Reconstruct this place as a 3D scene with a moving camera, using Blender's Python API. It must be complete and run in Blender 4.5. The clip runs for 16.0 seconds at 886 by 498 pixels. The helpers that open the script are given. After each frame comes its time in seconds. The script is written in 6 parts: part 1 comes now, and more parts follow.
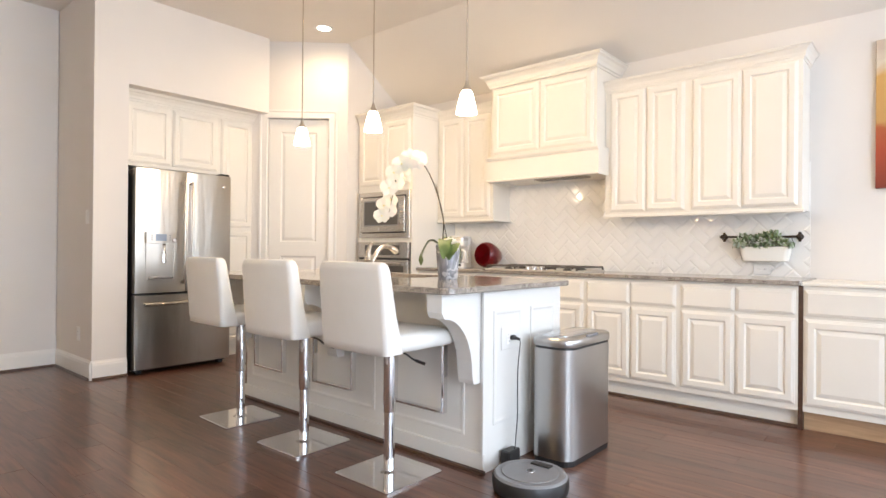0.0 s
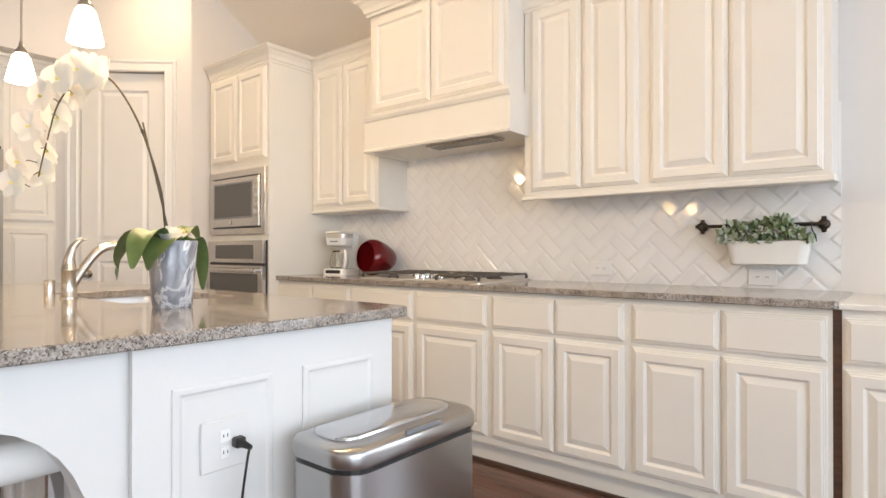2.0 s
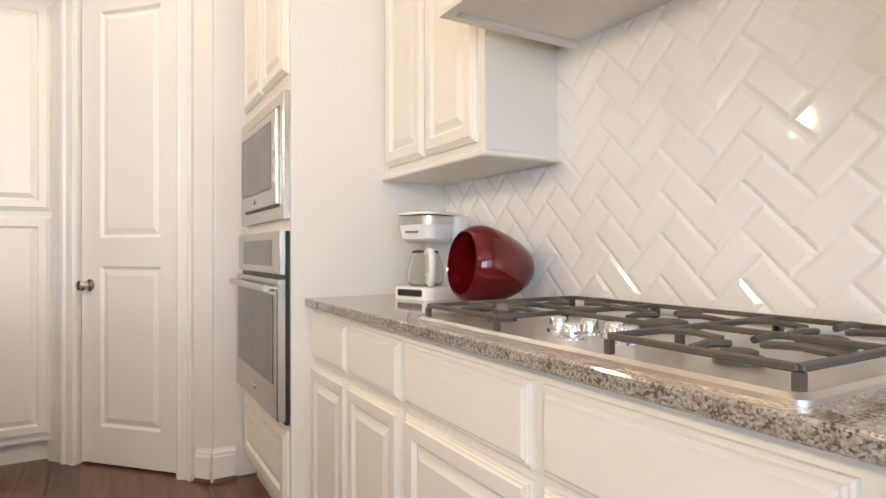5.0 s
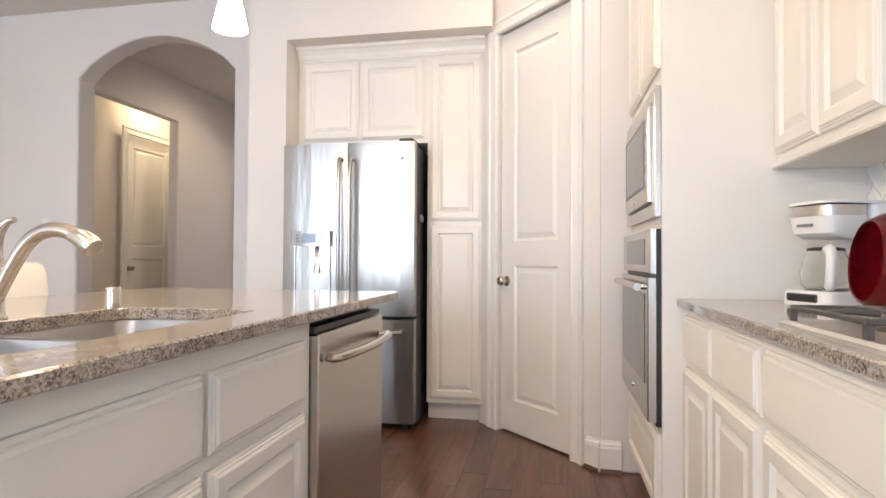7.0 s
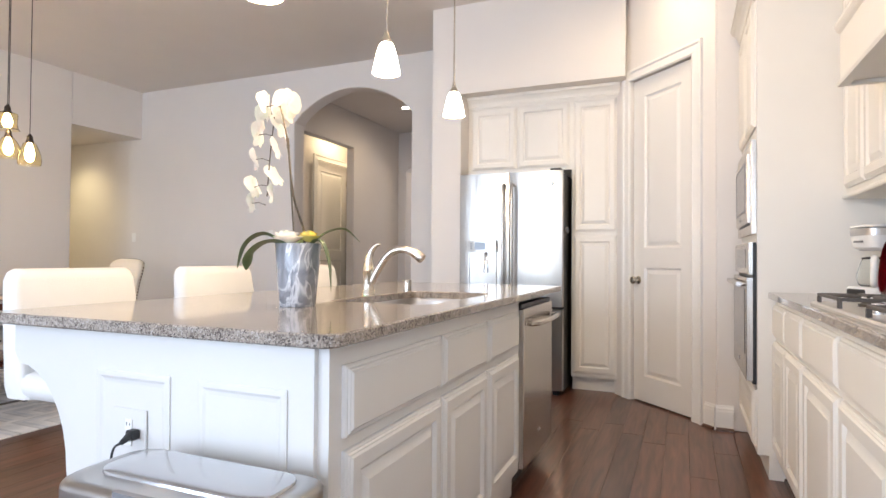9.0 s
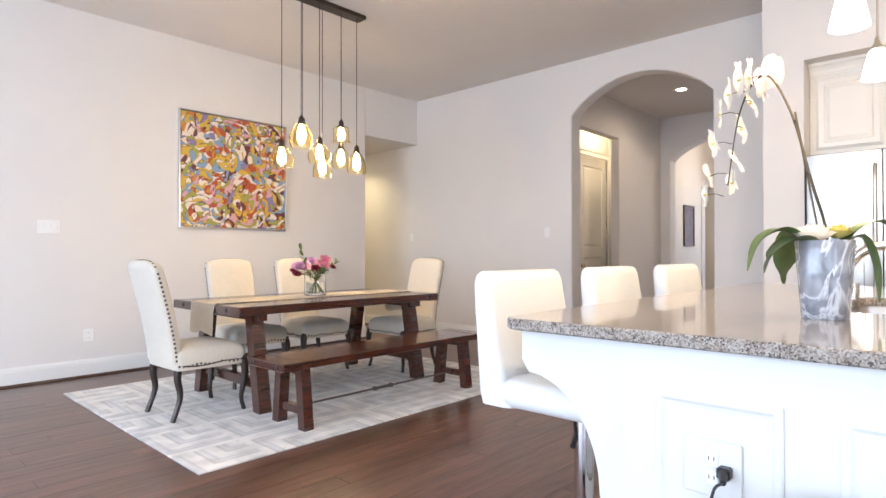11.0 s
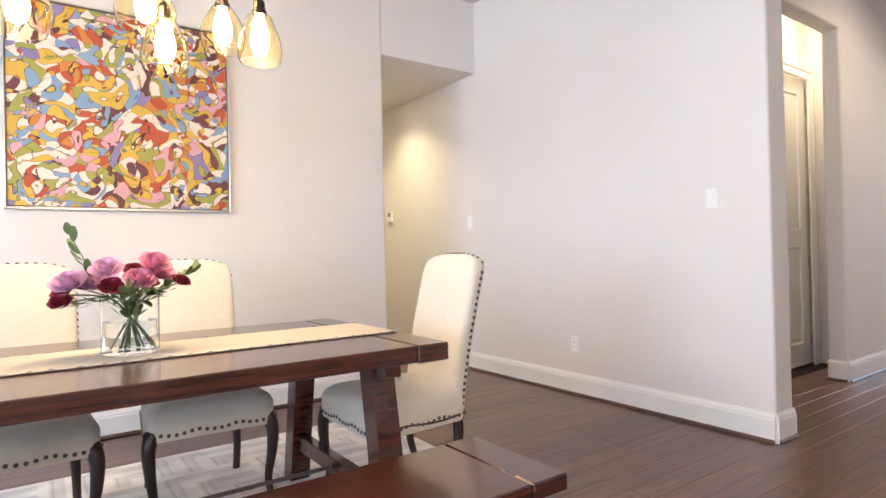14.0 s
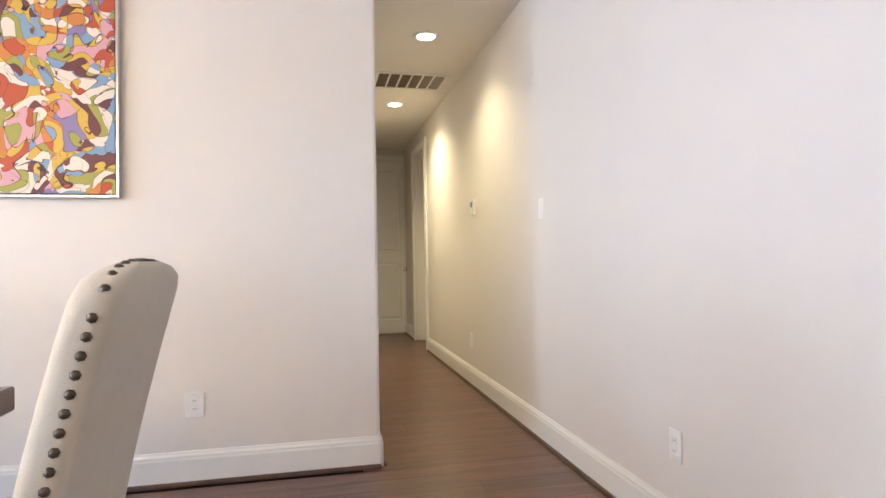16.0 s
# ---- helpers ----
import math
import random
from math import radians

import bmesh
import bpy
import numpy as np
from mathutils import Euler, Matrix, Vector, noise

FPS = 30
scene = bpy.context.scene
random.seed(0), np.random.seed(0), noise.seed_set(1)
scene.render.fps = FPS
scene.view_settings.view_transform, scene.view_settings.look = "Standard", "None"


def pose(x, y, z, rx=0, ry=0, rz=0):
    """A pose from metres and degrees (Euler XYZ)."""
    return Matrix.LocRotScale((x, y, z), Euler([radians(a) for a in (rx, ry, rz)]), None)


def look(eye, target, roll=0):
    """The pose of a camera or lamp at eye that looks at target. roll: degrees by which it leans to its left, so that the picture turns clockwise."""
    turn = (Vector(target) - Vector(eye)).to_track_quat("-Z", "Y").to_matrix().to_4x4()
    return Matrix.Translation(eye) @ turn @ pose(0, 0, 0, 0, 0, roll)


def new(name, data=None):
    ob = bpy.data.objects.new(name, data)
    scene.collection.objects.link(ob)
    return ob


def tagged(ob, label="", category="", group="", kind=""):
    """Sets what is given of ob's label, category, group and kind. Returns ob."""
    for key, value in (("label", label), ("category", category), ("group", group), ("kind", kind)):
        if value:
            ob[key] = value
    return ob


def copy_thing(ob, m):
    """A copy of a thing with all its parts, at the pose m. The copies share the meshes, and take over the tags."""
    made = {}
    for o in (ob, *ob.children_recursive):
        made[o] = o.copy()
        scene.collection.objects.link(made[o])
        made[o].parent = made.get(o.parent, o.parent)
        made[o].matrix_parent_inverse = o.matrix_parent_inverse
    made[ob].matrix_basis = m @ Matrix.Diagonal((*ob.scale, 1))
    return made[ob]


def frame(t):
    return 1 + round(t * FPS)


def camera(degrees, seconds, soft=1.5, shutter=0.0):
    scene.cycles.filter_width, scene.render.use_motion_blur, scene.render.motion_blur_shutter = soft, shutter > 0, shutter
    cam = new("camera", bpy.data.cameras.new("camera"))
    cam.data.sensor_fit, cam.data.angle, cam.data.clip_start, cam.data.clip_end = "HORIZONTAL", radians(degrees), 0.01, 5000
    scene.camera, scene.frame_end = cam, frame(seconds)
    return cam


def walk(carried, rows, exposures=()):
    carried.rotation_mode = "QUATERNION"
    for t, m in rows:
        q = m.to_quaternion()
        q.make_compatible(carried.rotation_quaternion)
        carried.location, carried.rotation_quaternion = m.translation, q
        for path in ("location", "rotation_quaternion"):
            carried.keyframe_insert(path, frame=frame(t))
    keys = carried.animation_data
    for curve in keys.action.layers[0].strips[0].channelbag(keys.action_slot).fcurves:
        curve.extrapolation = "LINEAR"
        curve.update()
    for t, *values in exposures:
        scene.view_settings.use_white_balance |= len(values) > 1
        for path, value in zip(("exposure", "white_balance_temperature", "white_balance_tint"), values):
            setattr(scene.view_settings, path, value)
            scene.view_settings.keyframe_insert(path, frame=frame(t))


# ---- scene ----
cam = camera(75.5, 16.0)
PATH = [
    (0, (1.585, 2.025, 1.082), (0.28, 3.54, 1.087), 0.5),
    (0.5, (1.548, 2.43, 1.079), (0.22, 3.925, 1.085), 0.3),
    (1, (1.473, 2.863, 1.065), (0.144, 4.358, 1.077), 0.1),
    (1.5, (1.348, 3.326, 1.081), (0.036, 4.836, 1.09), -0.0),
    (2, (1.159, 3.755, 1.082), (-0.111, 5.301, 1.091), -0.0),
    (2.5, (1.008, 4.228, 1.097), (-0.264, 5.772, 1.105), -0.0),
    (3, (0.785, 4.651, 1.089), (-0.486, 6.195, 1.116), 0.3),
    (3.2, (0.681, 4.789, 1.089), (-0.58, 6.341, 1.112), 0.3),
    (5.3, (-0.338, 5.498, 1.086), (-2.147, 6.352, 1.091), 0.0),
    (5.5, (-0.399, 5.504, 1.087), (-2.257, 6.246, 1.092), 0.1),
    (6, (-0.422, 5.539, 1.074), (-2.393, 5.877, 1.093), 0.2),
    (6.5, (-0.33, 5.609, 1.062), (-2.329, 5.548, 1.083), 0.0),
    (7, (-0.142, 5.658, 1.05), (-2.107, 5.287, 1.083), 0.3),
    (7.5, (0.094, 5.667, 1.049), (-1.834, 5.134, 1.084), 0.4),
    (8, (0.358, 5.678, 1.054), (-1.543, 5.057, 1.089), 0.4),
    (8.5, (0.662, 5.688, 1.069), (-1.208, 4.977, 1.102), 0.4),
    (9, (0.938, 5.707, 1.071), (-0.906, 4.933, 1.103), 0.4),
    (9.5, (1.137, 5.715, 1.076), (-0.649, 4.814, 1.106), 0.3),
    (10, (1.256, 5.576, 1.096), (-0.423, 4.49, 1.12), 0.2),
    (10.2, (1.292, 5.459, 1.093), (-0.335, 4.296, 1.12), 0.1),
    (12.3, (0.497, 3.795, 1.078), (-0.878, 2.342, 1.075), -0.3),
    (12.5, (0.335, 3.662, 1.079), (-1.042, 2.211, 1.077), -0.4),
    (13, (-0.175, 3.403, 1.074), (-1.548, 1.949, 1.075), -0.6),
    (13.5, (-0.744, 3.173, 1.063), (-2.075, 1.679, 1.064), -0.8),
    (14, (-1.322, 3.010, 1.052), (-2.478, 1.378, 1.064), -1.3),
    (14.5, (-1.886, 2.844, 1.045), (-2.859, 1.096, 1.066), -1.2),
    (15, (-2.413, 2.628, 1.031), (-3.194, 0.788, 1.062), -1.2),
    (15.5, (-2.848, 2.389, 1.02), (-3.469, 0.488, 1.062), -1.0),
    (16, (-3.255, 1.987, 1.039), (-3.687, 0.035, 1.076), -0.9),
]
EXPOSURES = [(0, 0.48, 6500, 12), (1, 0.26, 6600, 12), (2, 0.18, 6600, 12), (3.2, 0.24, 6450, 12), (5.3, 0.42, 6150, 12), (7, 0.46, 6000, 13), (9, 0.38, 6000, 13), (10.2, 0.46, 5950, 13), (11.4, 0.62, 5850, 13), (12.3, 0.88, 5750, 13), (13.5, 0.95, 5700, 13), (16, 0.96, 5600, 13)]
walk(cam, [(r[0], look(*r[1:])) for r in PATH], EXPOSURES)


# ---- world, windows' daylight, lamps ----
world = bpy.data.worlds.new("world")
scene.world = world
world.use_nodes = True
wn = world.node_tree
sky = wn.nodes.new("ShaderNodeTexSky")
sky.sky_type, sky.sun_disc = "NISHITA", False
sky.sun_elevation, sky.sun_rotation = radians(50), radians(200)
wn.nodes["Background"].inputs["Strength"].default_value = 0.12
wn.links.new(sky.outputs[0], wn.nodes["Background"].inputs["Color"])


def lamp(name, kind, energy, color, m, **opts):
    data = bpy.data.lights.new(name, kind)
    data.energy, data.color = energy, color
    if kind == "AREA":
        data.shape, data.size, data.size_y = "RECTANGLE", opts["size"], opts["size_y"]
    if kind in ("POINT", "SPOT"):
        data.shadow_soft_size = opts.get("soft", 0.04)
    if kind == "SPOT":
        data.spot_size, data.spot_blend = radians(opts.get("cone", 120)), 1.0
    ob = new(name, data)
    ob.matrix_world = m
    return ob


CEIL, BACK, DINE, WEST, EAST = 3.24, 6.70, -0.927, -4.50, 4.6
WARM, DAY = (1.0, 0.74, 0.45), (0.75, 0.87, 1.0)
WINDOW_Y = (0.35, 2.25, 4.15)
for wy, power in zip(WINDOW_Y, (82, 78, 34)):
    lamp("daylight_area", "AREA", power, DAY, look((EAST - 0.03, wy + 0.75, 1.55), (0, wy + 0.75, 1.3)), size=1.45, size_y=2.2)
# added fill from the back wall, out of view, to brighten the dining wall
lamp("daylight_area", "AREA", 70, DAY, look((3.5, BACK - 0.03, 1.55), (3.0, 0, 1.3)), size=1.55, size_y=2.2)
lamp("front_door_light", "AREA", 24, DAY, look((-10.55, 2.28, 1.5), (-6, 3.0, 0.2)), size=0.8, size_y=2.2)


# ---- materials ----
def mat(name, base, rough=0.5, metal=0.0, grain=0.0, scale=8.0, bump=0.0, bump_scale=60.0, coat=0.0, wavy=0.0, **kw):
    """A principled surface with two scales of variation in its colour and a fine relief."""
    m = bpy.data.materials.new(name)
    m.use_nodes = True
    nt = m.node_tree
    b = nt.nodes["Principled BSDF"]
    b.inputs["Base Color"].default_value = (*base, 1)
    b.inputs["Roughness"].default_value = rough
    b.inputs["Metallic"].default_value = metal
    b.inputs["Coat Weight"].default_value = coat
    for key, value in kw.items():
        b.inputs[key.replace("_", " ")].default_value = value
    tc = nt.nodes.new("ShaderNodeTexCoord")
    if wavy:
        mp = nt.nodes.new("ShaderNodeMapping")
        mp.inputs["Scale"].default_value = (9, 9, 1.1)
        nt.links.new(tc.outputs["Object"], mp.inputs["Vector"])
        nw = nt.nodes.new("ShaderNodeTexNoise")
        nw.inputs["Scale"].default_value, nw.inputs["Detail"].default_value = 1.0, 3
        nt.links.new(mp.outputs[0], nw.inputs["Vector"])
        bw = nt.nodes.new("ShaderNodeBump")
        bw.inputs["Strength"].default_value, bw.inputs["Distance"].default_value = wavy, 0.02
        nt.links.new(nw.outputs["Fac"], bw.inputs["Height"])
        nt.links.new(bw.outputs[0], b.inputs["Normal"])
    if grain:
        n1, n2 = nt.nodes.new("ShaderNodeTexNoise"), nt.nodes.new("ShaderNodeTexNoise")
        n1.inputs["Scale"].default_value, n2.inputs["Scale"].default_value = scale * 0.15, scale
        n2.inputs["Detail"].default_value = 6
        for n in (n1, n2):
            nt.links.new(tc.outputs["Object"], n.inputs["Vector"])
        add = nt.nodes.new("ShaderNodeMath")
        nt.links.new(n1.outputs["Fac"], add.inputs[0])
        nt.links.new(n2.outputs["Fac"], add.inputs[1])
        mr = nt.nodes.new("ShaderNodeMapRange")
        mr.inputs[1].default_value, mr.inputs[2].default_value = 0.6, 1.4
        mr.inputs[3].default_value, mr.inputs[4].default_value = 1 - grain, 1 + grain
        nt.links.new(add.outputs[0], mr.inputs[0])
        mul = nt.nodes.new("ShaderNodeVectorMath")
        mul.operation = "MULTIPLY"
        mul.inputs[0].default_value = base
        nt.links.new(mr.outputs[0], mul.inputs[1])
        nt.links.new(mul.outputs[0], b.inputs["Base Color"])
    if bump:
        n3 = nt.nodes.new("ShaderNodeTexNoise")
        n3.inputs["Scale"].default_value, n3.inputs["Detail"].default_value = bump_scale, 4
        nt.links.new(tc.outputs["Object"], n3.inputs["Vector"])
        bn = nt.nodes.new("ShaderNodeBump")
        bn.inputs["Strength"].default_value, bn.inputs["Distance"].default_value = bump, 0.01
        nt.links.new(n3.outputs["Fac"], bn.inputs["Height"])
        nt.links.new(bn.outputs[0], b.inputs["Normal"])
    return m


def nodes_of(m):
    return m.node_tree, m.node_tree.nodes["Principled BSDF"]


def ramp_node(nt, stops, constant=False):
    r = nt.nodes.new("ShaderNodeValToRGB")
    r.color_ramp.interpolation = "CONSTANT" if constant else "LINEAR"
    while len(r.color_ramp.elements) < len(stops):
        r.color_ramp.elements.new(0.5)
    for e, (p, c) in zip(r.color_ramp.elements, stops):
        e.position, e.color = p, (*c, 1)
    return r


def mapped(nt, scale, coord="Object", turn=(0, 0, 0)):
    tc, mp = nt.nodes.new("ShaderNodeTexCoord"), nt.nodes.new("ShaderNodeMapping")
    mp.inputs["Scale"].default_value = scale
    mp.inputs["Rotation"].default_value = [radians(a) for a in turn]
    nt.links.new(tc.outputs[coord], mp.inputs["Vector"])
    return mp.outputs[0]


def noise_node(nt, vec, scale, detail=4, distort=0.0):
    n = nt.nodes.new("ShaderNodeTexNoise")
    n.inputs["Scale"].default_value, n.inputs["Detail"].default_value, n.inputs["Distortion"].default_value = scale, detail, distort
    nt.links.new(vec, n.inputs["Vector"])
    return n.outputs["Fac"]


def bump_node(nt, b, height, strength, distance=0.002):
    bn = nt.nodes.new("ShaderNodeBump")
    bn.inputs["Strength"].default_value, bn.inputs["Distance"].default_value = strength, distance
    nt.links.new(height, bn.inputs["Height"])
    nt.links.new(bn.outputs[0], b.inputs["Normal"])


def wood(name, dark, light, rough, coat, stretch=(1.2, 14, 14), per_object=0.0):
    """Stained wood with long grain along x."""
    m = mat(name, dark, rough, coat=coat, Coat_Roughness=0.12)
    nt, b = nodes_of(m)
    vec = mapped(nt, stretch)
    if per_object:
        oi = nt.nodes.new("ShaderNodeObjectInfo")
        sh = nt.nodes.new("ShaderNodeVectorMath")
        sh.operation = "MULTIPLY_ADD"
        sh.inputs[1].default_value = (37, 53, 17)
        nt.links.new(oi.outputs["Random"], sh.inputs[0])
        nt.links.new(vec, sh.inputs[2])
        vec = sh.outputs[0]
    f = noise_node(nt, vec, 3.0, 7, 0.6)
    r = ramp_node(nt, [(0.3, dark), (0.72, light)])
    nt.links.new(f, r.inputs[0])
    out = r.outputs[0]
    if per_object:
        geo = nt.nodes.new("ShaderNodeNewGeometry")
        ad = nt.nodes.new("ShaderNodeMath")
        nt.links.new(oi.outputs["Random"], ad.inputs[0])
        nt.links.new(geo.outputs["Random Per Island"], ad.inputs[1])
        fr = nt.nodes.new("ShaderNodeMath")
        fr.operation = "FRACT"
        nt.links.new(ad.outputs[0], fr.inputs[0])
        mr = nt.nodes.new("ShaderNodeMapRange")
        mr.inputs[3].default_value, mr.inputs[4].default_value = 1 - per_object, 1 + per_object
        nt.links.new(fr.outputs[0], mr.inputs[0])
        mul = nt.nodes.new("ShaderNodeVectorMath")
        mul.operation = "MULTIPLY"
        nt.links.new(out, mul.inputs[0])
        nt.links.new(mr.outputs[0], mul.inputs[1])
        out = mul.outputs[0]
    nt.links.new(out, b.inputs["Base Color"])
    bump_node(nt, b, f, 0.25, 0.0015)
    return m


PAINT = mat("wall_paint", (0.735, 0.70, 0.665), 0.75, grain=0.02, scale=3, bump=0.06, bump_scale=160)
CEILING = mat("ceiling_paint", (0.74, 0.70, 0.655), 0.85, grain=0.02, scale=3, bump=0.08, bump_scale=140)
TRIM = mat("trim_paint", (0.80, 0.785, 0.755), 0.35, grain=0.015, scale=5, bump=0.02, bump_scale=90)
CREAM = mat("cabinet_paint", (0.80, 0.765, 0.70), 0.38, grain=0.02, scale=6, bump=0.03, bump_scale=110)
ISLAND = mat("island_paint", (0.71, 0.70, 0.675), 0.38, grain=0.02, scale=6, bump=0.03, bump_scale=110)
DOORPAINT = mat("door_paint", (0.79, 0.77, 0.735), 0.35, grain=0.015, scale=5, bump=0.02, bump_scale=100)
FLOOR = wood("floor_wood", (0.068, 0.0290, 0.0175), (0.160, 0.070, 0.043), 0.32, 0.28, (1.0, 12, 12), 0.19)
SUBFLOOR = mat("joint_dark", (0.012, 0.007, 0.005), 0.8)
SHOE = wood("shoe_wood", (0.05, 0.025, 0.015), (0.11, 0.055, 0.034), 0.35, 0.1)
TABLEWOOD = wood("table_wood", (0.022, 0.0068, 0.0045), (0.098, 0.026, 0.014), 0.24, 0.5, (1.6, 20, 20))
LEGWOOD = mat("chair_leg_wood", (0.024, 0.014, 0.010), 0.35, grain=0.25, scale=20, coat=0.2)
BAREWOOD = wood("bare_wood", (0.36, 0.22, 0.12), (0.52, 0.34, 0.20), 0.7, 0.0)
STEEL = mat("brushed_steel", (0.60, 0.57, 0.53), 0.27, 1.0, grain=0.05, scale=3, Anisotropic=0.5)
FRIDGE = mat("refrigerator_steel", (0.42, 0.395, 0.36), 0.29, 1.0, grain=0.05, scale=3, wavy=0.32)
FLAP = mat("bin_flap", (0.55, 0.56, 0.58), 0.16, 0.8, grain=0.05, scale=6)
CHROME = mat("chrome", (0.80, 0.80, 0.81), 0.06, 1.0, grain=0.03, scale=10)
NICKEL = mat("brushed_nickel", (0.62, 0.57, 0.50), 0.25, 1.0, grain=0.04, scale=20)
CANSTEEL = mat("bin_steel", (0.46, 0.45, 0.44), 0.29, 1.0, grain=0.06, scale=4)
COOKSTEEL = mat("cooktop_steel", (0.72, 0.69, 0.65), 0.36, 1.0, grain=0.05, scale=6)
SINKSTEEL = mat("sink_steel", (0.55, 0.53, 0.51), 0.32, 1.0, grain=0.05, scale=6)
BLACKGLASS = mat("dark_glass", (0.10, 0.095, 0.09), 0.10, grain=0.05, scale=4)
BLACK = mat("black_plastic", (0.018, 0.017, 0.017), 0.4, grain=0.1, scale=30)
IRON = mat("cast_iron", (0.10, 0.088, 0.078), 0.5, 0.3, grain=0.2, scale=40, bump=0.2, bump_scale=200)
GREYPLASTIC = mat("grey_plastic", (0.20, 0.20, 0.21), 0.35, grain=0.06, scale=30)
WHITEPLASTIC = mat("white_plastic", (0.82, 0.81, 0.79), 0.3, grain=0.015, scale=20)
LEATHER = mat("white_leather", (0.80, 0.785, 0.75), 0.45, grain=0.02, scale=14, bump=0.12, bump_scale=220)
LINEN = mat("linen", (0.66, 0.60, 0.50), 0.9, grain=0.05, scale=30, bump=0.35, bump_scale=500, Sheen_Weight=0.3)
NAIL = mat("nailhead", (0.13, 0.105, 0.085), 0.35, 0.9, grain=0.2, scale=60)
TILE = mat("tile_glaze", (0.85, 0.835, 0.81), 0.07, grain=0.02, scale=6, coat=0.3)
GROUT = mat("grout", (0.84, 0.825, 0.80), 0.9, grain=0.05, scale=40)
LEAF = mat("leaf", (0.11, 0.16, 0.05), 0.4, grain=0.3, scale=25)
SAGE = mat("sage_leaf", (0.29, 0.35, 0.20), 0.7, grain=0.4, scale=40)
STEM = mat("stem", (0.075, 0.055, 0.03), 0.6, grain=0.3, scale=50)
PETAL = mat("orchid_petal", (0.84, 0.83, 0.80), 0.5, grain=0.03, scale=40, Subsurface_Weight=0.15)
nt, b = nodes_of(PETAL)
thin = nt.nodes.new("ShaderNodeBsdfTranslucent")
thin.inputs["Color"].default_value = (0.86, 0.85, 0.80, 1)
both = nt.nodes.new("ShaderNodeMixShader")
both.inputs[0].default_value = 0.45
nt.links.new(b.outputs[0], both.inputs[1])
nt.links.new(thin.outputs[0], both.inputs[2])
nt.links.new(both.outputs[0], nt.nodes["Material Output"].inputs["Surface"])
YELLOWPETAL = mat("yellow_petal", (0.78, 0.66, 0.20), 0.55, grain=0.15, scale=50)
ROSELEAF = mat("rose_leaf", (0.13, 0.18, 0.06), 0.45, grain=0.3, scale=30)
ROSE = mat("mauve_rose", (0.62, 0.36, 0.54), 0.6, grain=0.2, scale=60)
PINKROSE = mat("pink_rose", (0.60, 0.24, 0.36), 0.6, grain=0.2, scale=60)
DARKROSE = mat("burgundy_rose", (0.24, 0.016, 0.04), 0.6, grain=0.3, scale=60)
REDGLASS = mat("red_glass", (0.25, 0.007, 0.013), 0.04, grain=0.45, scale=22, coat=0.5, Transmission_Weight=0.68, IOR=1.4)
GLASS = mat("clear_glass", (0.975, 0.99, 0.98), 0.01, Transmission_Weight=1.0, IOR=1.22)
PANE = mat("window_glass", (0.97, 0.98, 0.98), 0.0, Transmission_Weight=1.0, IOR=1.1)
AMBER = mat("amber_glass", (1.0, 0.93, 0.70), 0.03, Transmission_Weight=1.0, IOR=1.15)
RUNNER = mat("runner_cloth", (0.60, 0.53, 0.42), 0.95, grain=0.07, scale=60, bump=0.5, bump_scale=400)
BRONZE = mat("bronze", (0.06, 0.045, 0.035), 0.4, 0.8, grain=0.2, scale=40)
ENAMEL = mat("cream_enamel", (0.80, 0.78, 0.73), 0.25, grain=0.02, scale=10)
STONEVASE = mat("stone_vase", (0.62, 0.58, 0.52), 0.6, grain=0.1, scale=20, bump=0.2, bump_scale=60)
SILVER = mat("silver_frame", (0.62, 0.60, 0.58), 0.3, 0.9, grain=0.06, scale=20)
BLUESCREEN = mat("blue_grey_display", (0.20, 0.24, 0.31), 0.15, grain=0.03, scale=20)
DARKDOOR = mat("dark_door", (0.05, 0.05, 0.062), 0.4, grain=0.1, scale=12)


def granite():
    m = mat("granite", (0.4, 0.36, 0.32), 0.12, coat=0.3)
    nt, b = nodes_of(m)
    vec = mapped(nt, (1, 1, 1))
    v = nt.nodes.new("ShaderNodeTexVoronoi")
    v.inputs["Scale"].default_value, v.inputs["Randomness"].default_value = 285, 1
    nt.links.new(vec, v.inputs["Vector"])
    sep = nt.nodes.new("ShaderNodeSeparateColor")
    nt.links.new(v.outputs["Color"], sep.inputs[0])
    r = ramp_node(nt, [(0.0, (0.095, 0.080, 0.070)), (0.12, (0.19, 0.160, 0.138)), (0.30, (0.275, 0.235, 0.20)), (0.55, (0.355, 0.312, 0.268)), (0.85, (0.43, 0.395, 0.355))], True)
    big = noise_node(nt, vec, 28, 3)
    ad = nt.nodes.new("ShaderNodeMath")
    ad.operation = "MULTIPLY_ADD"
    ad.inputs[1].default_value, ad.inputs[2].default_value = 1.1, -0.55
    nt.links.new(big, ad.inputs[0])
    ad2 = nt.nodes.new("ShaderNodeMath")
    nt.links.new(ad.outputs[0], ad2.inputs[0])
    nt.links.new(sep.outputs[0], ad2.inputs[1])
    nt.links.new(ad2.outputs[0], r.inputs[0])
    nt.links.new(r.outputs[0], b.inputs["Base Color"])
    return m


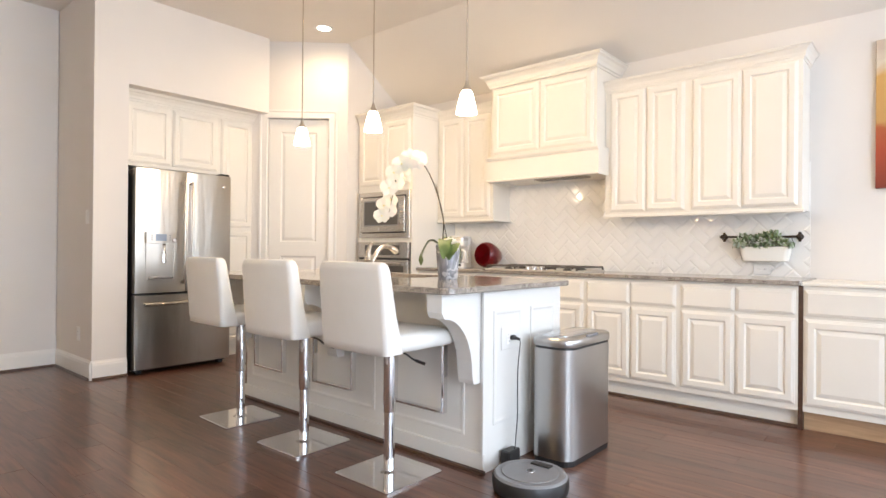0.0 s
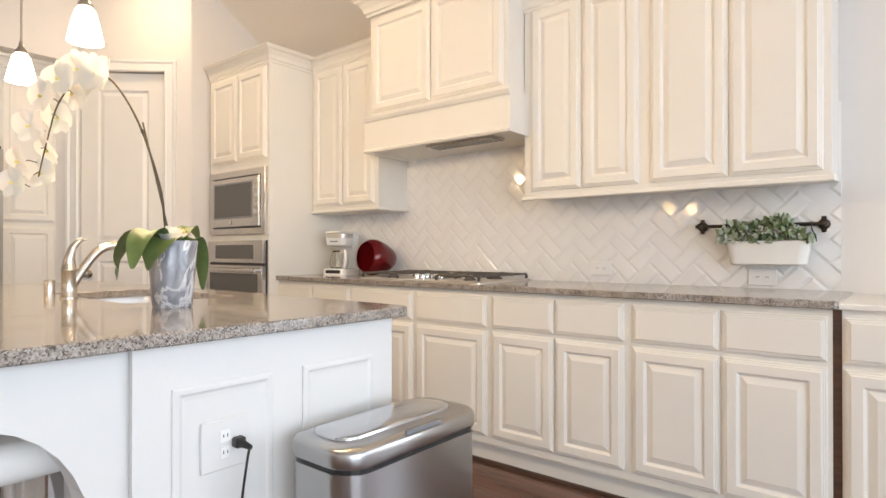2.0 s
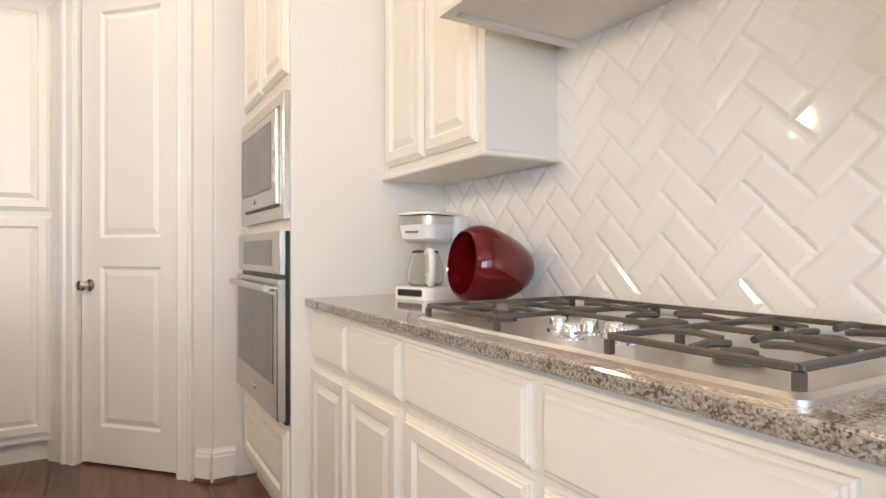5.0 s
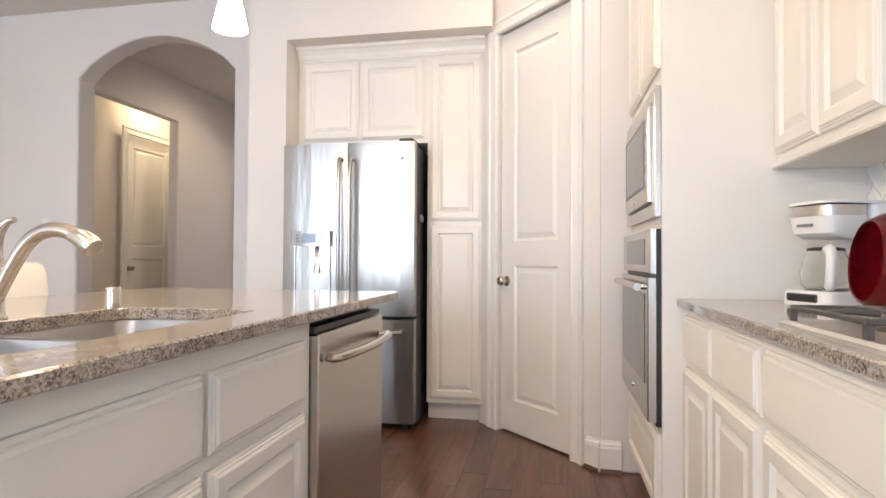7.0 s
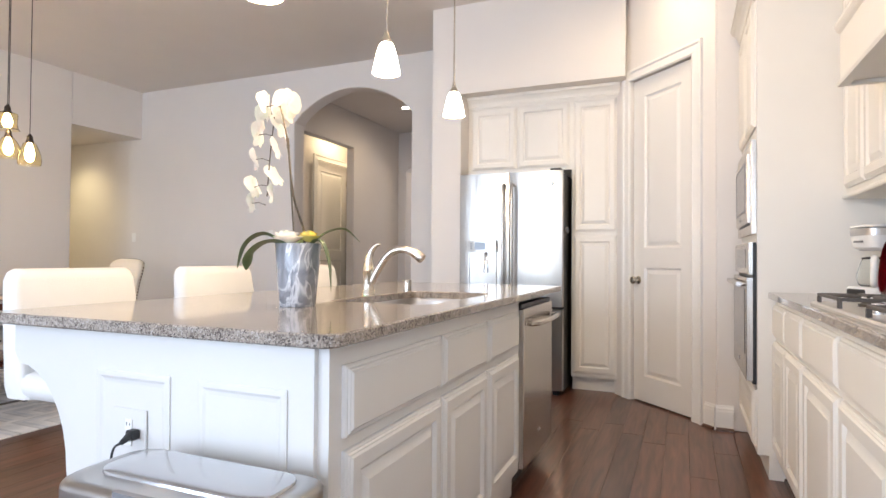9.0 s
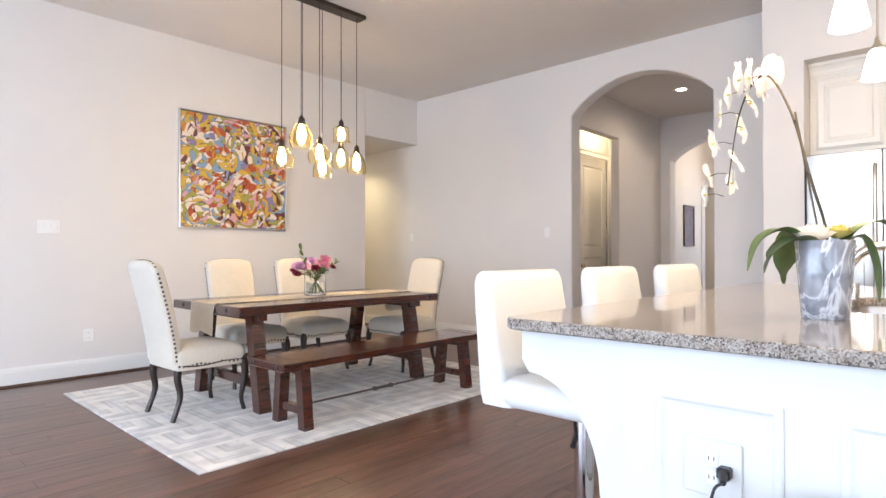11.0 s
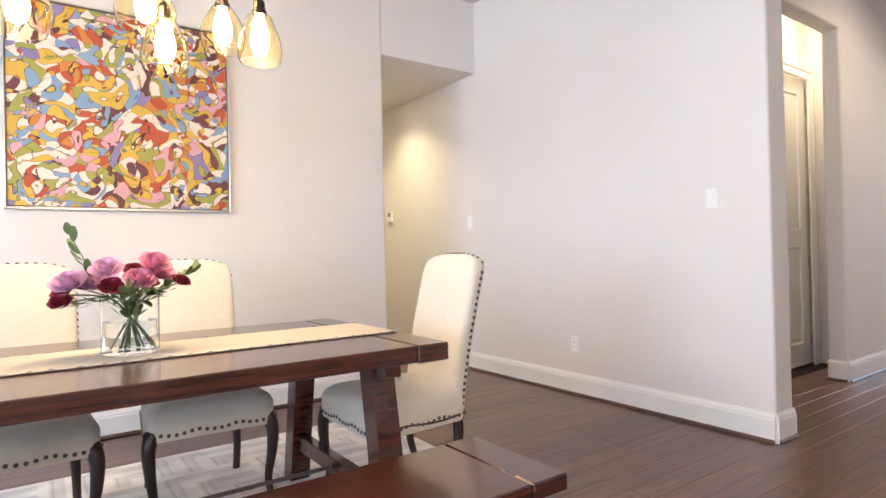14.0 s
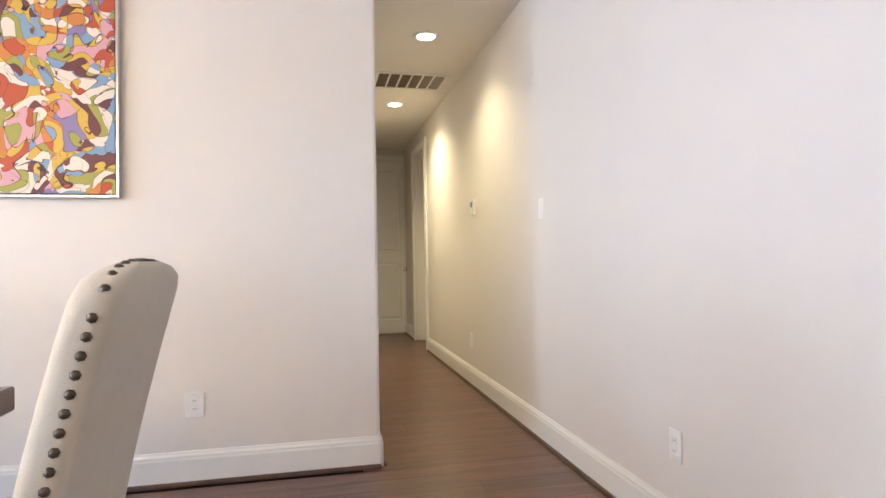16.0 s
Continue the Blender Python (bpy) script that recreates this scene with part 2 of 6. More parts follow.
def marble():
    m = mat("grey_marble", (0.3, 0.3, 0.33), 0.2, coat=0.4)
    nt, b = nodes_of(m)
    vec = mapped(nt, (1, 1, 0.6))
    cloud = noise_node(nt, vec, 14, 5, 1.2)
    base = ramp_node(nt, [(0.3, (0.15, 0.155, 0.18)), (0.7, (0.42, 0.43, 0.46))])
    nt.links.new(cloud, base.inputs[0])
    veins = noise_node(nt, vec, 7, 3, 2.0)
    line = ramp_node(nt, [(0.47, (0, 0, 0)), (0.5, (1, 1, 1)), (0.53, (0, 0, 0))])
    nt.links.new(veins, line.inputs[0])
    mix = nt.nodes.new("ShaderNodeMix")
    mix.data_type = "RGBA"
    nt.links.new(line.outputs[0], mix.inputs[0])
    nt.links.new(base.outputs[0], mix.inputs[6])
    mix.inputs[7].default_value = (0.66, 0.66, 0.68, 1)
    nt.links.new(mix.outputs[2], b.inputs["Base Color"])
    return m


def canvas_art():
    """Flat curling areas of many colours with thin dark outlines."""
    m = mat("canvas_art", (0.5, 0.5, 0.5), 0.6)
    nt, b = nodes_of(m)

    def math_node(op, a, c=None):
        n = nt.nodes.new("ShaderNodeMath")
        n.operation = op
        for i, v in enumerate((a, c)):
            if isinstance(v, (int, float)):
                n.inputs[i].default_value = v
            elif v is not None:
                nt.links.new(v, n.inputs[i])
        return n.outputs[0]

    def warped(vec, scale, amount):
        n = nt.nodes.new("ShaderNodeTexNoise")
        n.inputs["Scale"].default_value, n.inputs["Detail"].default_value = scale, 0
        nt.links.new(vec, n.inputs["Vector"])
        mad = nt.nodes.new("ShaderNodeVectorMath")
        mad.operation = "MULTIPLY_ADD"
        mad.inputs[1].default_value = (amount, amount, amount)
        nt.links.new(n.outputs["Color"], mad.inputs[0])
        nt.links.new(vec, mad.inputs[2])
        return mad.outputs[0]

    vec = mapped(nt, (1, 1, 1))
    swirl = warped(warped(vec, 6, 0.42), 15, 0.10)
    cells, edge = nt.nodes.new("ShaderNodeTexVoronoi"), nt.nodes.new("ShaderNodeTexVoronoi")
    edge.feature = "DISTANCE_TO_EDGE"
    for v in (cells, edge):
        v.inputs["Scale"].default_value = 8
        nt.links.new(swirl, v.inputs["Vector"])
    sep = nt.nodes.new("ShaderNodeSeparateColor")
    nt.links.new(cells.outputs["Color"], sep.inputs[0])
    bands = math_node("MULTIPLY", noise_node(nt, warped(vec, 9, 0.12), 6.0, 0), 7.0)
    step, rest = math_node("FLOOR", bands), math_node("FRACT", bands)
    index = math_node("FRACT", math_node("ADD", sep.outputs[0], math_node("MULTIPLY", step, 0.381)))
    palette = [(0.0, (0.70, 0.63, 0.55)), (0.20, (0.58, 0.38, 0.05)), (0.40, (0.32, 0.31, 0.06)), (0.52, (0.42, 0.075, 0.025)), (0.60, (0.13, 0.035, 0.04)), (0.71, (0.20, 0.31, 0.48)), (0.81, (0.22, 0.18, 0.37)), (0.86, (0.58, 0.32, 0.37)), (0.93, (0.52, 0.20, 0.04))]
    r = ramp_node(nt, palette, True)
    nt.links.new(index, r.inputs[0])
    near = math_node("MINIMUM", edge.outputs["Distance"], math_node("MULTIPLY", rest, 0.22))
    line = ramp_node(nt, [(0.0, (0.22, 0.13, 0.12)), (0.008, (1, 1, 1))], True)
    nt.links.new(near, line.inputs[0])
    mul = nt.nodes.new("ShaderNodeVectorMath")
    mul.operation = "MULTIPLY"
    nt.links.new(r.outputs[0], mul.inputs[0])
    nt.links.new(line.outputs[0], mul.inputs[1])
    nt.links.new(mul.outputs[0], b.inputs["Base Color"])
    return m


def glow(name, color, strength):
    m = bpy.data.materials.new(name)
    m.use_nodes = True
    nt, b = nodes_of(m)
    b.inputs["Base Color"].default_value = (*color, 1)
    b.inputs["Emission Color"].default_value = (*color, 1)
    b.inputs["Emission Strength"].default_value = strength
    return m


GRANITE, MARBLE, ART = granite(), marble(), canvas_art()
SHADEGLOW = glow("lit_shade_glass", (1.0, 0.88, 0.66), 9.0)
BULBGLOW = glow("filament_glow", (1.0, 0.78, 0.42), 60.0)
CANGLOW = glow("downlight_glow", (1.0, 0.88, 0.68), 14.0)


# ---- mesh helpers ----
def finish(bm, name, material, smooth=None):
    bmesh.ops.recalc_face_normals(bm, faces=bm.faces)
    me = bpy.data.meshes.new(name)
    bm.to_mesh(me)
    bm.free()
    me.materials.append(material)
    if smooth is not None:
        me.shade_smooth()
        me.set_sharp_from_angle(angle=radians(smooth))
    return me


def part(name, bm, material, parent, label="", smooth=None):
    ob = new(name, finish(bm, name, material, smooth))
    ob.parent = parent
    return tagged(ob, label)


def thing(name, label, category, m=None, group=""):
    ob = new(name)
    ob.empty_display_size = 0.1
    ob.matrix_basis = m or Matrix()
    return tagged(ob, label, category, group)


def solid(name, bm, material, label, category, m=None, group="", smooth=None, kind=""):
    ob = new(name, finish(bm, name, material, smooth))
    ob.matrix_basis = m or Matrix()
    return tagged(ob, label, category, group, kind)


def put_verts(bm, pts):
    return [bm.verts.new(p) for p in pts]


def box(bm, x0, y0, z0, x1, y1, z1, c=0.0):
    """A box; c: the width of its chamfers."""
    if x0 > x1: x0, x1 = x1, x0
    if y0 > y1: y0, y1 = y1, y0
    if z0 > z1: z0, z1 = z1, z0
    if c <= 0:
        v = put_verts(bm, [(x, y, z) for x in (x0, x1) for y in (y0, y1) for z in (z0, z1)])
        for f in ((0, 1, 3, 2), (4, 6, 7, 5), (0, 4, 5, 1), (2, 3, 7, 6), (0, 2, 6, 4), (1, 5, 7, 3)):
            bm.faces.new([v[i] for i in f])
        return v
    lo, hi = (x0, y0, z0), (x1, y1, z1)
    vs = {}
    for sx in (0, 1):
        for sy in (0, 1):
            for sz in (0, 1):
                s = (sx, sy, sz)
                for a in range(3):
                    p = [(hi if s[k] else lo)[k] + (0 if k == a else (-c if s[k] else c)) for k in range(3)]
                    vs[s, a] = bm.verts.new(p)
    for a in range(3):
        u, w = [k for k in range(3) if k != a]
        for side in (0, 1):
            ring = []
            for su, sw in ((0, 0), (1, 0), (1, 1), (0, 1)):
                s = [0, 0, 0]
                s[a], s[u], s[w] = side, su, sw
                ring.append(vs[tuple(s), a])
            bm.faces.new(ring)
        for su in (0, 1):
            for sw in (0, 1):
                s0 = [0, 0, 0]
                s0[u], s0[w] = su, sw
                s1 = list(s0)
                s1[a] = 1
                s0, s1 = tuple(s0), tuple(s1)
                bm.faces.new([vs[s0, u], vs[s1, u], vs[s1, w], vs[s0, w]])
    for s in [(a, b, d) for a in (0, 1) for b in (0, 1) for d in (0, 1)]:
        bm.faces.new([vs[s, 0], vs[s, 1], vs[s, 2]])
    return list(vs.values())


def boxed(x0, y0, z0, x1, y1, z1, c=0.0):
    bm = bmesh.new()
    box(bm, x0, y0, z0, x1, y1, z1, c)
    return bm


def loft(bm, rings, cap0=True, cap1=True, closed=True):
    rows = [put_verts(bm, r) for r in rings]
    n = len(rows[0])
    for a, b in zip(rows, rows[1:]):
        for i in range(n if closed else n - 1):
            j = (i + 1) % n
            bm.faces.new([a[i], a[j], b[j], b[i]])
    if cap0: bm.faces.new(rows[0][::-1])
    if cap1: bm.faces.new(rows[-1])
    return rows


def lathe(bm, profile, cx=0, cy=0, cz=0, n=24, m=None, cap0=True, cap1=True):
    rings = []
    for r, z in profile:
        ring = [Vector((cx + r * math.cos(2 * math.pi * i / n), cy + r * math.sin(2 * math.pi * i / n), cz + z)) for i in range(n)]
        rings.append([m @ p for p in ring] if m else ring)
    return loft(bm, rings, cap0, cap1)


def tube(bm, pts, radius, n=8, caps=True):
    """A round bar along points; radius: one number or one for each point."""
    pts = [Vector(p) for p in pts]
    rings, side = [], None
    for i, p in enumerate(pts):
        d = (pts[min(i + 1, len(pts) - 1)] - pts[max(i - 1, 0)]).normalized()
        if side is None:
            side = d.orthogonal().normalized()
        side = (side - d * side.dot(d)).normalized()
        up = d.cross(side)
        r = radius[i] if isinstance(radius, (list, tuple)) else radius
        rings.append([p + (side * math.cos(2 * math.pi * k / n) + up * math.sin(2 * math.pi * k / n)) * r for k in range(n)])
    loft(bm, rings, caps, caps)


def prism(bm, poly, axis, a0, a1):
    """A polygon extruded along an axis. poly: the two other coordinates in xyz order."""
    def at(p, a):
        q = list(p)
        q.insert("xyz".index(axis), a)
        return q
    loft(bm, [[at(p, a0) for p in poly], [at(p, a1) for p in poly]])


def round_rect(x0, y0, x1, y1, r, n=5):
    out = []
    for cx, cy, a in ((x1 - r, y1 - r, 0), (x0 + r, y1 - r, 90), (x0 + r, y0 + r, 180), (x1 - r, y0 + r, 270)):
        out += [(cx + r * math.cos(radians(a + 90 * i / n)), cy + r * math.sin(radians(a + 90 * i / n))) for i in range(n + 1)]
    return out


def curve_pts(pts, n=8):
    """A smooth line through points."""
    p = [Vector(q) for q in pts]
    p = [2 * p[0] - p[1], *p, 2 * p[-1] - p[-2]]
    out = []
    for i in range(1, len(p) - 2):
        for k in range(n):
            t = k / n
            out.append(0.5 * (2 * p[i] + (p[i + 1] - p[i - 1]) * t + (2 * p[i - 1] - 5 * p[i] + 4 * p[i + 1] - p[i + 2]) * t * t + (3 * p[i] - p[i - 1] - 3 * p[i + 1] + p[i + 2]) * t ** 3))
    return out + [p[-2]]


def cushion(bm, x0, y0, z0, x1, y1, z1, r=0.04, puff=0.0, n=8):
    """A soft block: a superellipsoid-like box with round edges and a puffed top."""
    cx, cy, hx, hy = (x0 + x1) / 2, (y0 + y1) / 2, (x1 - x0) / 2, (y1 - y0) / 2
    rings = []
    steps = [(0.0, 1.0)] + [(1 - math.cos(radians(a)), 1 - math.sin(radians(a))) for a in (0, 30, 60, 90)]
    side = [(r * k[1], z0 + r * k[0]) for k in steps[1:]] + [(r * k[1], z1 - r * k[0]) for k in steps[:0:-1]]
    for inset, z in side:
        rr = max(r - inset * 0.5, 0.01)
        rings.append([(x, y, z) for x, y in round_rect(cx - hx + inset, cy - hy + inset, cx + hx - inset, cy + hy - inset, rr, 4)])
    for k in (0.75, 0.45, 0.15):
        rings.append([(cx + (x - cx) * k, cy + (y - cy) * k, z1 + puff * (1 - k * k)) for x, y, z in rings[len(side) - 1]])
    loft(bm, rings)


# ---- joinery ----
def ring_panel(bm, x0, z0, x1, z1, steps, y=0.0):
    """A front seen from -y: rectangular rings of (inset, depth towards -y), filled at the last."""
    loft(bm, [[(x0 + i, y - d, z0 + i), (x1 - i, y - d, z0 + i), (x1 - i, y - d, z1 - i), (x0 + i, y - d, z1 - i)] for i, d in steps])


EDGE = [(0, 0), (0, 0.009), (0.004, 0.012), (0.007, 0.012), (0.010, 0.0165), (0.013, 0.0165), (0.018, 0.021)]
DOOR = EDGE + [(0.050, 0.021), (0.055, 0.016), (0.060, 0.0105), (0.064, 0.0105), (0.088, 0.020), (0.092, 0.020)]


def cabinet_door(parent, x0, z0, x1, z1, y=0.0, material=None):
    bm = bmesh.new()
    ring_panel(bm, x0, z0, x1, z1, DOOR, y)
    return part("door", bm, material or CREAM, parent)


def drawer_front(parent, x0, z0, x1, z1, y=0.0, material=None):
    bm = bmesh.new()
    ring_panel(bm, x0, z0, x1, z1, EDGE, y)
    return part("drawer_front", bm, material or CREAM, parent)


def crown(parent, x0, x1, z0, z1, depth, reach, left=True, right=True, material=None):
    """Crown moulding round the front and the open ends of a cabinet top (front at y = 0)."""
    h = z1 - z0
    prof = [(0.0, 0.0), (0.012, 0.0), (0.014, 0.18), (0.025, 0.2), (0.035, 0.45), (0.06, 0.72), (0.085, 0.82), (0.088, 0.93), (0.1, 0.94), (0.1, 1.0), (0.0, 1.0)]
    bm = bmesh.new()
    rings = []
    for o, k in prof:
        o, z = o * reach / 0.1, z0 + k * h
        rings.append([(x0 - (o if left else 0), depth, z), (x0 - (o if left else 0), -o, z), (x1 + (o if right else 0), -o, z), (x1 + (o if right else 0), depth, z)])
    loft(bm, rings, True, True, False)
    return part("crown_moulding", bm, material or CREAM, parent)


def base_cabinet(label, x, y, w, fronts, rz=0, depth=0.57, material=None, toe=True, top=0.885):
    """fronts: (x0, x1) from the cabinet's own edge, each with a drawer front above a door."""
    t = thing("base_cabinet", label, "cabinet", pose(x, y, 0, 0, 0, rz), "base cabinets")
    mt = material or CREAM
    bm = bmesh.new()
    box(bm, 0, 0, 0.115, w, depth, top - 0.001)
    if toe:
        box(bm, 0, 0.05, 0.0, w, depth, 0.116)
    part("body", bm, mt, t)
    for a, b in fronts:
        drawer_front(t, a, 0.702, b, 0.858, 0, mt)
        cabinet_door(t, a, 0.155, b, 0.682, 0, mt)
    return t


# ---- structure ----
def wall(name, label, poly, axis, a0, a1, bevel=0.0, material=None):
    bm = bmesh.new()
    prism(bm, poly, axis, a0, a1)
    ob = solid(name, bm, material or PAINT, label, "wall", kind="structure")
    if bevel:
        md = ob.modifiers.new("round", "BEVEL")
        md.width, md.segments, md.limit_method, md.angle_limit = bevel, 3, "ANGLE", radians(60)
    return ob


def rect(a0, z0, a1, z1):
    return [(a0, z0), (a1, z0), (a1, z1), (a0, z1)]


def arch_notch(y0, y1, spring, rise, n=14):
    """Opening from the floor with a flattened arch, from y0 to y1."""
    pts = [(y0, 0.0)]
    for i in range(n + 1):
        k = i / n
        pts.append((y0 + (y1 - y0) * k, spring + rise * math.sin(math.pi * k) ** 0.75))
    return pts + [(y1, 0.0)]


SLOPE_Y, LOW = 5.90, 2.68
TOP = 3.40
wall("wall_west", "light greige painted wall with an arched opening", [(-6.3, 0), (-5.30, 0), (-5.30, 2.36), (-4.54, 2.36), (-4.54, 0)] + arch_notch(1.54, 3.05, 2.63, 0.33) + [(3.69, 0), (3.69, TOP), (-6.3, TOP)], "x", WEST - 0.20, WEST, 0.018)
wall("wall_dining", "light greige painted wall behind the dining table", rect(-3.56, 0, EAST + 0.2, TOP), "y", DINE - 0.18, DINE, 0.018)
wall("wall_dining_header", "painted header over the hallway opening", rect(WEST, 2.625, -3.56, TOP), "y", DINE - 0.18, DINE)
# the opening at x 2.7 to 4.3 is added for the fill light
wall("wall_back", "light painted kitchen wall", [(-4.9, 0), (2.7, 0), (2.7, 2.7), (4.3, 2.7), (4.3, 0), (EAST + 0.2, 0), (EAST + 0.2, TOP), (-4.9, TOP)], "y", BACK, BACK + 0.15)
wall("wall_back_sill", "painted wall under the added window", rect(2.7, 0, 4.3, 0.4), "y", BACK, BACK + 0.15)
wall("wall_fridge_pier", "painted wall end beside the refrigerator", rect(-4.9, 0, -3.61, TOP), "y", 3.69, 3.955)
wall("wall_fridge_soffit", "painted wall above the refrigerator alcove", rect(3.955, 2.475, 5.30, TOP), "x", -4.4, -3.61)
wall("wall_fridge_back", "painted back of the refrigerator alcove", rect(3.955, 0, 5.30, 2.475), "x", -4.45, -4.40)
# pantry corner: a wall set diagonally with a door opening, and its return to the back wall
DIAG = pose(-3.775, 5.245, 0, 0, 0, 43.5)
DL = 0.95
bm = bmesh.new()
prism(bm, [(-0.06, 0), (0.135, 0), (0.135, 2.445), (0.755, 2.445), (0.755, 0), (DL, 0), (DL, TOP), (-0.06, TOP)], "y", 0.0, 0.12)
tagged(solid("wall_pantry", bm, PAINT, "diagonal painted wall with the pantry door", "wall", DIAG, kind="structure"))
corner = DIAG @ Vector((DL, 0, 0))
wall("wall_pantry_return", "painted wall beside the oven cabinet", rect(corner.y, 0, BACK, TOP), "x", corner.x - 0.12, corner.x, 0.012)
wall("wall_pantry_inside", "painted pantry wall", rect(5.30, 0, BACK, TOP), "x", -4.9, -4.75)
# ceiling: level, then falling to the back wall
bm = bmesh.new()
prism(bm, [(DINE - 0.2, CEIL), (SLOPE_Y, CEIL), (BACK + 0.15, LOW - 0.105), (BACK + 0.15, 3.6), (DINE - 0.2, 3.6)], "x", -4.9, EAST + 0.2)
solid("ceiling", bm, CEILING, "warm beige ceiling that slopes down to the kitchen wall", "ceiling", kind="structure")
# east wall with three tall windows
bm = bmesh.new()
edges = [DINE - 0.18]
for wy in WINDOW_Y:
    edges += [wy, wy + 1.5]
edges.append(BACK + 0.15)
for i in range(0, len(edges), 2):
    box(bm, EAST, edges[i], 0, EAST + 0.2, edges[i + 1], TOP)
for wy in WINDOW_Y:
    box(bm, EAST, wy, 0, EAST + 0.2, wy + 1.5, 0.4)
    box(bm, EAST, wy, 2.7, EAST + 0.2, wy + 1.5, TOP)
solid("wall_east", bm, PAINT, "painted wall with tall windows", "wall", kind="structure")
# the fourth, on the back wall, is an added window around the fill light
for i, at in enumerate([pose(EAST + 0.1, wy, 0.4) for wy in WINDOW_Y] + [pose(4.25, BACK + 0.08, 0.4, 0, 0, 90)]):
    w = tagged(thing(f"window_{i + 1}", "unseen tall white-framed window with clear panes", "window", at), kind="structure")
    bm = bmesh.new()
    for a, b in ((0, 0.06), (0.72, 0.78), (1.44, 1.5)):
        box(bm, -0.03, a, 0, 0.03, b, 2.3, 0.004)
    for a, b in ((0, 0.06), (1.1, 1.15), (2.24, 2.3)):
        box(bm, -0.028, 0.06, a, 0.028, 1.44, b, 0.004)
    part("window_frame", bm, TRIM, w)
    for a, b in ((0.06, 0.72), (0.78, 1.44)):
        p = part("pane", boxed(-0.003, a, 0.06, 0.003, b, 2.24), PANE, w)
        p.visible_shadow = False

# hallway behind the dining wall
wall("wall_hall_left", "painted hallway wall", rect(-6.3, 0, DINE - 0.18, 2.7), "x", -3.56, -3.42)
bm = bmesh.new()
box(bm, WEST, -6.3, 2.625, -3.42, DINE - 0.18, 2.75)
solid("ceiling_hall", bm, CEILING, "beige hallway ceiling", "ceiling", kind="structure")
wall("wall_hall_end", "painted wall at the hallway's end", rect(-4.9, 0, -3.3, 2.75), "y", -6.29, -6.12)
# foyer behind the arch
wall("wall_foyer_south", "painted foyer wall with an opening", [(-7.75, 0), (-6.32, 0), (-6.32, 2.69), (-4.95, 2.69), (-4.95, 0), (-4.70, 0), (-4.70, TOP), (-7.75, TOP)], "y", 1.10, 1.23, 0.015)
wall("wall_foyer_niche", "painted wall behind the foyer opening", rect(-7.75, 0, -4.70, TOP), "y", 0.56, 0.74)
wall("wall_foyer_niche_side", "painted end of the foyer opening", rect(0.74, 0, 1.10, TOP), "x", -7.08, -6.96)
wall("wall_foyer_arch", "painted wall with a second arch", [(0.50, 0)] + arch_notch(1.37, 3.13, 2.53, 0.32) + [(4.2, 0), (4.2, TOP), (0.50, TOP)], "x", -7.98, -7.75, 0.018)
wall("wall_entry_south", "painted entry wall with a cased opening", [(-9.93, 0), (-7.98, 0), (-7.98, TOP), (-10.7, TOP), (-10.7, 2.36), (-9.93, 2.36)], "y", 0.95, 1.13)
wall("wall_entry_side", "painted wall of the side room", rect(-10.9, 0, -9.0, TOP), "y", -0.55, -0.40)
wall("wall_entry_side_end", "painted wall of the side room", rect(-0.40, 0, 0.95, TOP), "x", -9.15, -9.0)
wall("wall_entry_side_front", "painted front wall of the side room", rect(-0.40, 0, 0.80, TOP), "x", -10.9, -10.7)
bm = bmesh.new()
box(bm, -10.7, -0.40, 2.60, -9.15, 0.95, 2.70)
solid("ceiling_side", bm, CEILING, "beige side room ceiling", "ceiling", kind="structure")
bm = bmesh.new()
box(bm, -9.93, 1.1305, 0.0, -9.84, 1.150, 2.36, 0.004)
box(bm, -10.0, 0.93, 0.0, -9.9305, 1.150, 2.36, 0.004)
solid("trim_casing", bm, TRIM, "white casing at the side opening", "trim", kind="structure")
wall("wall_foyer_north", "painted foyer wall", rect(-10.9, 0, -4.70, TOP), "y", 3.78, 3.93)
wall("wall_front", "painted front wall with the entrance door opening", [(0.8, 0), (1.78, 0), (1.78, 2.85), (2.78, 2.85), (2.78, 0), (4.1, 0), (4.1, TOP), (0.8, TOP)], "x", -10.9, -10.7)
bm = bmesh.new()
box(bm, -10.9, 0.5, 3.2, -4.70, 4.1, 3.35)
solid("ceiling_foyer", bm, CEILING, "beige foyer ceiling", "ceiling", kind="structure")


def skirting(name, x0, y0, x1, y1, shoe=True):
    """A tall white baseboard along a line, on its left side, with a dark shoe strip."""
    d = Vector((x1 - x0, y1 - y0, 0))
    m = Matrix.Translation((x0, y0, 0)) @ Matrix.Rotation(math.atan2(d.y, d.x), 4, "Z")
    bm = bmesh.new()
    prism(bm, [(0, 0.0), (0.016, 0.0), (0.016, 0.118), (0.013, 0.128), (0.013, 0.136), (0.007, 0.147), (0.005, 0.156), (0, 0.156)], "x", 0, d.length)
    ob = solid(name, bm, TRIM, "tall white painted baseboard", "baseboard", m, kind="structure")
    if shoe:
        bm = bmesh.new()
        prism(bm, [(0.016, 0.0), (0.032, 0.0), (0.030, 0.010), (0.024, 0.017), (0.016, 0.019)], "x", 0, d.length)
        solid("trim_shoe", bm, SHOE, "dark stained shoe moulding at the floor", "trim", m, kind="structure")
    return ob


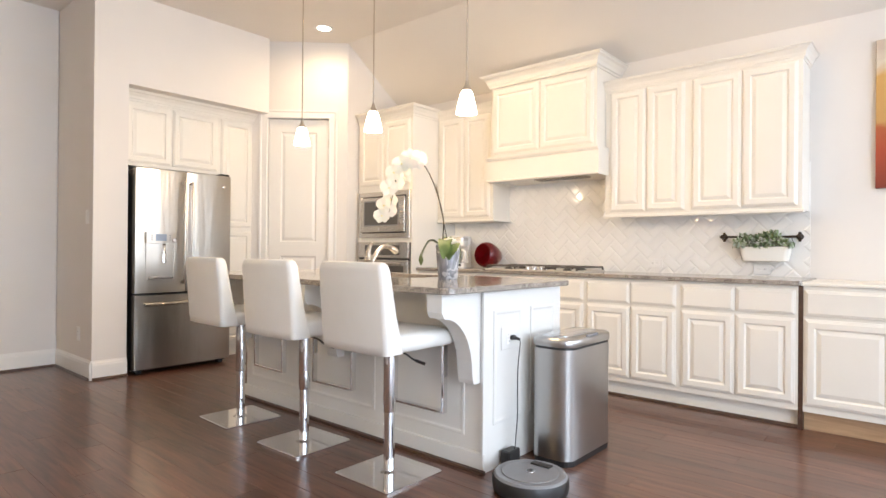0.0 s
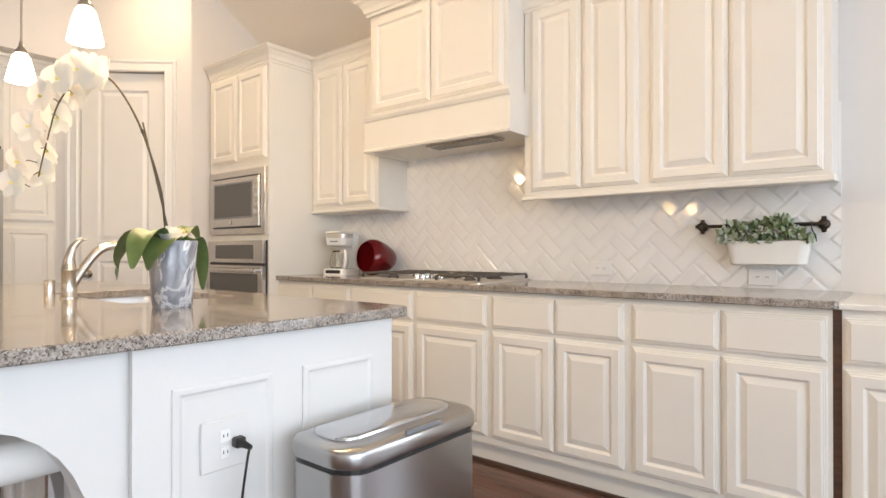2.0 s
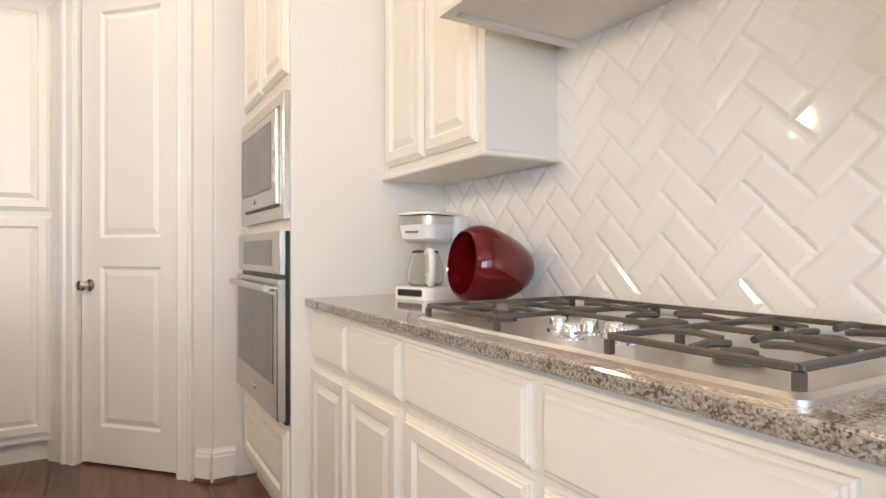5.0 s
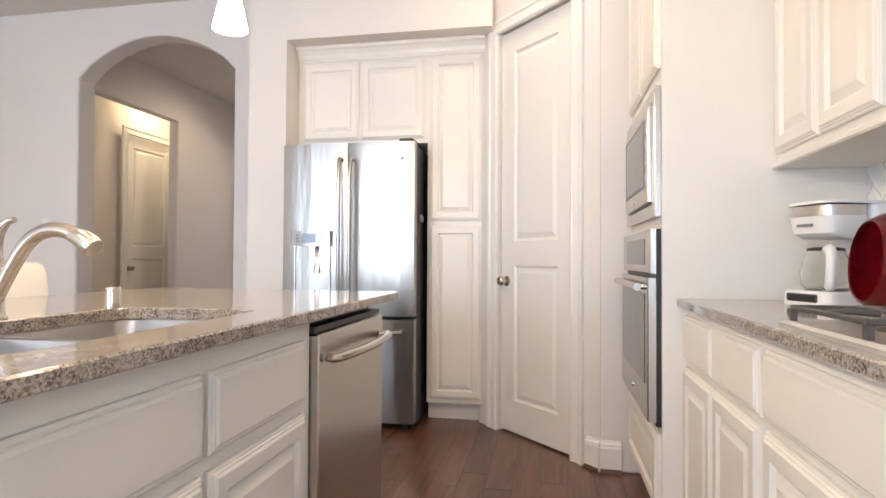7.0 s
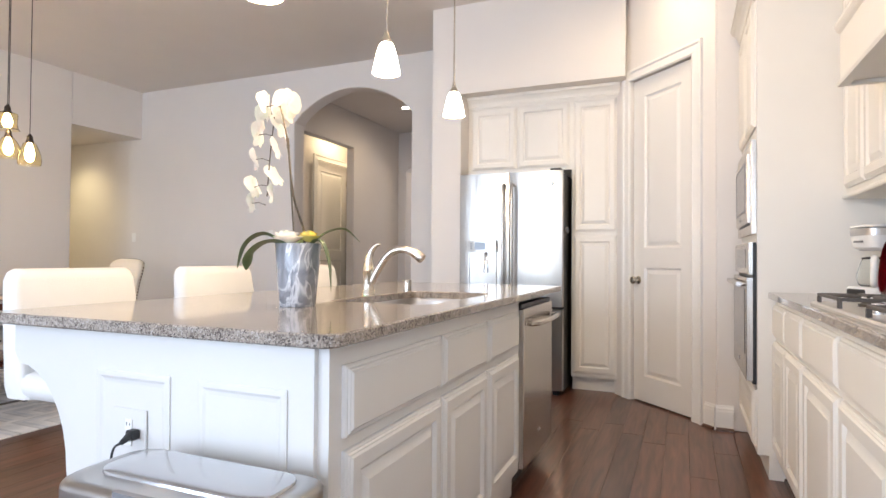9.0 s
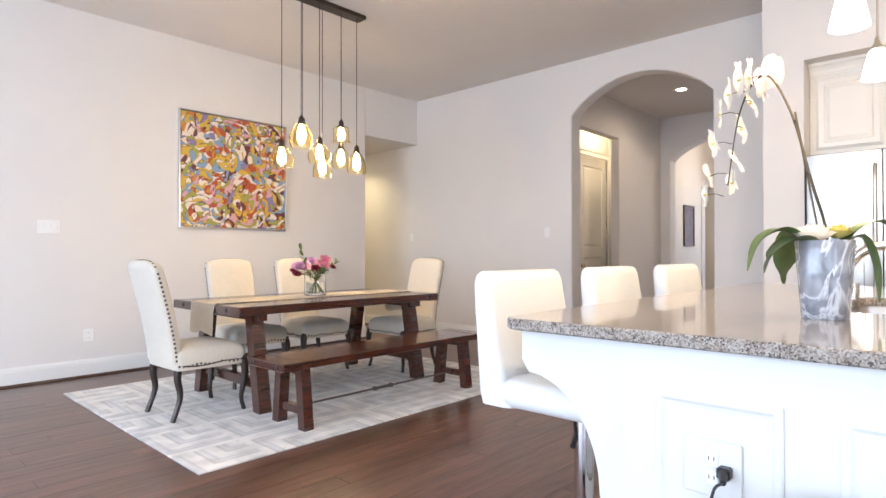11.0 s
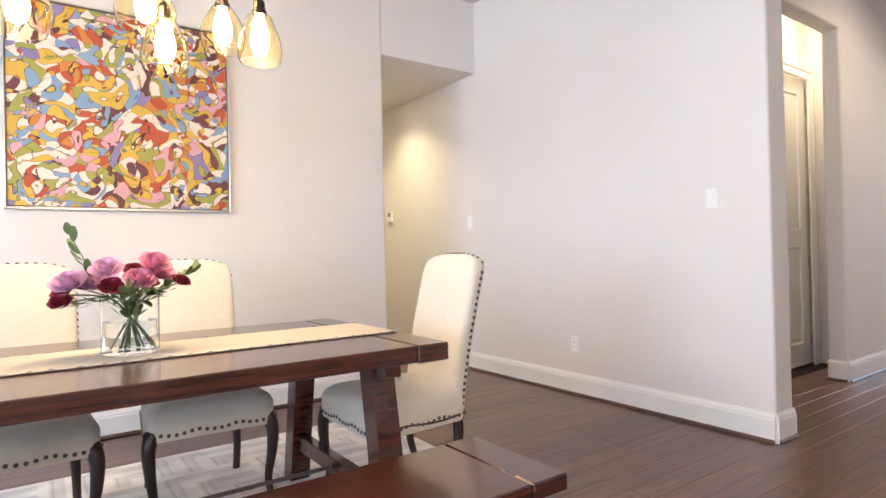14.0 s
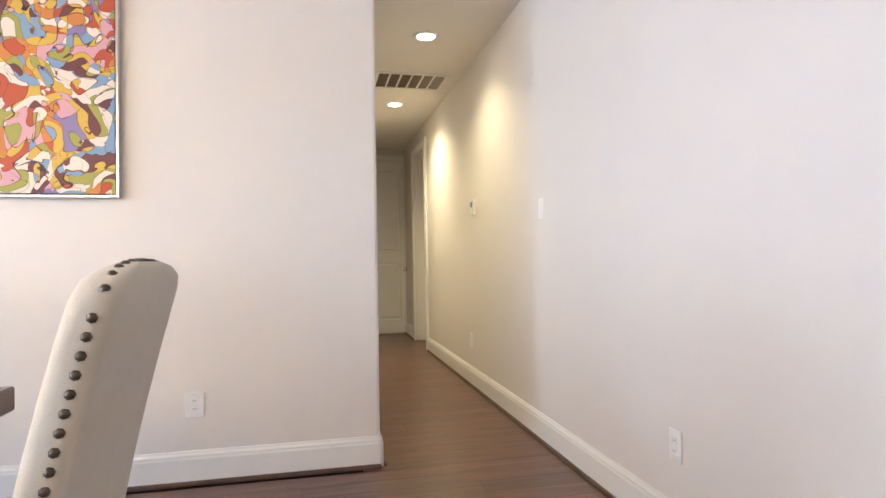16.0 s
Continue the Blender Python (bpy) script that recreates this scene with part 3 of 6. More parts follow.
for x0, y0, x1, y1 in ((EAST, DINE, -3.56, DINE), (-3.56, DINE, -3.56, -6.12), (WEST, -4.44, WEST, 1.54), (WEST, -6.12, WEST, -5.40), (WEST, 1.54, WEST - 0.2, 1.54), (WEST - 0.2, 3.05, WEST, 3.05),
                       (WEST, 3.05, WEST, 3.69), (WEST, 3.69, -3.61, 3.69), (-3.61, 3.69, -3.61, 3.955), (-7.75, 1.37, -7.98, 1.37), (-7.75, 1.23, -7.75, 1.37),
                       (-6.32, 1.23, -7.75, 1.23), (-6.32, 1.10, -6.32, 1.23), (-7.98, 1.13, -9.84, 1.13), (-10.7, 0.4, -10.7, 1.69)):
    # laid so that the board stands on the room's side
    d = Vector((x1 - x0, y1 - y0))
    n = Vector((-d.y, d.x)).normalized()
    mid = Vector(((x0 + x1) / 2, (y0 + y1) / 2)) + n * 0.05
    flip = {(EAST, DINE): True, (-3.56, DINE): False}.get((x0, y0))
    inside = Vector((0.5, 3.0)) if x0 > -5 else Vector((-8, 2.4))
    if (x0, y0) == (-3.56, DINE):
        inside = Vector((-4.1, -3))
    if y0 == 1.54 and y1 == 1.54:
        inside = Vector((-4.6, 2.4))
    if y0 == 3.05 and y1 == 3.05:
        inside = Vector((-4.6, 2.4))
    if x0 == WEST and y0 in (-4.44, -6.12):
        inside = Vector((-3.9, -1))
    if x0 == -6.32 and x1 == -6.32:
        inside = Vector((-5.5, 1.2))
    if x0 == -7.75 and x1 == -7.75:
        inside = Vector((-6, 2.4))
    if n.dot(inside - mid) > 0:
        skirting("baseboard", x0, y0, x1, y1)
    else:
        skirting("baseboard", x1, y1, x0, y0)
a, b = DIAG @ Vector((0.865, 0, 0)), DIAG @ Vector((DL, 0, 0))
skirting("baseboard", b.x, b.y, a.x, a.y)
skirting("baseboard", corner.x, 6.0, corner.x, corner.y)


def panel_door(name, label, m, w, h, knob_x, two=True, handle=NICKEL, lever=False):
    """A moulded two-panel door in its casing, seen from -y; origin at the opening's left foot."""
    d = tagged(thing(name, label, "door", m), kind="structure")
    bm = bmesh.new()
    z1, z2 = h * 0.415, h * 0.475
    xs = (0.0, 0.12, w - 0.12, w)
    zs = (0.012, 0.20, z1, z2, h - 0.13, h)
    for i in range(3):
        for j in range(5):
            if i == 1 and j in (1, 3):
                steps = [(0, 0.0), (0.012, -0.012), (0.020, -0.012), (0.045, -0.003)]
                rows = [[(xs[1] + k, 0 - s, zs[j] + k), (xs[2] - k, -s, zs[j] + k), (xs[2] - k, -s, zs[j + 1] - k), (xs[1] + k, -s, zs[j + 1] - k)] for k, s in steps]
                loft(bm, rows, False, True)
            else:
                bm.faces.new(put_verts(bm, [(xs[i], 0, zs[j]), (xs[i + 1], 0, zs[j]), (xs[i + 1], 0, zs[j + 1]), (xs[i], 0, zs[j + 1])]))
    box(bm, 0, 0.014, 0.012, w, 0.036, h)
    bmesh.ops.remove_doubles(bm, verts=bm.verts, dist=0.0005)
    part("door_leaf", bm, DOORPAINT, d)
    bm = bmesh.new()
    prof = [(0.0, 0.0), (0.0, 0.016), (0.012, 0.022), (0.022, 0.018), (0.06, 0.014), (0.072, 0.022), (0.088, 0.022), (0.088, 0.0)]
    g = 0.006
    rows = []
    for o, p in prof:
        y = -0.02 - p
        rows.append([(-g - o, y, 0), (-g - o, y, h + g + o), (w + g + o, y, h + g + o), (w + g + o, y, 0)])
    for ra, rb in zip(rows, rows[1:]):
        va, vb = put_verts(bm, ra), put_verts(bm, rb)
        for i in range(3):
            bm.faces.new([va[i], va[i + 1], vb[i + 1], vb[i]])
    bmesh.ops.remove_doubles(bm, verts=bm.verts, dist=0.0001)
    part("door_casing", bm, TRIM, d)
    bm = bmesh.new()
    zk = 0.915
    turn = pose(knob_x, 0, zk, 90, 0, 0)
    lathe(bm, [(0.031, 0.0), (0.031, 0.006), (0.012, 0.010), (0.011, 0.032), (0.026, 0.042), (0.030, 0.054), (0.024, 0.064), (0.010, 0.068)], m=turn, n=20)
    part("door_handle", bm, handle, d, smooth=40)
    for zz in (0.22, h * 0.36, h * 0.62, h - 0.25):
        part("hinge", boxed(w - 0.002 if knob_x < w / 2 else -0.006, -0.008, zz - 0.045, w + 0.006 if knob_x < w / 2 else 0.002, 0.0, zz + 0.045, 0.002), NICKEL, d)
    return d


panel_door("door_1", "white two-panel pantry door with a nickel knob", DIAG @ pose(0.14, 0.022, 0), 0.61, 2.435, 0.055)
panel_door("door_2", "white two-panel door at the hallway's end", pose(-3.74, -6.10, 0, 0, 0, 180), 0.81, 2.435, 0.75)
panel_door("door_3", "white two-panel door inside the foyer opening", pose(-6.02, 0.765, 0, 0, 0, 180), 0.81, 2.48, 0.06)
# set back in its opening, with the casing on the wall's face
side_door = panel_door("door_4", "white two-panel door set back in the hallway's side wall", pose(WEST - 0.14, -5.30, 0, 0, 0, 90), 0.76, 2.36, 0.70)
for piece in side_door.children:
    if piece.name.startswith("door_casing"):
        piece.location.y -= 0.121

# entrance door with glazing and a transom
d = tagged(thing("door_5", "dark grey front door with glazed upper panes", "door", pose(-10.72, 1.83, 0, 0, 0, 90)), kind="structure")
bm = bmesh.new()
for x0, x1, z0, z1 in ((0, 0.14, 0.01, 2.2), (0.76, 0.9, 0.01, 2.2), (0.14, 0.76, 0.01, 0.95), (0.14, 0.76, 2.05, 2.2), (0.43, 0.47, 0.95, 2.05), (0.14, 0.43, 1.3, 1.34), (0.47, 0.76, 1.3, 1.34), (0.14, 0.43, 1.68, 1.72), (0.47, 0.76, 1.68, 1.72)):
    box(bm, x0, 0, z0, x1, 0.045, z1)
part("door_leaf", bm, DARKDOOR, d)
part("pane", boxed(0.14, 0.02, 0.95, 0.76, 0.026, 2.05), PANE, d).visible_shadow = False
bm = bmesh.new()
for x0, x1, z0, z1 in ((-0.05, 0, 0, 2.85), (0.9, 0.95, 0, 2.85), (0, 0.9, 2.2, 2.28), (0, 0.9, 2.79, 2.85)):
    box(bm, x0, -0.03, z0, x1, 0.06, z1)
box(bm, -0.14, -0.045, 0, -0.05, -0.0, 2.94, 0.004)
part("frame", bm, TRIM, d)
part("transom_pane", boxed(0, 0.02, 2.28, 0.9, 0.026, 2.79), PANE, d).visible_shadow = False
part("transom_bar", boxed(0, 0.012, 2.52, 0.9, 0.034, 2.55), TRIM, d)
bm = bmesh.new()
lathe(bm, [(0.03, 0), (0.03, 0.01), (0.012, 0.012), (0.012, 0.03), (0.028, 0.045), (0.02, 0.06)], m=pose(0.07, 0, 1.0, 90, 0, 0), n=16)
part("door_handle", bm, NICKEL, d, smooth=40)


# ---- kitchen: base run on the back wall ----
FY = 6.125
for label, x0, x1, fronts in (("cream raised-panel base cabinet with narrow doors by the oven", -2.275, -1.51, ((0.025, 0.378), (0.388, 0.752))),
                              ("cream raised-panel base cabinet under the gas cooktop", -1.51, -0.48, ((0.016, 0.508), (0.538, 1.012))),
                              ("cream raised-panel base cabinet with paired drawers", -0.48, 0.23, ((0.016, 0.358), (0.366, 0.69))),
                              ("cream raised-panel base cabinet at the counter's end", 0.23, 0.945, ((0.018, 0.355), (0.366, 0.70)))):
    base_cabinet(label, x0, FY, x1 - x0, fronts)
t = base_cabinet("cream raised-panel desk cabinet on a bare wood plinth", 0.972, FY, 0.95, ((0.008, 0.46), (0.475, 0.93)), toe=False, top=0.885)
part("plinth", boxed(0, 0.04, 0, 0.95, 0.57, 0.115), BAREWOOD, t, "unpainted wood plinth")
part("top", boxed(-0.02, -0.02, 0.8845, 0.97, 0.573, 0.905, 0.003), CREAM, t)
part("side_panel", boxed(-0.027, 0.002, 0.0, -0.001, 0.57, 0.884), SHOE, t, "dark unpainted side edge")
bm = bmesh.new()
prism(bm, [(6.157, 0), (6.173, 0), (6.173, 0.018), (6.163, 0.016)], "x", -2.275, 0.945)
solid("trim_toe", bm, SHOE, "dark shoe strip under the cabinets", "trim", kind="structure")


def counter(name, label, x0, y0, x1, y1, hole=None, r=0.015):
    """A granite slab with eased edges, its front overhanging; hole: a sink opening."""
    bm = bmesh.new()
    e = 0.004
    n = 5
    o = lambda k: round_rect(x0 + k, y0 + k, x1 - k, y1 - k, max(r - k, 0.002), n)
    z0, z1 = 0.885, 0.915
    rings = [[(x, y, z0) for x, y in o(e)], [(x, y, z0 + e) for x, y in o(0)], [(x, y, z1 - e) for x, y in o(0)], [(x, y, z1) for x, y in o(e)]]
    if hole:
        hx0, hy0, hx1, hy1, hr = hole
        q = lambda k: round_rect(hx0 - k, hy0 - k, hx1 + k, hy1 + k, hr, n)
        rings += [[(x, y, z1) for x, y in q(0.003)], [(x, y, z1 - 0.003) for x, y in q(0)], [(x, y, z0) for x, y in q(0)]]
        rings.append(rings[0])
        loft(bm, rings, False, False)
        bmesh.ops.remove_doubles(bm, verts=bm.verts, dist=0.00005)
    else:
        loft(bm, rings)
    return solid(name, bm, GRANITE, label, "countertop")


counter("countertop", "polished speckled granite worktop on the base cabinets", -2.273, 6.09, 0.965, 6.698)

# wall cabinets
t = thing("wall_cabinet", "cream wall cabinet with four raised-panel doors", "cabinet", pose(-0.455, 6.415, 1.355), "wall cabinets")
part("body", boxed(0, 0, 0.02, 1.372, 0.283, 1.03), CREAM, t)
for a, b in ((0.044, 0.329), (0.339, 0.622), (0.676, 1.006), (1.012, 1.346)):
    cabinet_door(t, a, 0.046, b, 1.005)
crown(t, 0, 1.372, 1.01, 1.10, 0.283, 0.055, True, True)
part("light_rail", boxed(-0.014, -0.016, 0.0, 1.386, 0.02, 0.026, 0.005), CREAM, t)
t = thing("wall_cabinet", "cream two-door wall cabinet beside the oven tower", "cabinet", pose(-2.27, 6.415, 1.36), "wall cabinets")
part("body", boxed(0, 0, 0.02, 0.69, 0.283, 1.055), CREAM, t)
for a, b in ((0.03, 0.335), (0.347, 0.655)):
    cabinet_door(t, a, 0.048, b, 1.03)
crown(t, 0, 0.69, 1.035, 1.125, 0.283, 0.055, False, True)
part("light_rail", boxed(0, -0.018, 0.0, 0.712, 0.282, 0.021, 0.005), CREAM, t)
# hood
t = thing("range_hood", "cream panelled hood with a mantel shelf over the cooktop", "range hood", pose(-1.515, 6.235, 1.70))
part("body", boxed(0.03, 0.02, 0.012, 1.055, 0.463, 0.86), CREAM, t)
bm = bmesh.new()
prism(bm, [(0.02, 0.0), (-0.012, 0.0), (-0.016, 0.012), (-0.004, 0.022), (-0.004, 0.19), (-0.014, 0.198), (-0.022, 0.215), (-0.022, 0.225), (0.02, 0.225)], "x", 0.0, 1.085)
part("mantel", bm, CREAM, t)
for a, b in ((0.0, 0.028), (1.057, 1.085)):
    part("mantel_side", boxed(a, 0.02, 0.0, b, 0.462, 0.225), CREAM, t)
for a, b in ((0.055, 0.53), (0.54, 1.03)):
    cabinet_door(t, a, 0.25, b, 0.835, 0.02)
crown(t, 0.03, 1.055, 0.85, 0.955, 0.463, 0.075, True, True)
part("vent_grille", boxed(0.45, 0.07, -0.004, 0.925, 0.19, 0.012, 0.002), STEEL, t, "steel vent under the hood")
for i in range(14):
    x = 0.468 + 0.034 * i
    part("vent_slot", boxed(x, 0.082, -0.0055, x + 0.016, 0.178, -0.0035), BLACK, t)

# oven tower
t = thing("oven_tower_cabinet", "tall cream cabinet housing a microwave and an oven", "cabinet", pose(-3.06, 6.045, 0))
W = 0.785
bm = bmesh.new()
box(bm, 0, 0.05, 0, W, 0.653, 0.115)
box(bm, 0, 0, 0.115, W, 0.653, 2.41)
part("body", bm, CREAM, t)
drawer_bm = bmesh.new()
ring_panel(drawer_bm, 0.035, 0.145, 0.755, 0.425, DOOR)
part("drawer_front", drawer_bm, CREAM, t)
for a, b in ((0.035, 0.39), (0.40, 0.755)):
    cabinet_door(t, a, 1.74, b, 2.375)
crown(t, 0, W, 2.395, 2.50, 0.653, 0.065, False, True)


def badge(parent, x, y, z, r=0.013):
    bm = bmesh.new()
    lathe(bm, [(r, 0), (r, 0.003), (r * 0.8, 0.004)], m=pose(x, y, z, 90, 0, 0), n=16)
    part("badge", bm, CHROME, parent)


mw = thing("microwave", "built-in stainless microwave with a dark glass door", "microwave", pose(-3.035, 6.043, 1.205))
bm = bmesh.new()
ring_panel(bm, 0, 0, 0.745, 0.468, [(0, 0), (0, 0.02), (0.003, 0.023), (0.045, 0.023), (0.05, 0.016)])
part("trim_kit", bm, STEEL, mw)
bm = bmesh.new()
ring_panel(bm, 0.050, 0.050, 0.695, 0.418, [(0, 0.0), (0, 0.0165)])
part("door_gap", bm, BLACK, mw)
bm = bmesh.new()
ring_panel(bm, 0.058, 0.058, 0.687, 0.410, [(0, 0.01), (0, 0.032), (0.004, 0.036)])
door = part("door", bm, STEEL, mw)
bm = bmesh.new()
ring_panel(bm, 0.098, 0.118, 0.610, 0.378, [(0, 0.035), (0, 0.039), (0.006, 0.0405), (0.012, 0.038)])
part("window_frame", bm, GREYPLASTIC, door)
bm = bmesh.new()
ring_panel(bm, 0.110, 0.130, 0.598, 0.366, [(0, 0.037), (0.0, 0.0385), (0.002, 0.0388)])
part("door_glass", bm, BLACKGLASS, door)
for i in range(4):
    part("touch_key", boxed(0.632, -0.0372, 0.14 + 0.06 * i, 0.668, -0.0355, 0.17 + 0.06 * i), SILVER, door)
badge(mw, 0.33, -0.038, 0.088)
ov = thing("wall_oven", "built-in stainless wall oven with a dark window", "oven", pose(-3.035, 6.043, 0.455))
bm = bmesh.new()
ring_panel(bm, 0, 0.0, 0.745, 0.705, [(0, 0), (0, 0.016), (0.002, 0.018)])
part("frame", bm, BLACK, ov)
bm = bmesh.new()
ring_panel(bm, 0.0, 0.545, 0.745, 0.705, [(0, 0.016), (0, 0.034), (0.003, 0.037)])
part("control_panel", bm, STEEL, ov)
part("display", boxed(0.12, -0.039, 0.575, 0.625, -0.036, 0.675, 0.001), BLACKGLASS, ov)
bm = bmesh.new()
ring_panel(bm, 0.0, 0.015, 0.745, 0.528, [(0, 0.016), (0, 0.042), (0.004, 0.046)])
door = part("door", bm, STEEL, ov)
bm = bmesh.new()
ring_panel(bm, 0.055, 0.14, 0.69, 0.47, [(0, 0.045), (0, 0.0475), (0.004, 0.049)])
part("window", bm, BLACKGLASS, door)
bm = bmesh.new()
tube(bm, [(0.045, -0.074, 0.495), (0.70, -0.074, 0.495)], 0.014, 12)
for x in (0.06, 0.685):
    tube(bm, [(x, -0.045, 0.495), (x, -0.074, 0.495)], 0.011, 10)
part("handle", bm, STEEL, door, smooth=40)
badge(ov, 0.37, -0.047, 0.075)

# refrigerator wall
t = thing("over_fridge_cabinet", "cream two-door cabinet above the refrigerator", "cabinet", pose(-3.80, 3.957, 1.81, 0, 0, 90))
part("body", boxed(0, 0, 0, 0.905, 0.58, 0.57), CREAM, t)
for a, b in ((0.04, 0.435), (0.45, 0.885)):
    cabinet_door(t, a, 0.03, b, 0.555)
t = thing("pantry_cabinet", "tall narrow cream cabinet beside the refrigerator", "cabinet", pose(-3.80, 4.863, 0, 0, 0, 90))
bm = bmesh.new()
box(bm, 0, 0, 0.115, 0.385, 0.58, 2.38)
box(bm, 0, 0.06, 0, 0.385, 0.58, 0.116)
part("body", bm, CREAM, t)
cabinet_door(t, 0.018, 0.145, 0.355, 1.265)
cabinet_door(t, 0.018, 1.295, 0.355, 2.365)
t = thing("cabinet_cornice", "cream crown moulding under the alcove soffit", "moulding", pose(-3.80, 3.957, 0, 0, 0, 90))
crown(t, 0, 1.29, 2.381, 2.472, 0.3, 0.07, False, False)

fr = thing("refrigerator", "stainless french-door refrigerator with a water dispenser", "refrigerator", pose(-3.60, 3.985, 0, 0, 0, 90))
FW = 0.855
part("body", boxed(0.004, 0.0, 0.02, FW - 0.004, 0.70, 1.755, 0.006), BLACK, fr, "black refrigerator case")


def bowed(bm, x0, z0, x1, z1, y0, bulge, back):
    n = 8
    rows = []
    for i in range(n + 1):
        k = i / n
        x = x0 + (x1 - x0) * k
        y = y0 - bulge * math.sin(math.pi * (0.12 + 0.76 * k)) + (0.006 if i in (0, n) else 0)
        rows.append([(x, back, z0), (x, y, z0), (x, y, z1), (x, back, z1)])
    loft(bm, rows)


for x0, x1, hx in ((0.0, FW / 2 - 0.003, FW / 2 - 0.035), (FW / 2 + 0.003, FW, FW / 2 + 0.035)):
    bm = bmesh.new()
    bowed(bm, x0, 0.695, x1, 1.765, -0.075, 0.012, -0.005)
    door = part("door", bm, FRIDGE, fr, smooth=30)
    bm = bmesh.new()
    tube(bm, curve_pts([(hx, -0.085, 0.78), (hx, -0.135, 0.82), (hx, -0.138, 1.2), (hx, -0.135, 1.62), (hx, -0.085, 1.66)], 5), 0.012, 10)
    part("handle", bm, FRIDGE, door, smooth=40)
bm = bmesh.new()
bowed(bm, 0, 0.045, FW, 0.675, -0.075, 0.012, -0.005)
door = part("freezer_drawer", bm, FRIDGE, fr, smooth=30)
bm = bmesh.new()
tube(bm, [(0.06, -0.13, 0.60), (FW - 0.06, -0.13, 0.60)], 0.012, 10)
for x in (0.08, FW - 0.08):
    tube(bm, [(x, -0.08, 0.60), (x, -0.13, 0.60)], 0.010, 8)
part("handle", bm, FRIDGE, door, smooth=40)
bm = bmesh.new()
ring_panel(bm, 0.078, 0.80, 0.327, 1.135, [(0, 0.08), (0, 0.090), (0.004, 0.092), (0.014, 0.092), (0.020, 0.060), (0.03, 0.045)])
disp = part("dispenser", bm, FRIDGE, fr)
bm = bmesh.new()
loft(bm, [[(x, y, z) for x, y in round_rect(0.070, -0.118, 0.335, -0.084, 0.010, 3)] for z in (1.125, 1.130, 1.212, 1.217)])
panel = part("dispenser_panel", bm, FRIDGE, disp, smooth=30)
part("screen", boxed(0.148, -0.1200, 1.143, 0.240, -0.1175, 1.202), BLUESCREEN, panel, "blue-grey display")
for x in (0.118, 0.270):
    for z in (1.153, 1.172, 1.191):
        part("button", boxed(x - 0.008, -0.1195, z - 0.005, x + 0.008, -0.1175, z + 0.005), GREYPLASTIC, panel)
bm = bmesh.new()
lathe(bm, [(0.017, 0), (0.017, 0.010), (0.014, 0.013)], m=pose(0.306, -0.117, 1.150, 90, 0, 0), n=16)
part("dial", bm, CHROME, panel, smooth=40)
bm = bmesh.new()
lathe(bm, [(0.030, -0.03), (0.030, 0.0), (0.026, 0.004), (0.024, 0.13), (0.020, 0.135)], 0.235, -0.068, 0.985, 18)
part("nozzle", bm, CHROME, disp, smooth=40)
part("tray", boxed(0.10, -0.110, 0.815, 0.305, -0.05, 0.835, 0.004), STEEL, disp)
badge(fr, FW - 0.075, -0.0875, 1.66)
part("hinge_cover", boxed(FW - 0.10, -0.07, 1.757, FW - 0.01, 0.05, 1.785, 0.005), BLACK, fr)
for x in (0.06, FW - 0.06):
    part("foot", boxed(x - 0.02, -0.02, 0, x + 0.02, 0.04, 0.03), BLACK, fr)
bm = bmesh.new()
lathe(bm, [(0.03, 0), (0.026, 0.012), (0.012, 0.02)], m=pose(-3.68, 4.842, 1.30, -90, 0, 0), n=12)
solid("magnet_hook", bm, GREYPLASTIC, "small grey magnetic hook on the refrigerator's side", "hook")


# ---- island ----
counter("countertop", "polished speckled granite island worktop with a sink opening", -2.41, 3.935, -0.03, 5.06, (-1.50, 4.53, -0.79, 4.925, 0.05), 0.05)
IX0, IX1, IY0, IY1 = -2.24, -0.085, 4.275, 5.02
t = thing("kitchen_island", "white panelled kitchen island with curved brackets", "island", pose(0, 0, 0))
for b in ((IX0, IY0, 0.0, -1.592, IY1 - 0.6, 0.884), (-1.592, IY0, 0.0, IX1, 4.50, 0.884), (-1.592, 4.501, 0.0, IX1, IY1 - 0.03, 0.60), (-0.72, 4.501, 0.601, IX1, IY1 - 0.03, 0.884)):
    part("core", boxed(*b), ISLAND, t)
bm = bmesh.new()
FRAME = [(0, 0.0), (0.0, 0.004), (0.005, 0.0055), (0.014, 0.0055), (0.021, 0.002), (0.030, 0.001)]
# end panel with two framed fields
box(bm, IX1, IY0 - 0.02, 0, IX1 + 0.014, IY1 - 0.028, 0.884)
part("end_panel", bm, ISLAND, t)


def field(parent, m, w, h):
    b = bmesh.new()
    ring_panel(b, 0, 0, w, h, FRAME)
    b.transform(m)
    part("panel_field", b, ISLAND, parent)


for y0, y1 in ((4.335, 4.585), (4.675, 4.925)):
    field(t, pose(IX1 + 0.014, y0, 0.22, 0, 0, 90), y1 - y0, 0.565)
for x0, x1 in ((-2.17, -1.56), (-1.48, -0.86), (-0.78, -0.20)):
    field(t, pose(x0, IY0, 0.16), x1 - x0, 0.50)
part("skirting", boxed(IX0 - 0.01, IY0 - 0.018, 0.0, IX1 + 0.018, IY0 - 0.0005, 0.095, 0.004), ISLAND, t)
bm = bmesh.new()
prism(bm, [(4.255, 0.0), (4.2365, 0.0), (4.2385, 0.016), (4.255, 0.019)], "x", IX0 - 0.01, IX1 + 0.03)
part("shoe_strip", bm, SHOE, t, "dark stained shoe strip")
bm = bmesh.new()
arc = [(IY0 - 0.018, 0.44), (IY0 - 0.07, 0.44), (IY0 - 0.078, 0.46)]
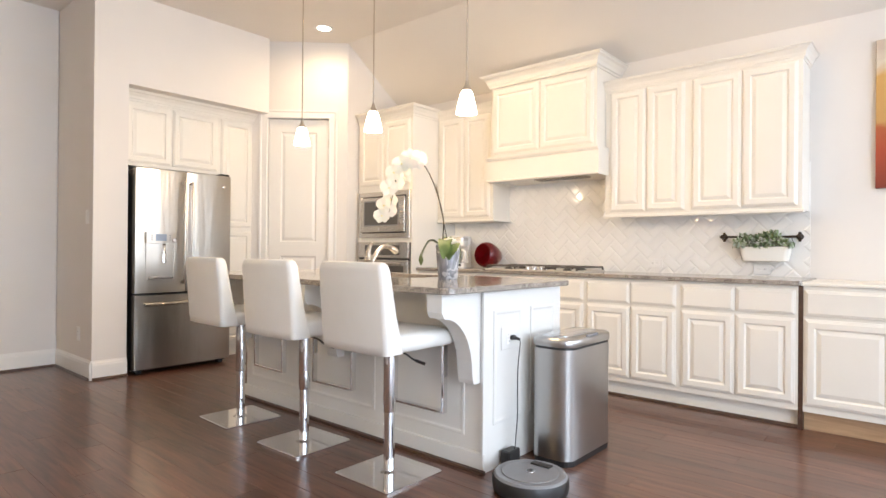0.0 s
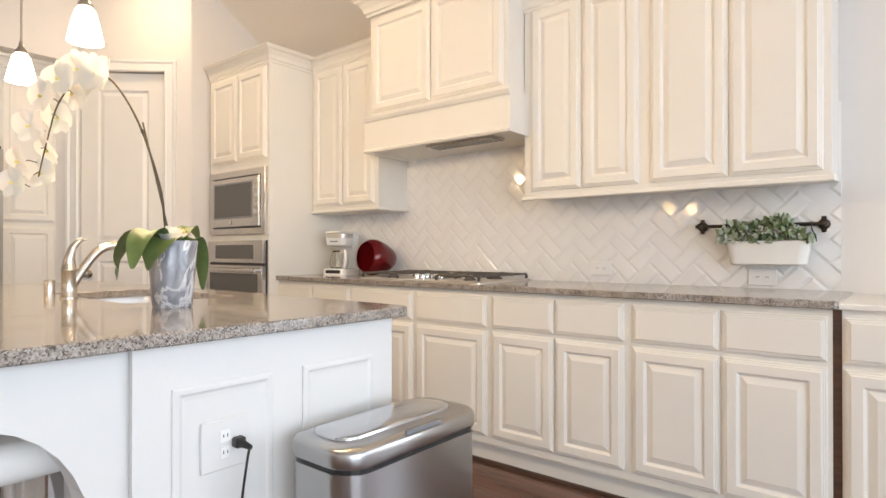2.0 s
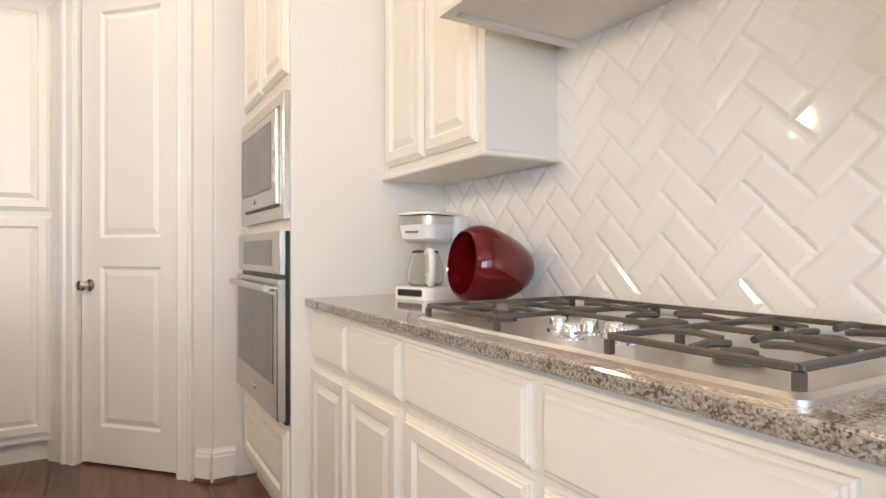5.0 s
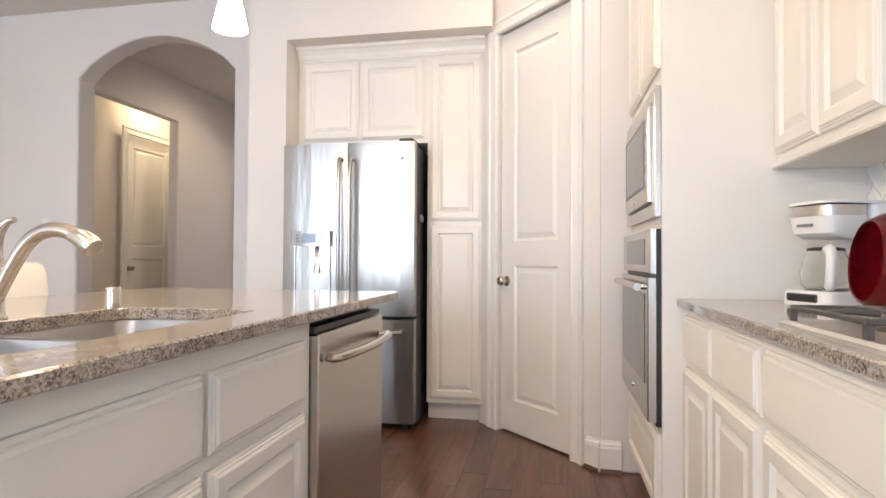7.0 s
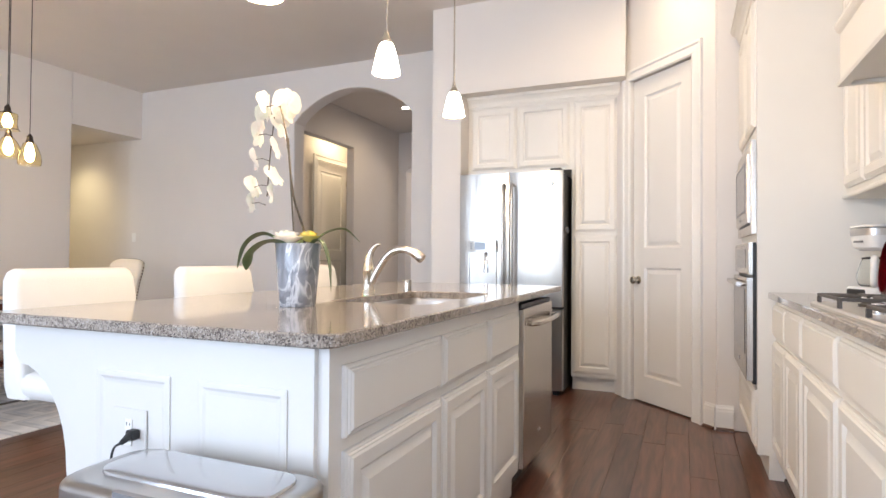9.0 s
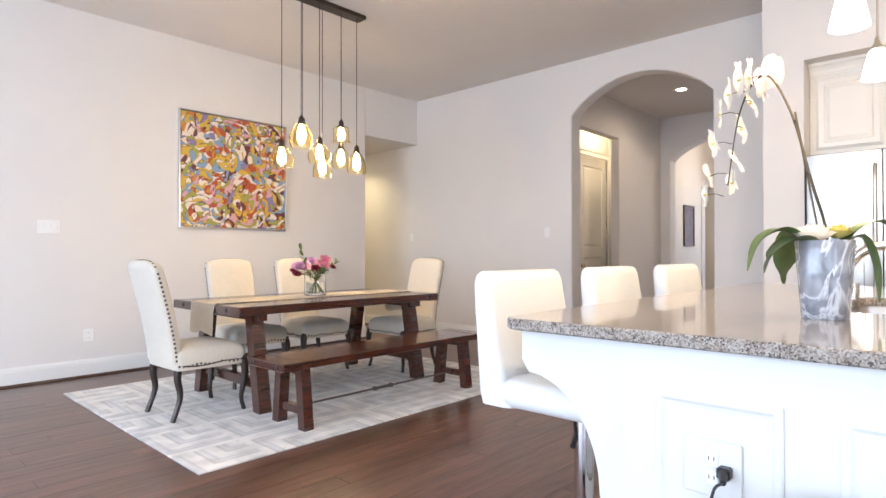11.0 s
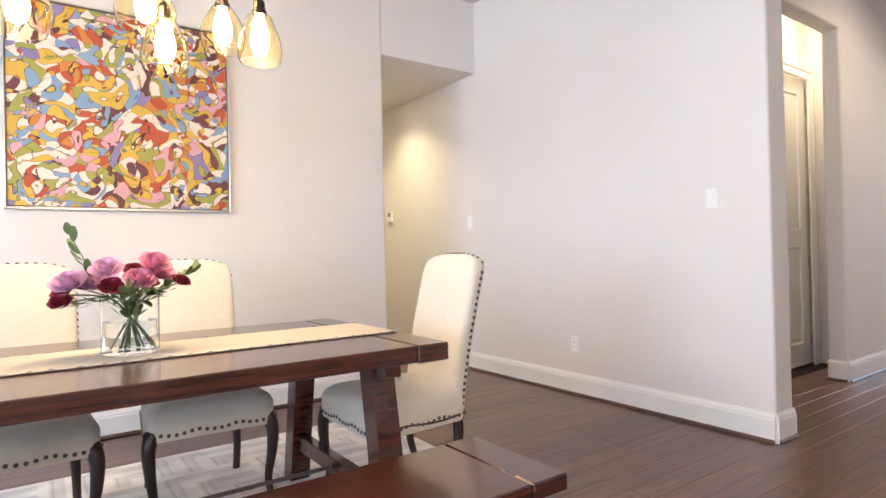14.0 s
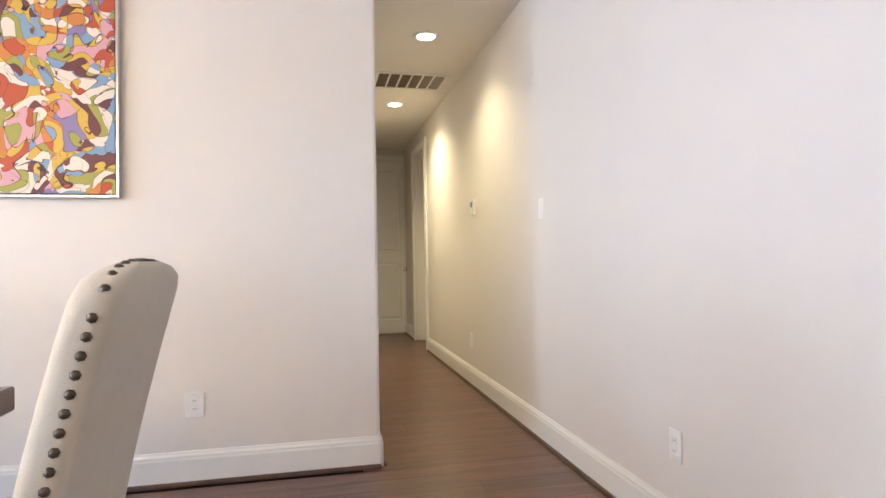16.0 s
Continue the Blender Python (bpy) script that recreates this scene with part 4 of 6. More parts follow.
for i in range(9):
    a = radians(90 * i / 8)
    arc.append((IY0 - 0.085 - 0.205 * (1 - math.cos(a)), 0.50 + 0.27 * math.sin(a)))
arc += [(IY0 - 0.30, 0.785), (IY0 - 0.31, 0.80), (IY0 - 0.31, 0.884), (IY0 - 0.018, 0.884)]
arc = [(min(y, IY0 - 0.018), z) for y, z in arc]
for xc in (-0.135, -1.16, -2.19):
    b = bmesh.new()
    prism(b, arc, "x", xc - 0.045, xc + 0.045)
    part("bracket", b, ISLAND, t)
cab = thing("base_cabinet", "white island cabinet with drawer fronts over raised-panel doors", "cabinet", pose(IX1, IY1, 0, 0, 0, 180), "base cabinets")
bm = bmesh.new()
box(bm, 0.0, 0.0, 0.115, 1.505, 0.028, 0.884)
box(bm, 0.0, 0.06, 0.0, 1.505, 0.08, 0.114)
part("face_frame", bm, ISLAND, cab)
for a, b in ((0.048, 0.577), (0.590, 1.011), (1.032, 1.455)):
    drawer_front(cab, a, 0.677, b, 0.835, 0, ISLAND)
    cabinet_door(cab, a, 0.16, b, 0.648, 0, ISLAND)
dw = thing("dishwasher", "stainless dishwasher with a bar handle under the island top", "dishwasher", pose(-1.595, IY1, 0, 0, 0, 180))
part("body", boxed(0.0, 0.03, 0.1, 0.595, 0.56, 0.868), BLACK, dw)
part("control_edge", boxed(0.0, -0.012, 0.845, 0.595, 0.03, 0.862), BLACK, dw)
door = part("door", boxed(0.003, -0.025, 0.115, 0.592, 0.028, 0.842, 0.004), STEEL, dw)
bm = bmesh.new()
tube(bm, curve_pts([(0.05, -0.03, 0.775), (0.055, -0.065, 0.775), (0.3, -0.082, 0.775), (0.54, -0.065, 0.775), (0.545, -0.03, 0.775)], 6), 0.013, 10)
part("handle", bm, STEEL, door, smooth=40)
badge(dw, 0.30, -0.026, 0.22, 0.01)
part("toe_plate", boxed(0.0, 0.06, 0.0, 0.595, 0.08, 0.114), BLACK, dw)

sk = thing("sink", "undermount stainless double-bowl sink in the island", "sink", pose(-1.145, 4.728, 0.0))
for x0, x1, depth in ((-0.362, 0.02, 0.19), (0.045, 0.362, 0.16)):
    bm = bmesh.new()
    z1 = 0.8845
    rings = [[(x, y, z) for x, y in round_rect(x0 + k, -0.205 + k, x1 - k, 0.205 - k, 0.05, 5)] for k, z in ((-0.01, z1), (0.0, z1), (0.006, z1 - 0.02), (0.012, z1 - depth + 0.03), (0.04, z1 - depth), (0.15, z1 - depth - 0.004))]
    loft(bm, rings, False, True)
    bowl = part("bowl", bm, SINKSTEEL, sk, smooth=50)
    bm = bmesh.new()
    lathe(bm, [(0.045, 0.0), (0.043, 0.004), (0.02, 0.001)], (x0 + x1) / 2, 0, z1 - depth - 0.003, 20)
    part("drain", bm, CHROME, bowl)
fc = thing("faucet", "brushed nickel single-lever faucet with a pull-out spout", "faucet", pose(-1.165, 4.485, 0.915))
bm = bmesh.new()
lathe(bm, [(0.029, 0), (0.029, 0.005), (0.025, 0.010), (0.0235, 0.04), (0.0235, 0.098), (0.025, 0.100), (0.025, 0.104), (0.0235, 0.106), (0.022, 0.120), (0.015, 0.130)], n=24)
part("body", bm, NICKEL, fc, smooth=40)
bm = bmesh.new()
arm = curve_pts([(0, 0.010, 0.045), (0, 0.045, 0.105), (0, 0.085, 0.16), (0, 0.125, 0.186), (0, 0.17, 0.190), (0, 0.21, 0.178)], 6)
tube(bm, arm, [0.0155] * 18 + [0.016] * (len(arm) - 18), 14)
part("spout", bm, NICKEL, fc, smooth=40)
bm = bmesh.new()
tube(bm, curve_pts([(0, 0.20, 0.181), (0, 0.225, 0.170), (0, 0.25, 0.152)], 4), [0.017, 0.018, 0.019, 0.020, 0.0205, 0.021, 0.0215, 0.022, 0.020], 14)
part("spray_head", bm, NICKEL, fc, smooth=40)
bm = bmesh.new()
bar = curve_pts([(0, 0.0, 0.118), (0, 0.002, 0.150), (0, 0.014, 0.185), (0, 0.036, 0.208), (0, 0.054, 0.212)], 5)
tube(bm, bar, [0.021 - 0.0145 * min(1.0, i / (len(bar) - 4)) for i in range(len(bar))], 12)
part("lever", bm, NICKEL, fc, smooth=40)
bm = bmesh.new()
lathe(bm, [(0.019, 0), (0.019, 0.05), (0.017, 0.054), (0.005, 0.056)], n=18)
solid("air_gap_cap", bm, NICKEL, "small brushed nickel air gap cap by the sink", "sink fitting", pose(-1.475, 4.515, 0.915), smooth=40)

# pendants
for px in (-0.42, -1.195, -1.972):
    p = thing("pendant_lamp", "small lit white glass pendant on a nickel rod", "pendant lamp", pose(px, 4.545, 1.853), "pendants over the island")
    bm = bmesh.new()
    lathe(bm, [(0.060, 0.0), (0.058, 0.012), (0.046, 0.07), (0.034, 0.115), (0.022, 0.132), (0.012, 0.135)], n=24)
    part("shade", bm, SHADEGLOW, p, "lit white glass bell shade", smooth=50)
    bm = bmesh.new()
    lathe(bm, [(0.026, 0.128), (0.026, 0.136), (0.018, 0.15), (0.012, 0.158), (0.010, 0.18), (0.0045, 0.185), (0.0045, CEIL - 1.853 - 0.02), (0.06, CEIL - 1.853 - 0.018), (0.062, CEIL - 1.853)], n=16)
    part("rod", bm, NICKEL, p, smooth=40)
    lamp("pendant_light", "POINT", 14, WARM, pose(px, 4.545, 1.80), soft=0.05)


# ---- ceiling lights ----
def downlight(x, y, z, energy, color=WARM, cone=175):
    d = thing("downlight", "lit recessed ceiling light with a white ring", "downlight", pose(x, y, z), "recessed lights")
    bm = bmesh.new()
    lathe(bm, [(0.062, -0.002), (0.070, -0.008), (0.092, -0.006), (0.095, 0.0)], n=28, cap0=False, cap1=False)
    part("ring", bm, TRIM, d, smooth=60)
    bm = bmesh.new()
    lathe(bm, [(0.064, -0.003), (0.03, -0.0035)], n=24)
    part("lens", bm, CANGLOW, d)
    lamp("downlight_beam", "SPOT", energy, color, pose(x, y, z - 0.012), cone=cone, soft=0.09)


# the last two are invented, out of view, as fill for the room
for x, y, power in ((-2.95, 5.48, 46), (-1.2, 5.5, 46), (0.7, 5.5, 34), (1.9, 3.4, 30), (2.4, 0.9, 40)):
    downlight(x, y, CEIL, power)
downlight(-4.03, -1.97, 2.625, 62, (1.0, 0.80, 0.42), 132)
downlight(-4.05, -3.77, 2.625, 110, (1.0, 0.80, 0.42), 140)
downlight(-6.3, 2.09, 3.2, 60)
downlight(-9.95, 0.3, 2.60, 26, (1.0, 0.82, 0.5), 140)
downlight(-6.35, 1.02, 3.2, 60, (1.0, 0.76, 0.42))
# hallway return-air grille
t = thing("ceiling_vent", "white return-air grille in the hallway ceiling", "vent", pose(-4.075, -2.985, 2.625))
bm = bmesh.new()
for x0, y0, x1, y1 in ((-0.31, -0.215, 0.31, -0.19), (-0.31, 0.19, 0.31, 0.215), (-0.31, -0.19, -0.285, 0.19), (0.285, -0.19, 0.31, 0.19)):
    box(bm, x0, y0, -0.012, x1, y1, -0.0005)
part("frame", bm, TRIM, t)
part("backing", boxed(-0.285, -0.19, -0.004, 0.285, 0.19, -0.001), SHOE, t, "dark backing behind the slats")
for i in range(5):
    x = -0.285 + 0.57 * (i + 1) / 6
    part("slat", boxed(x - 0.008, -0.19, -0.011, x + 0.008, 0.19, -0.0045), TRIM, t)
bm = bmesh.new()
lathe(bm, [(0.07, 0), (0.068, -0.02), (0.05, -0.032)], n=24)
solid("smoke_detector", bm, WHITEPLASTIC, "round white smoke detector on the hallway ceiling", "smoke detector", pose(-3.80, -4.5, 2.625), smooth=40)


# ---- wall plates ----
def plate(name, label, m, w=0.072, h=0.116, kind="switch", gangs=1, cover=None):
    t = thing(name, label, name.replace("_", " "), m)
    part("plate", boxed(-w / 2, -0.005, -h / 2, w / 2, -0.0003, h / 2, 0.0025), cover or WHITEPLASTIC, t)
    for g in range(gangs):
        x = (g - (gangs - 1) / 2) * 0.046
        if kind == "switch":
            part("rocker", boxed(x - 0.016, -0.009, -0.033, x + 0.016, -0.005, 0.033, 0.002), WHITEPLASTIC, t)
        else:
            for s in (-0.019, 0.019):
                dx, dz = (s, 0) if w > h else (0, s)
                o = part("socket", boxed(dx - 0.013, -0.007, dz - 0.014, dx + 0.013, -0.005, dz + 0.014, 0.002), WHITEPLASTIC, t)
                for q in (-0.005, 0.005):
                    part("slot", boxed(dx + q - 0.001, -0.0074, dz - 0.003, dx + q + 0.001, -0.0069, dz + 0.005), BLACK, o)
    return t


SW, OUT = "white rocker switch on the painted wall", "white electrical outlet on the painted wall"
plate("light_switch", SW, pose(WEST, 1.22, 1.33, 0, 0, 90))
plate("light_switch", SW, pose(WEST, -1.045, 1.318, 0, 0, 90))
plate("outlet", OUT, pose(WEST, 0.158, 0.362, 0, 0, 90), kind="outlet")
plate("outlet", OUT, pose(WEST, -2.59, 0.37, 0, 0, 90), kind="outlet")
plate("light_switch", "white three-gang switch plate on the dining wall", pose(-0.10, DINE, 1.32, 0, 0, 180), 0.165, 0.116, gangs=3)
plate("outlet", OUT, pose(-0.40, DINE, 0.365, 0, 0, 180), 0.085, 0.116, "outlet")
plate("outlet", OUT, pose(-2.685, DINE, 0.37, 0, 0, 180), 0.085, 0.116, "outlet")
plate("light_switch", SW, pose(-3.73, 3.69, 1.335))
plate("outlet", OUT, pose(-3.92, 3.69, 0.35), kind="outlet")
plate("outlet", "white outlet set across the tiled wall", pose(-0.143, BACK - 0.0125, 0.992), 0.116, 0.075, "outlet")
plate("outlet", "white outlet set across the tiled wall under the planter", pose(0.63, BACK - 0.0125, 0.965), 0.116, 0.075, "outlet")
t = thing("thermostat", "small white thermostat with a grey display in the hallway", "thermostat", pose(WEST, -2.45, 1.455, 0, 0, 90))
part("case", boxed(-0.045, -0.025, -0.06, 0.045, -0.0005, 0.06, 0.004), WHITEPLASTIC, t)
part("display", boxed(-0.03, -0.027, 0.0, 0.03, -0.0248, 0.045), GREYPLASTIC, t)


# ---- bar stools ----
def bar_stool():
    t = thing("bar_stool", "white leather bar stool on a chrome pedestal", "bar stool", pose(-0.42, 3.965, 0), "stools at the island")
    bm = bmesh.new()
    loft(bm, [[(x, y, z) for x, y in round_rect(-0.187 + k, -0.187 + k, 0.187 - k, 0.187 - k, 0.02, 4)] for k, z in ((0, 0.0), (0, 0.008), (0.004, 0.011))])
    part("base_plate", bm, CHROME, t)
    bm = bmesh.new()
    lathe(bm, [(0.045, 0.011), (0.027, 0.02), (0.026, 0.34)], n=24)
    part("lower_column", bm, CHROME, t, smooth=40)
    bm = bmesh.new()
    lathe(bm, [(0.030, 0.30), (0.032, 0.305), (0.031, 0.60), (0.05, 0.61), (0.05, 0.625)], n=24)
    part("upper_column", bm, CHROME, t, smooth=40)
    bm = bmesh.new()
    cushion(bm, -0.225, -0.20, 0.62, 0.225, 0.245, 0.705, 0.035, 0.014)
    part("seat", bm, LEATHER, t, smooth=60)
    # back slab, bent outwards, thick at the foot
    bm = bmesh.new()
    rows = []
    for z, y0, y1, w in ((0.615, -0.225, -0.12, 0.19), (0.622, -0.238, -0.12, 0.222), (0.66, -0.243, -0.13, 0.228), (0.78, -0.252, -0.165, 0.228), (0.90, -0.262, -0.188, 0.226), (0.99, -0.270, -0.202, 0.222), (1.015, -0.268, -0.208, 0.212), (1.027, -0.258, -0.220, 0.195)):
        r = min(0.028, (y1 - y0) * 0.45)
        rows.append([(x, y, z) for x, y in round_rect(-w, y0, w, y1, r, 4)])
    loft(bm, rows)
    part("backrest", bm, LEATHER, t, smooth=60)
    bm = bmesh.new()
    for x0, x1, z0, z1 in ((-0.18, -0.165, 0.28, 0.625), (0.165, 0.18, 0.28, 0.625), (-0.165, 0.165, 0.28, 0.293)):
        box(bm, x0, 0.19, z0, x1, 0.222, z1, 0.002)
    part("footrest", bm, CHROME, t)
    bm = bmesh.new()
    tube(bm, curve_pts([(0.03, 0.0, 0.60), (0.09, 0.02, 0.585), (0.12, 0.04, 0.56), (0.17, 0.06, 0.545)], 4), 0.005, 8)
    tube(bm, [(0.13, 0.045, 0.556), (0.175, 0.062, 0.543)], 0.008, 8)
    part("lift_lever", bm, BLACK, t, "black lift lever", smooth=40)
    return t


st = bar_stool()
copy_thing(st, pose(-1.095, 3.955, 0, 0, 0, 1.5))
copy_thing(st, pose(-1.79, 3.965, 0, 0, 0, -2))


# ---- bin, robot vacuum, cable ----
t = thing("trash_can", "brushed steel sensor bin with a domed lid on the floor", "trash can", pose(0.095, 4.83, 0))
HX, HY = 0.110, 0.252


def can_ring(k, z, bow=0.035):
    out = []
    for x, y in round_rect(-HX + k, -HY + k, HX - k, HY - k, 0.055, 5):
        out.append((x + (bow * (1 - (y / HY) ** 2) if x > 0 else 0), y, z))
    return out


def can_loft(rings):
    b = bmesh.new()
    loft(b, [can_ring(k, z) for k, z in rings])
    return b


part("foot", can_loft([(0.006, 0.0), (0.004, 0.03)]), BLACK, t)
part("body", can_loft([(0.004, 0.03), (0.004, 0.585)]), CANSTEEL, t, smooth=40)
part("gap_band", can_loft([(0.007, 0.585), (0.007, 0.598)]), BLACK, t)
lid = part("lid_frame", can_loft([(0.002, 0.598), (0.0, 0.603), (0.0, 0.630), (0.003, 0.637), (0.010, 0.641), (0.030, 0.644), (0.034, 0.643)]), CANSTEEL, t, smooth=40)
bm = bmesh.new()
loft(bm, [[(x - 0.02, y, z) for x, y in round_rect(-HX + 0.045 + k, -HY + 0.045 + k, HX - 0.03 - k, HY - 0.045 - k, max(0.01, 0.05 - 0.8 * k), 5)] for k, z in ((0, 0.642), (0.002, 0.648), (0.012, 0.651), (0.06, 0.652))])
part("flap", bm, FLAP, lid, "smooth grey flap", smooth=40)
bm = bmesh.new()
loft(bm, [[(x, y, z) for x, y in round_rect(0.112, -0.065, 0.124, 0.065, 0.006, 3)] for z in (0.640, 0.6505)])
part("sensor_window", bm, GREYPLASTIC, lid)

t = thing("robot_vacuum", "round black robot vacuum with a grey top on the floor", "robot vacuum", pose(0.205, 4.245, 0))
bm = bmesh.new()
lathe(bm, [(0.15, 0.006), (0.168, 0.012), (0.172, 0.03), (0.172, 0.062), (0.166, 0.076)], n=40)
part("bumper", bm, BLACK, t, smooth=40)
bm = bmesh.new()
lathe(bm, [(0.166, 0.076), (0.158, 0.086), (0.135, 0.089), (0.13, 0.086)], n=40)
part("rim", bm, GREYPLASTIC, t, smooth=40)
bm = bmesh.new()
lathe(bm, [(0.129, 0.084), (0.127, 0.0895), (0.02, 0.0905)], n=40)
part("top_cover", bm, GREYPLASTIC, t, smooth=40)
bm = bmesh.new()
lathe(bm, [(0.022, 0.089), (0.021, 0.0935), (0.012, 0.094)], n=20)
part("button", bm, CHROME, t, smooth=40)
part("handle", boxed(-0.05, 0.075, 0.088, 0.05, 0.115, 0.097, 0.003), BLACK, t)
for a in (80, 200, 320):
    bm = bmesh.new()
    lathe(bm, [(0.02, -0.012), (0.02, 0.012)], m=pose(0.1 * math.cos(radians(a)), 0.1 * math.sin(radians(a)), 0.0201, 0, 90, 0), n=12)
    part("wheel", bm, BLACK, t)
t = thing("charging_dock", "small black charging dock on the floor by the island", "charging dock", pose(0.02, 4.43, 0))
part("base", boxed(-0.08, -0.05, 0.0, 0.07, 0.05, 0.014, 0.004), BLACK, t)
part("tower", boxed(-0.075, -0.05, 0.014, -0.02, 0.05, 0.09, 0.006), BLACK, t)
plate("outlet", "white double outlet plate on the island's end panel", pose(-0.069, 4.455, 0.64, 0, 0, 90), 0.116, 0.116, "outlet", cover=ISLAND)
t = thing("power_cord", "black plug and thin cord hanging from the island outlet", "power cord", pose(0, 0, 0))
bm = bmesh.new()
box(bm, -0.0645, 4.470, 0.628, -0.040, 4.496, 0.652, 0.004)
tube(bm, [(-0.044, 4.483, 0.64), (-0.016, 4.491, 0.632)], [0.010, 0.006], 10)
part("plug", bm, BLACK, t)
bm = bmesh.new()
tube(bm, curve_pts([(-0.018, 4.490, 0.633), (-0.005, 4.475, 0.61), (-0.008, 4.462, 0.5), (-0.015, 4.47, 0.38), (-0.004, 4.455, 0.26), (-0.02, 4.468, 0.16), (-0.01, 4.44, 0.09), (-0.035, 4.44, 0.05)], 6), 0.003, 6)
part("cord", bm, BLACK, t)


# ---- flowers ----
def petal(bm, c, m, length, width, cup=0.15, n=5):
    """A rounded petal from c along m's y axis."""
    rows = []
    for i in range(n + 1):
        k = i / n
        w = width * math.sin(math.pi * (0.08 + 0.84 * k)) ** 0.7
        z = cup * length * k * k
        rows.append([c + m @ Vector((s * w, length * k, z - abs(s) ** 2 * cup * w * 0.8)) for s in (-1, -0.5, 0, 0.5, 1)])
    rows = [put_verts(bm, r) for r in rows]
    for a, b in zip(rows, rows[1:]):
        for i in range(4):
            bm.faces.new([a[i], a[i + 1], b[i + 1], b[i]])


def leaf_strip(bm, pts, width, n=6):
    pts = curve_pts(pts, n)
    rows = []
    for i, p in enumerate(pts):
        k = i / (len(pts) - 1)
        d = (pts[min(i + 1, len(pts) - 1)] - pts[max(i - 1, 0)]).normalized()
        s = d.cross(Vector((0, 0, 1))).normalized()
        w = width * math.sin(math.pi * (0.12 + 0.86 * k)) ** 0.7
        up = s.cross(d)
        rows.append([p - s * w + up * w * 0.25, p, p + s * w + up * w * 0.25])
    rows = [put_verts(bm, r) for r in rows]
    for a, b in zip(rows, rows[1:]):
        for i in range(2):
            bm.faces.new([a[i], a[i + 1], b[i + 1], b[i]])


def rose(bm, c, r, rng, tilt=(0, 0)):
    """A rose: overlapping cupped petals in rings, tighter towards the middle."""
    base = Euler((tilt[0], tilt[1], 0)).to_matrix()
    for ring, (n, k, h) in enumerate(((2, 0.16, 1.02), (3, 0.32, 1.05), (4, 0.52, 1.0), (5, 0.74, 0.88), (6, 0.98, 0.66))):
        for i in range(n):
            a0 = 2 * math.pi * (i + 0.45 * ring) / n + rng.uniform(-0.2, 0.2)
            span = math.pi / n * 1.45
            hk, rk = h * rng.uniform(0.92, 1.06), k * rng.uniform(0.94, 1.05)
            rows = []
            for v in (0.0, 0.35, 0.7, 0.92, 1.0):
                row = []
                for u in (-1, -0.5, 0, 0.5, 1):
                    w = v * (1 - 0.28 * u * u)
                    rad = rk * (0.25 + 0.75 * math.sin(min(1.0, w * 1.1) * math.pi / 2)) + (0.16 * k * max(0, w - 0.75) / 0.25) - 0.05 * abs(u)
                    a = a0 + u * span * (0.45 + 0.55 * min(1, v * 1.6))
                    row.append(Vector(c) + base @ (Vector((rad * math.cos(a), rad * math.sin(a), hk * w - 0.10 * k * max(0, w - 0.8) / 0.2)) * r))
                rows.append(put_verts(bm, row))
            for ra, rb in zip(rows, rows[1:]):
                for q in range(4):
                    bm.faces.new([ra[q], ra[q + 1], rb[q + 1], rb[q]])


rng = random.Random(11)
t = thing("orchid_plant", "white orchid arching from a grey marbled pot on the island", "potted plant", pose(-0.57, 4.572, 0.915))
bm = bmesh.new()
loft(bm, [[(x, y, z) for x, y in round_rect(-w, -w, w, w, w * 0.72, 6)] for w, z in ((0.048, 0.0), (0.051, 0.004), (0.065, 0.198), (0.064, 0.200), (0.059, 0.199), (0.056, 0.175), (0.02, 0.175))])
part("pot", bm, MARBLE, t, "grey marbled ceramic pot", smooth=40)
STALK = [(-0.025, 0.0, 0.17), (-0.035, -0.005, 0.24), (-0.012, -0.032, 0.36), (-0.038, -0.075, 0.53), (-0.07, -0.125, 0.645), (-0.105, -0.165, 0.685), (-0.14, -0.21, 0.665), (-0.17, -0.25, 0.59), (-0.185, -0.275, 0.47), (-0.195, -0.29, 0.38)]
line = curve_pts(STALK, 8)
bm = bmesh.new()
tube(bm, line, [0.0042 - 0.0024 * i / len(line) for i in range(len(line))], 8)
stem = part("stem", bm, STEM, t, smooth=60)
bm = bmesh.new()
tube(bm, [(0.012, -0.004, 0.17), (-0.016, -0.045, 0.40), (-0.036, -0.072, 0.55)], 0.0027, 8)
part("stake", bm, STEM, t, "thin dark support stake", smooth=60)
for c in ((-0.014, -0.038, 0.372), (-0.036, -0.072, 0.52)):
    bm = bmesh.new()
    for k in range(3):
        lathe(bm, [(0.004, -0.0015), (0.0065, 0.0), (0.004, 0.0015)], c[0], c[1], c[2] + 0.004 * k, 10)
    part("clip", bm, STEM, t)
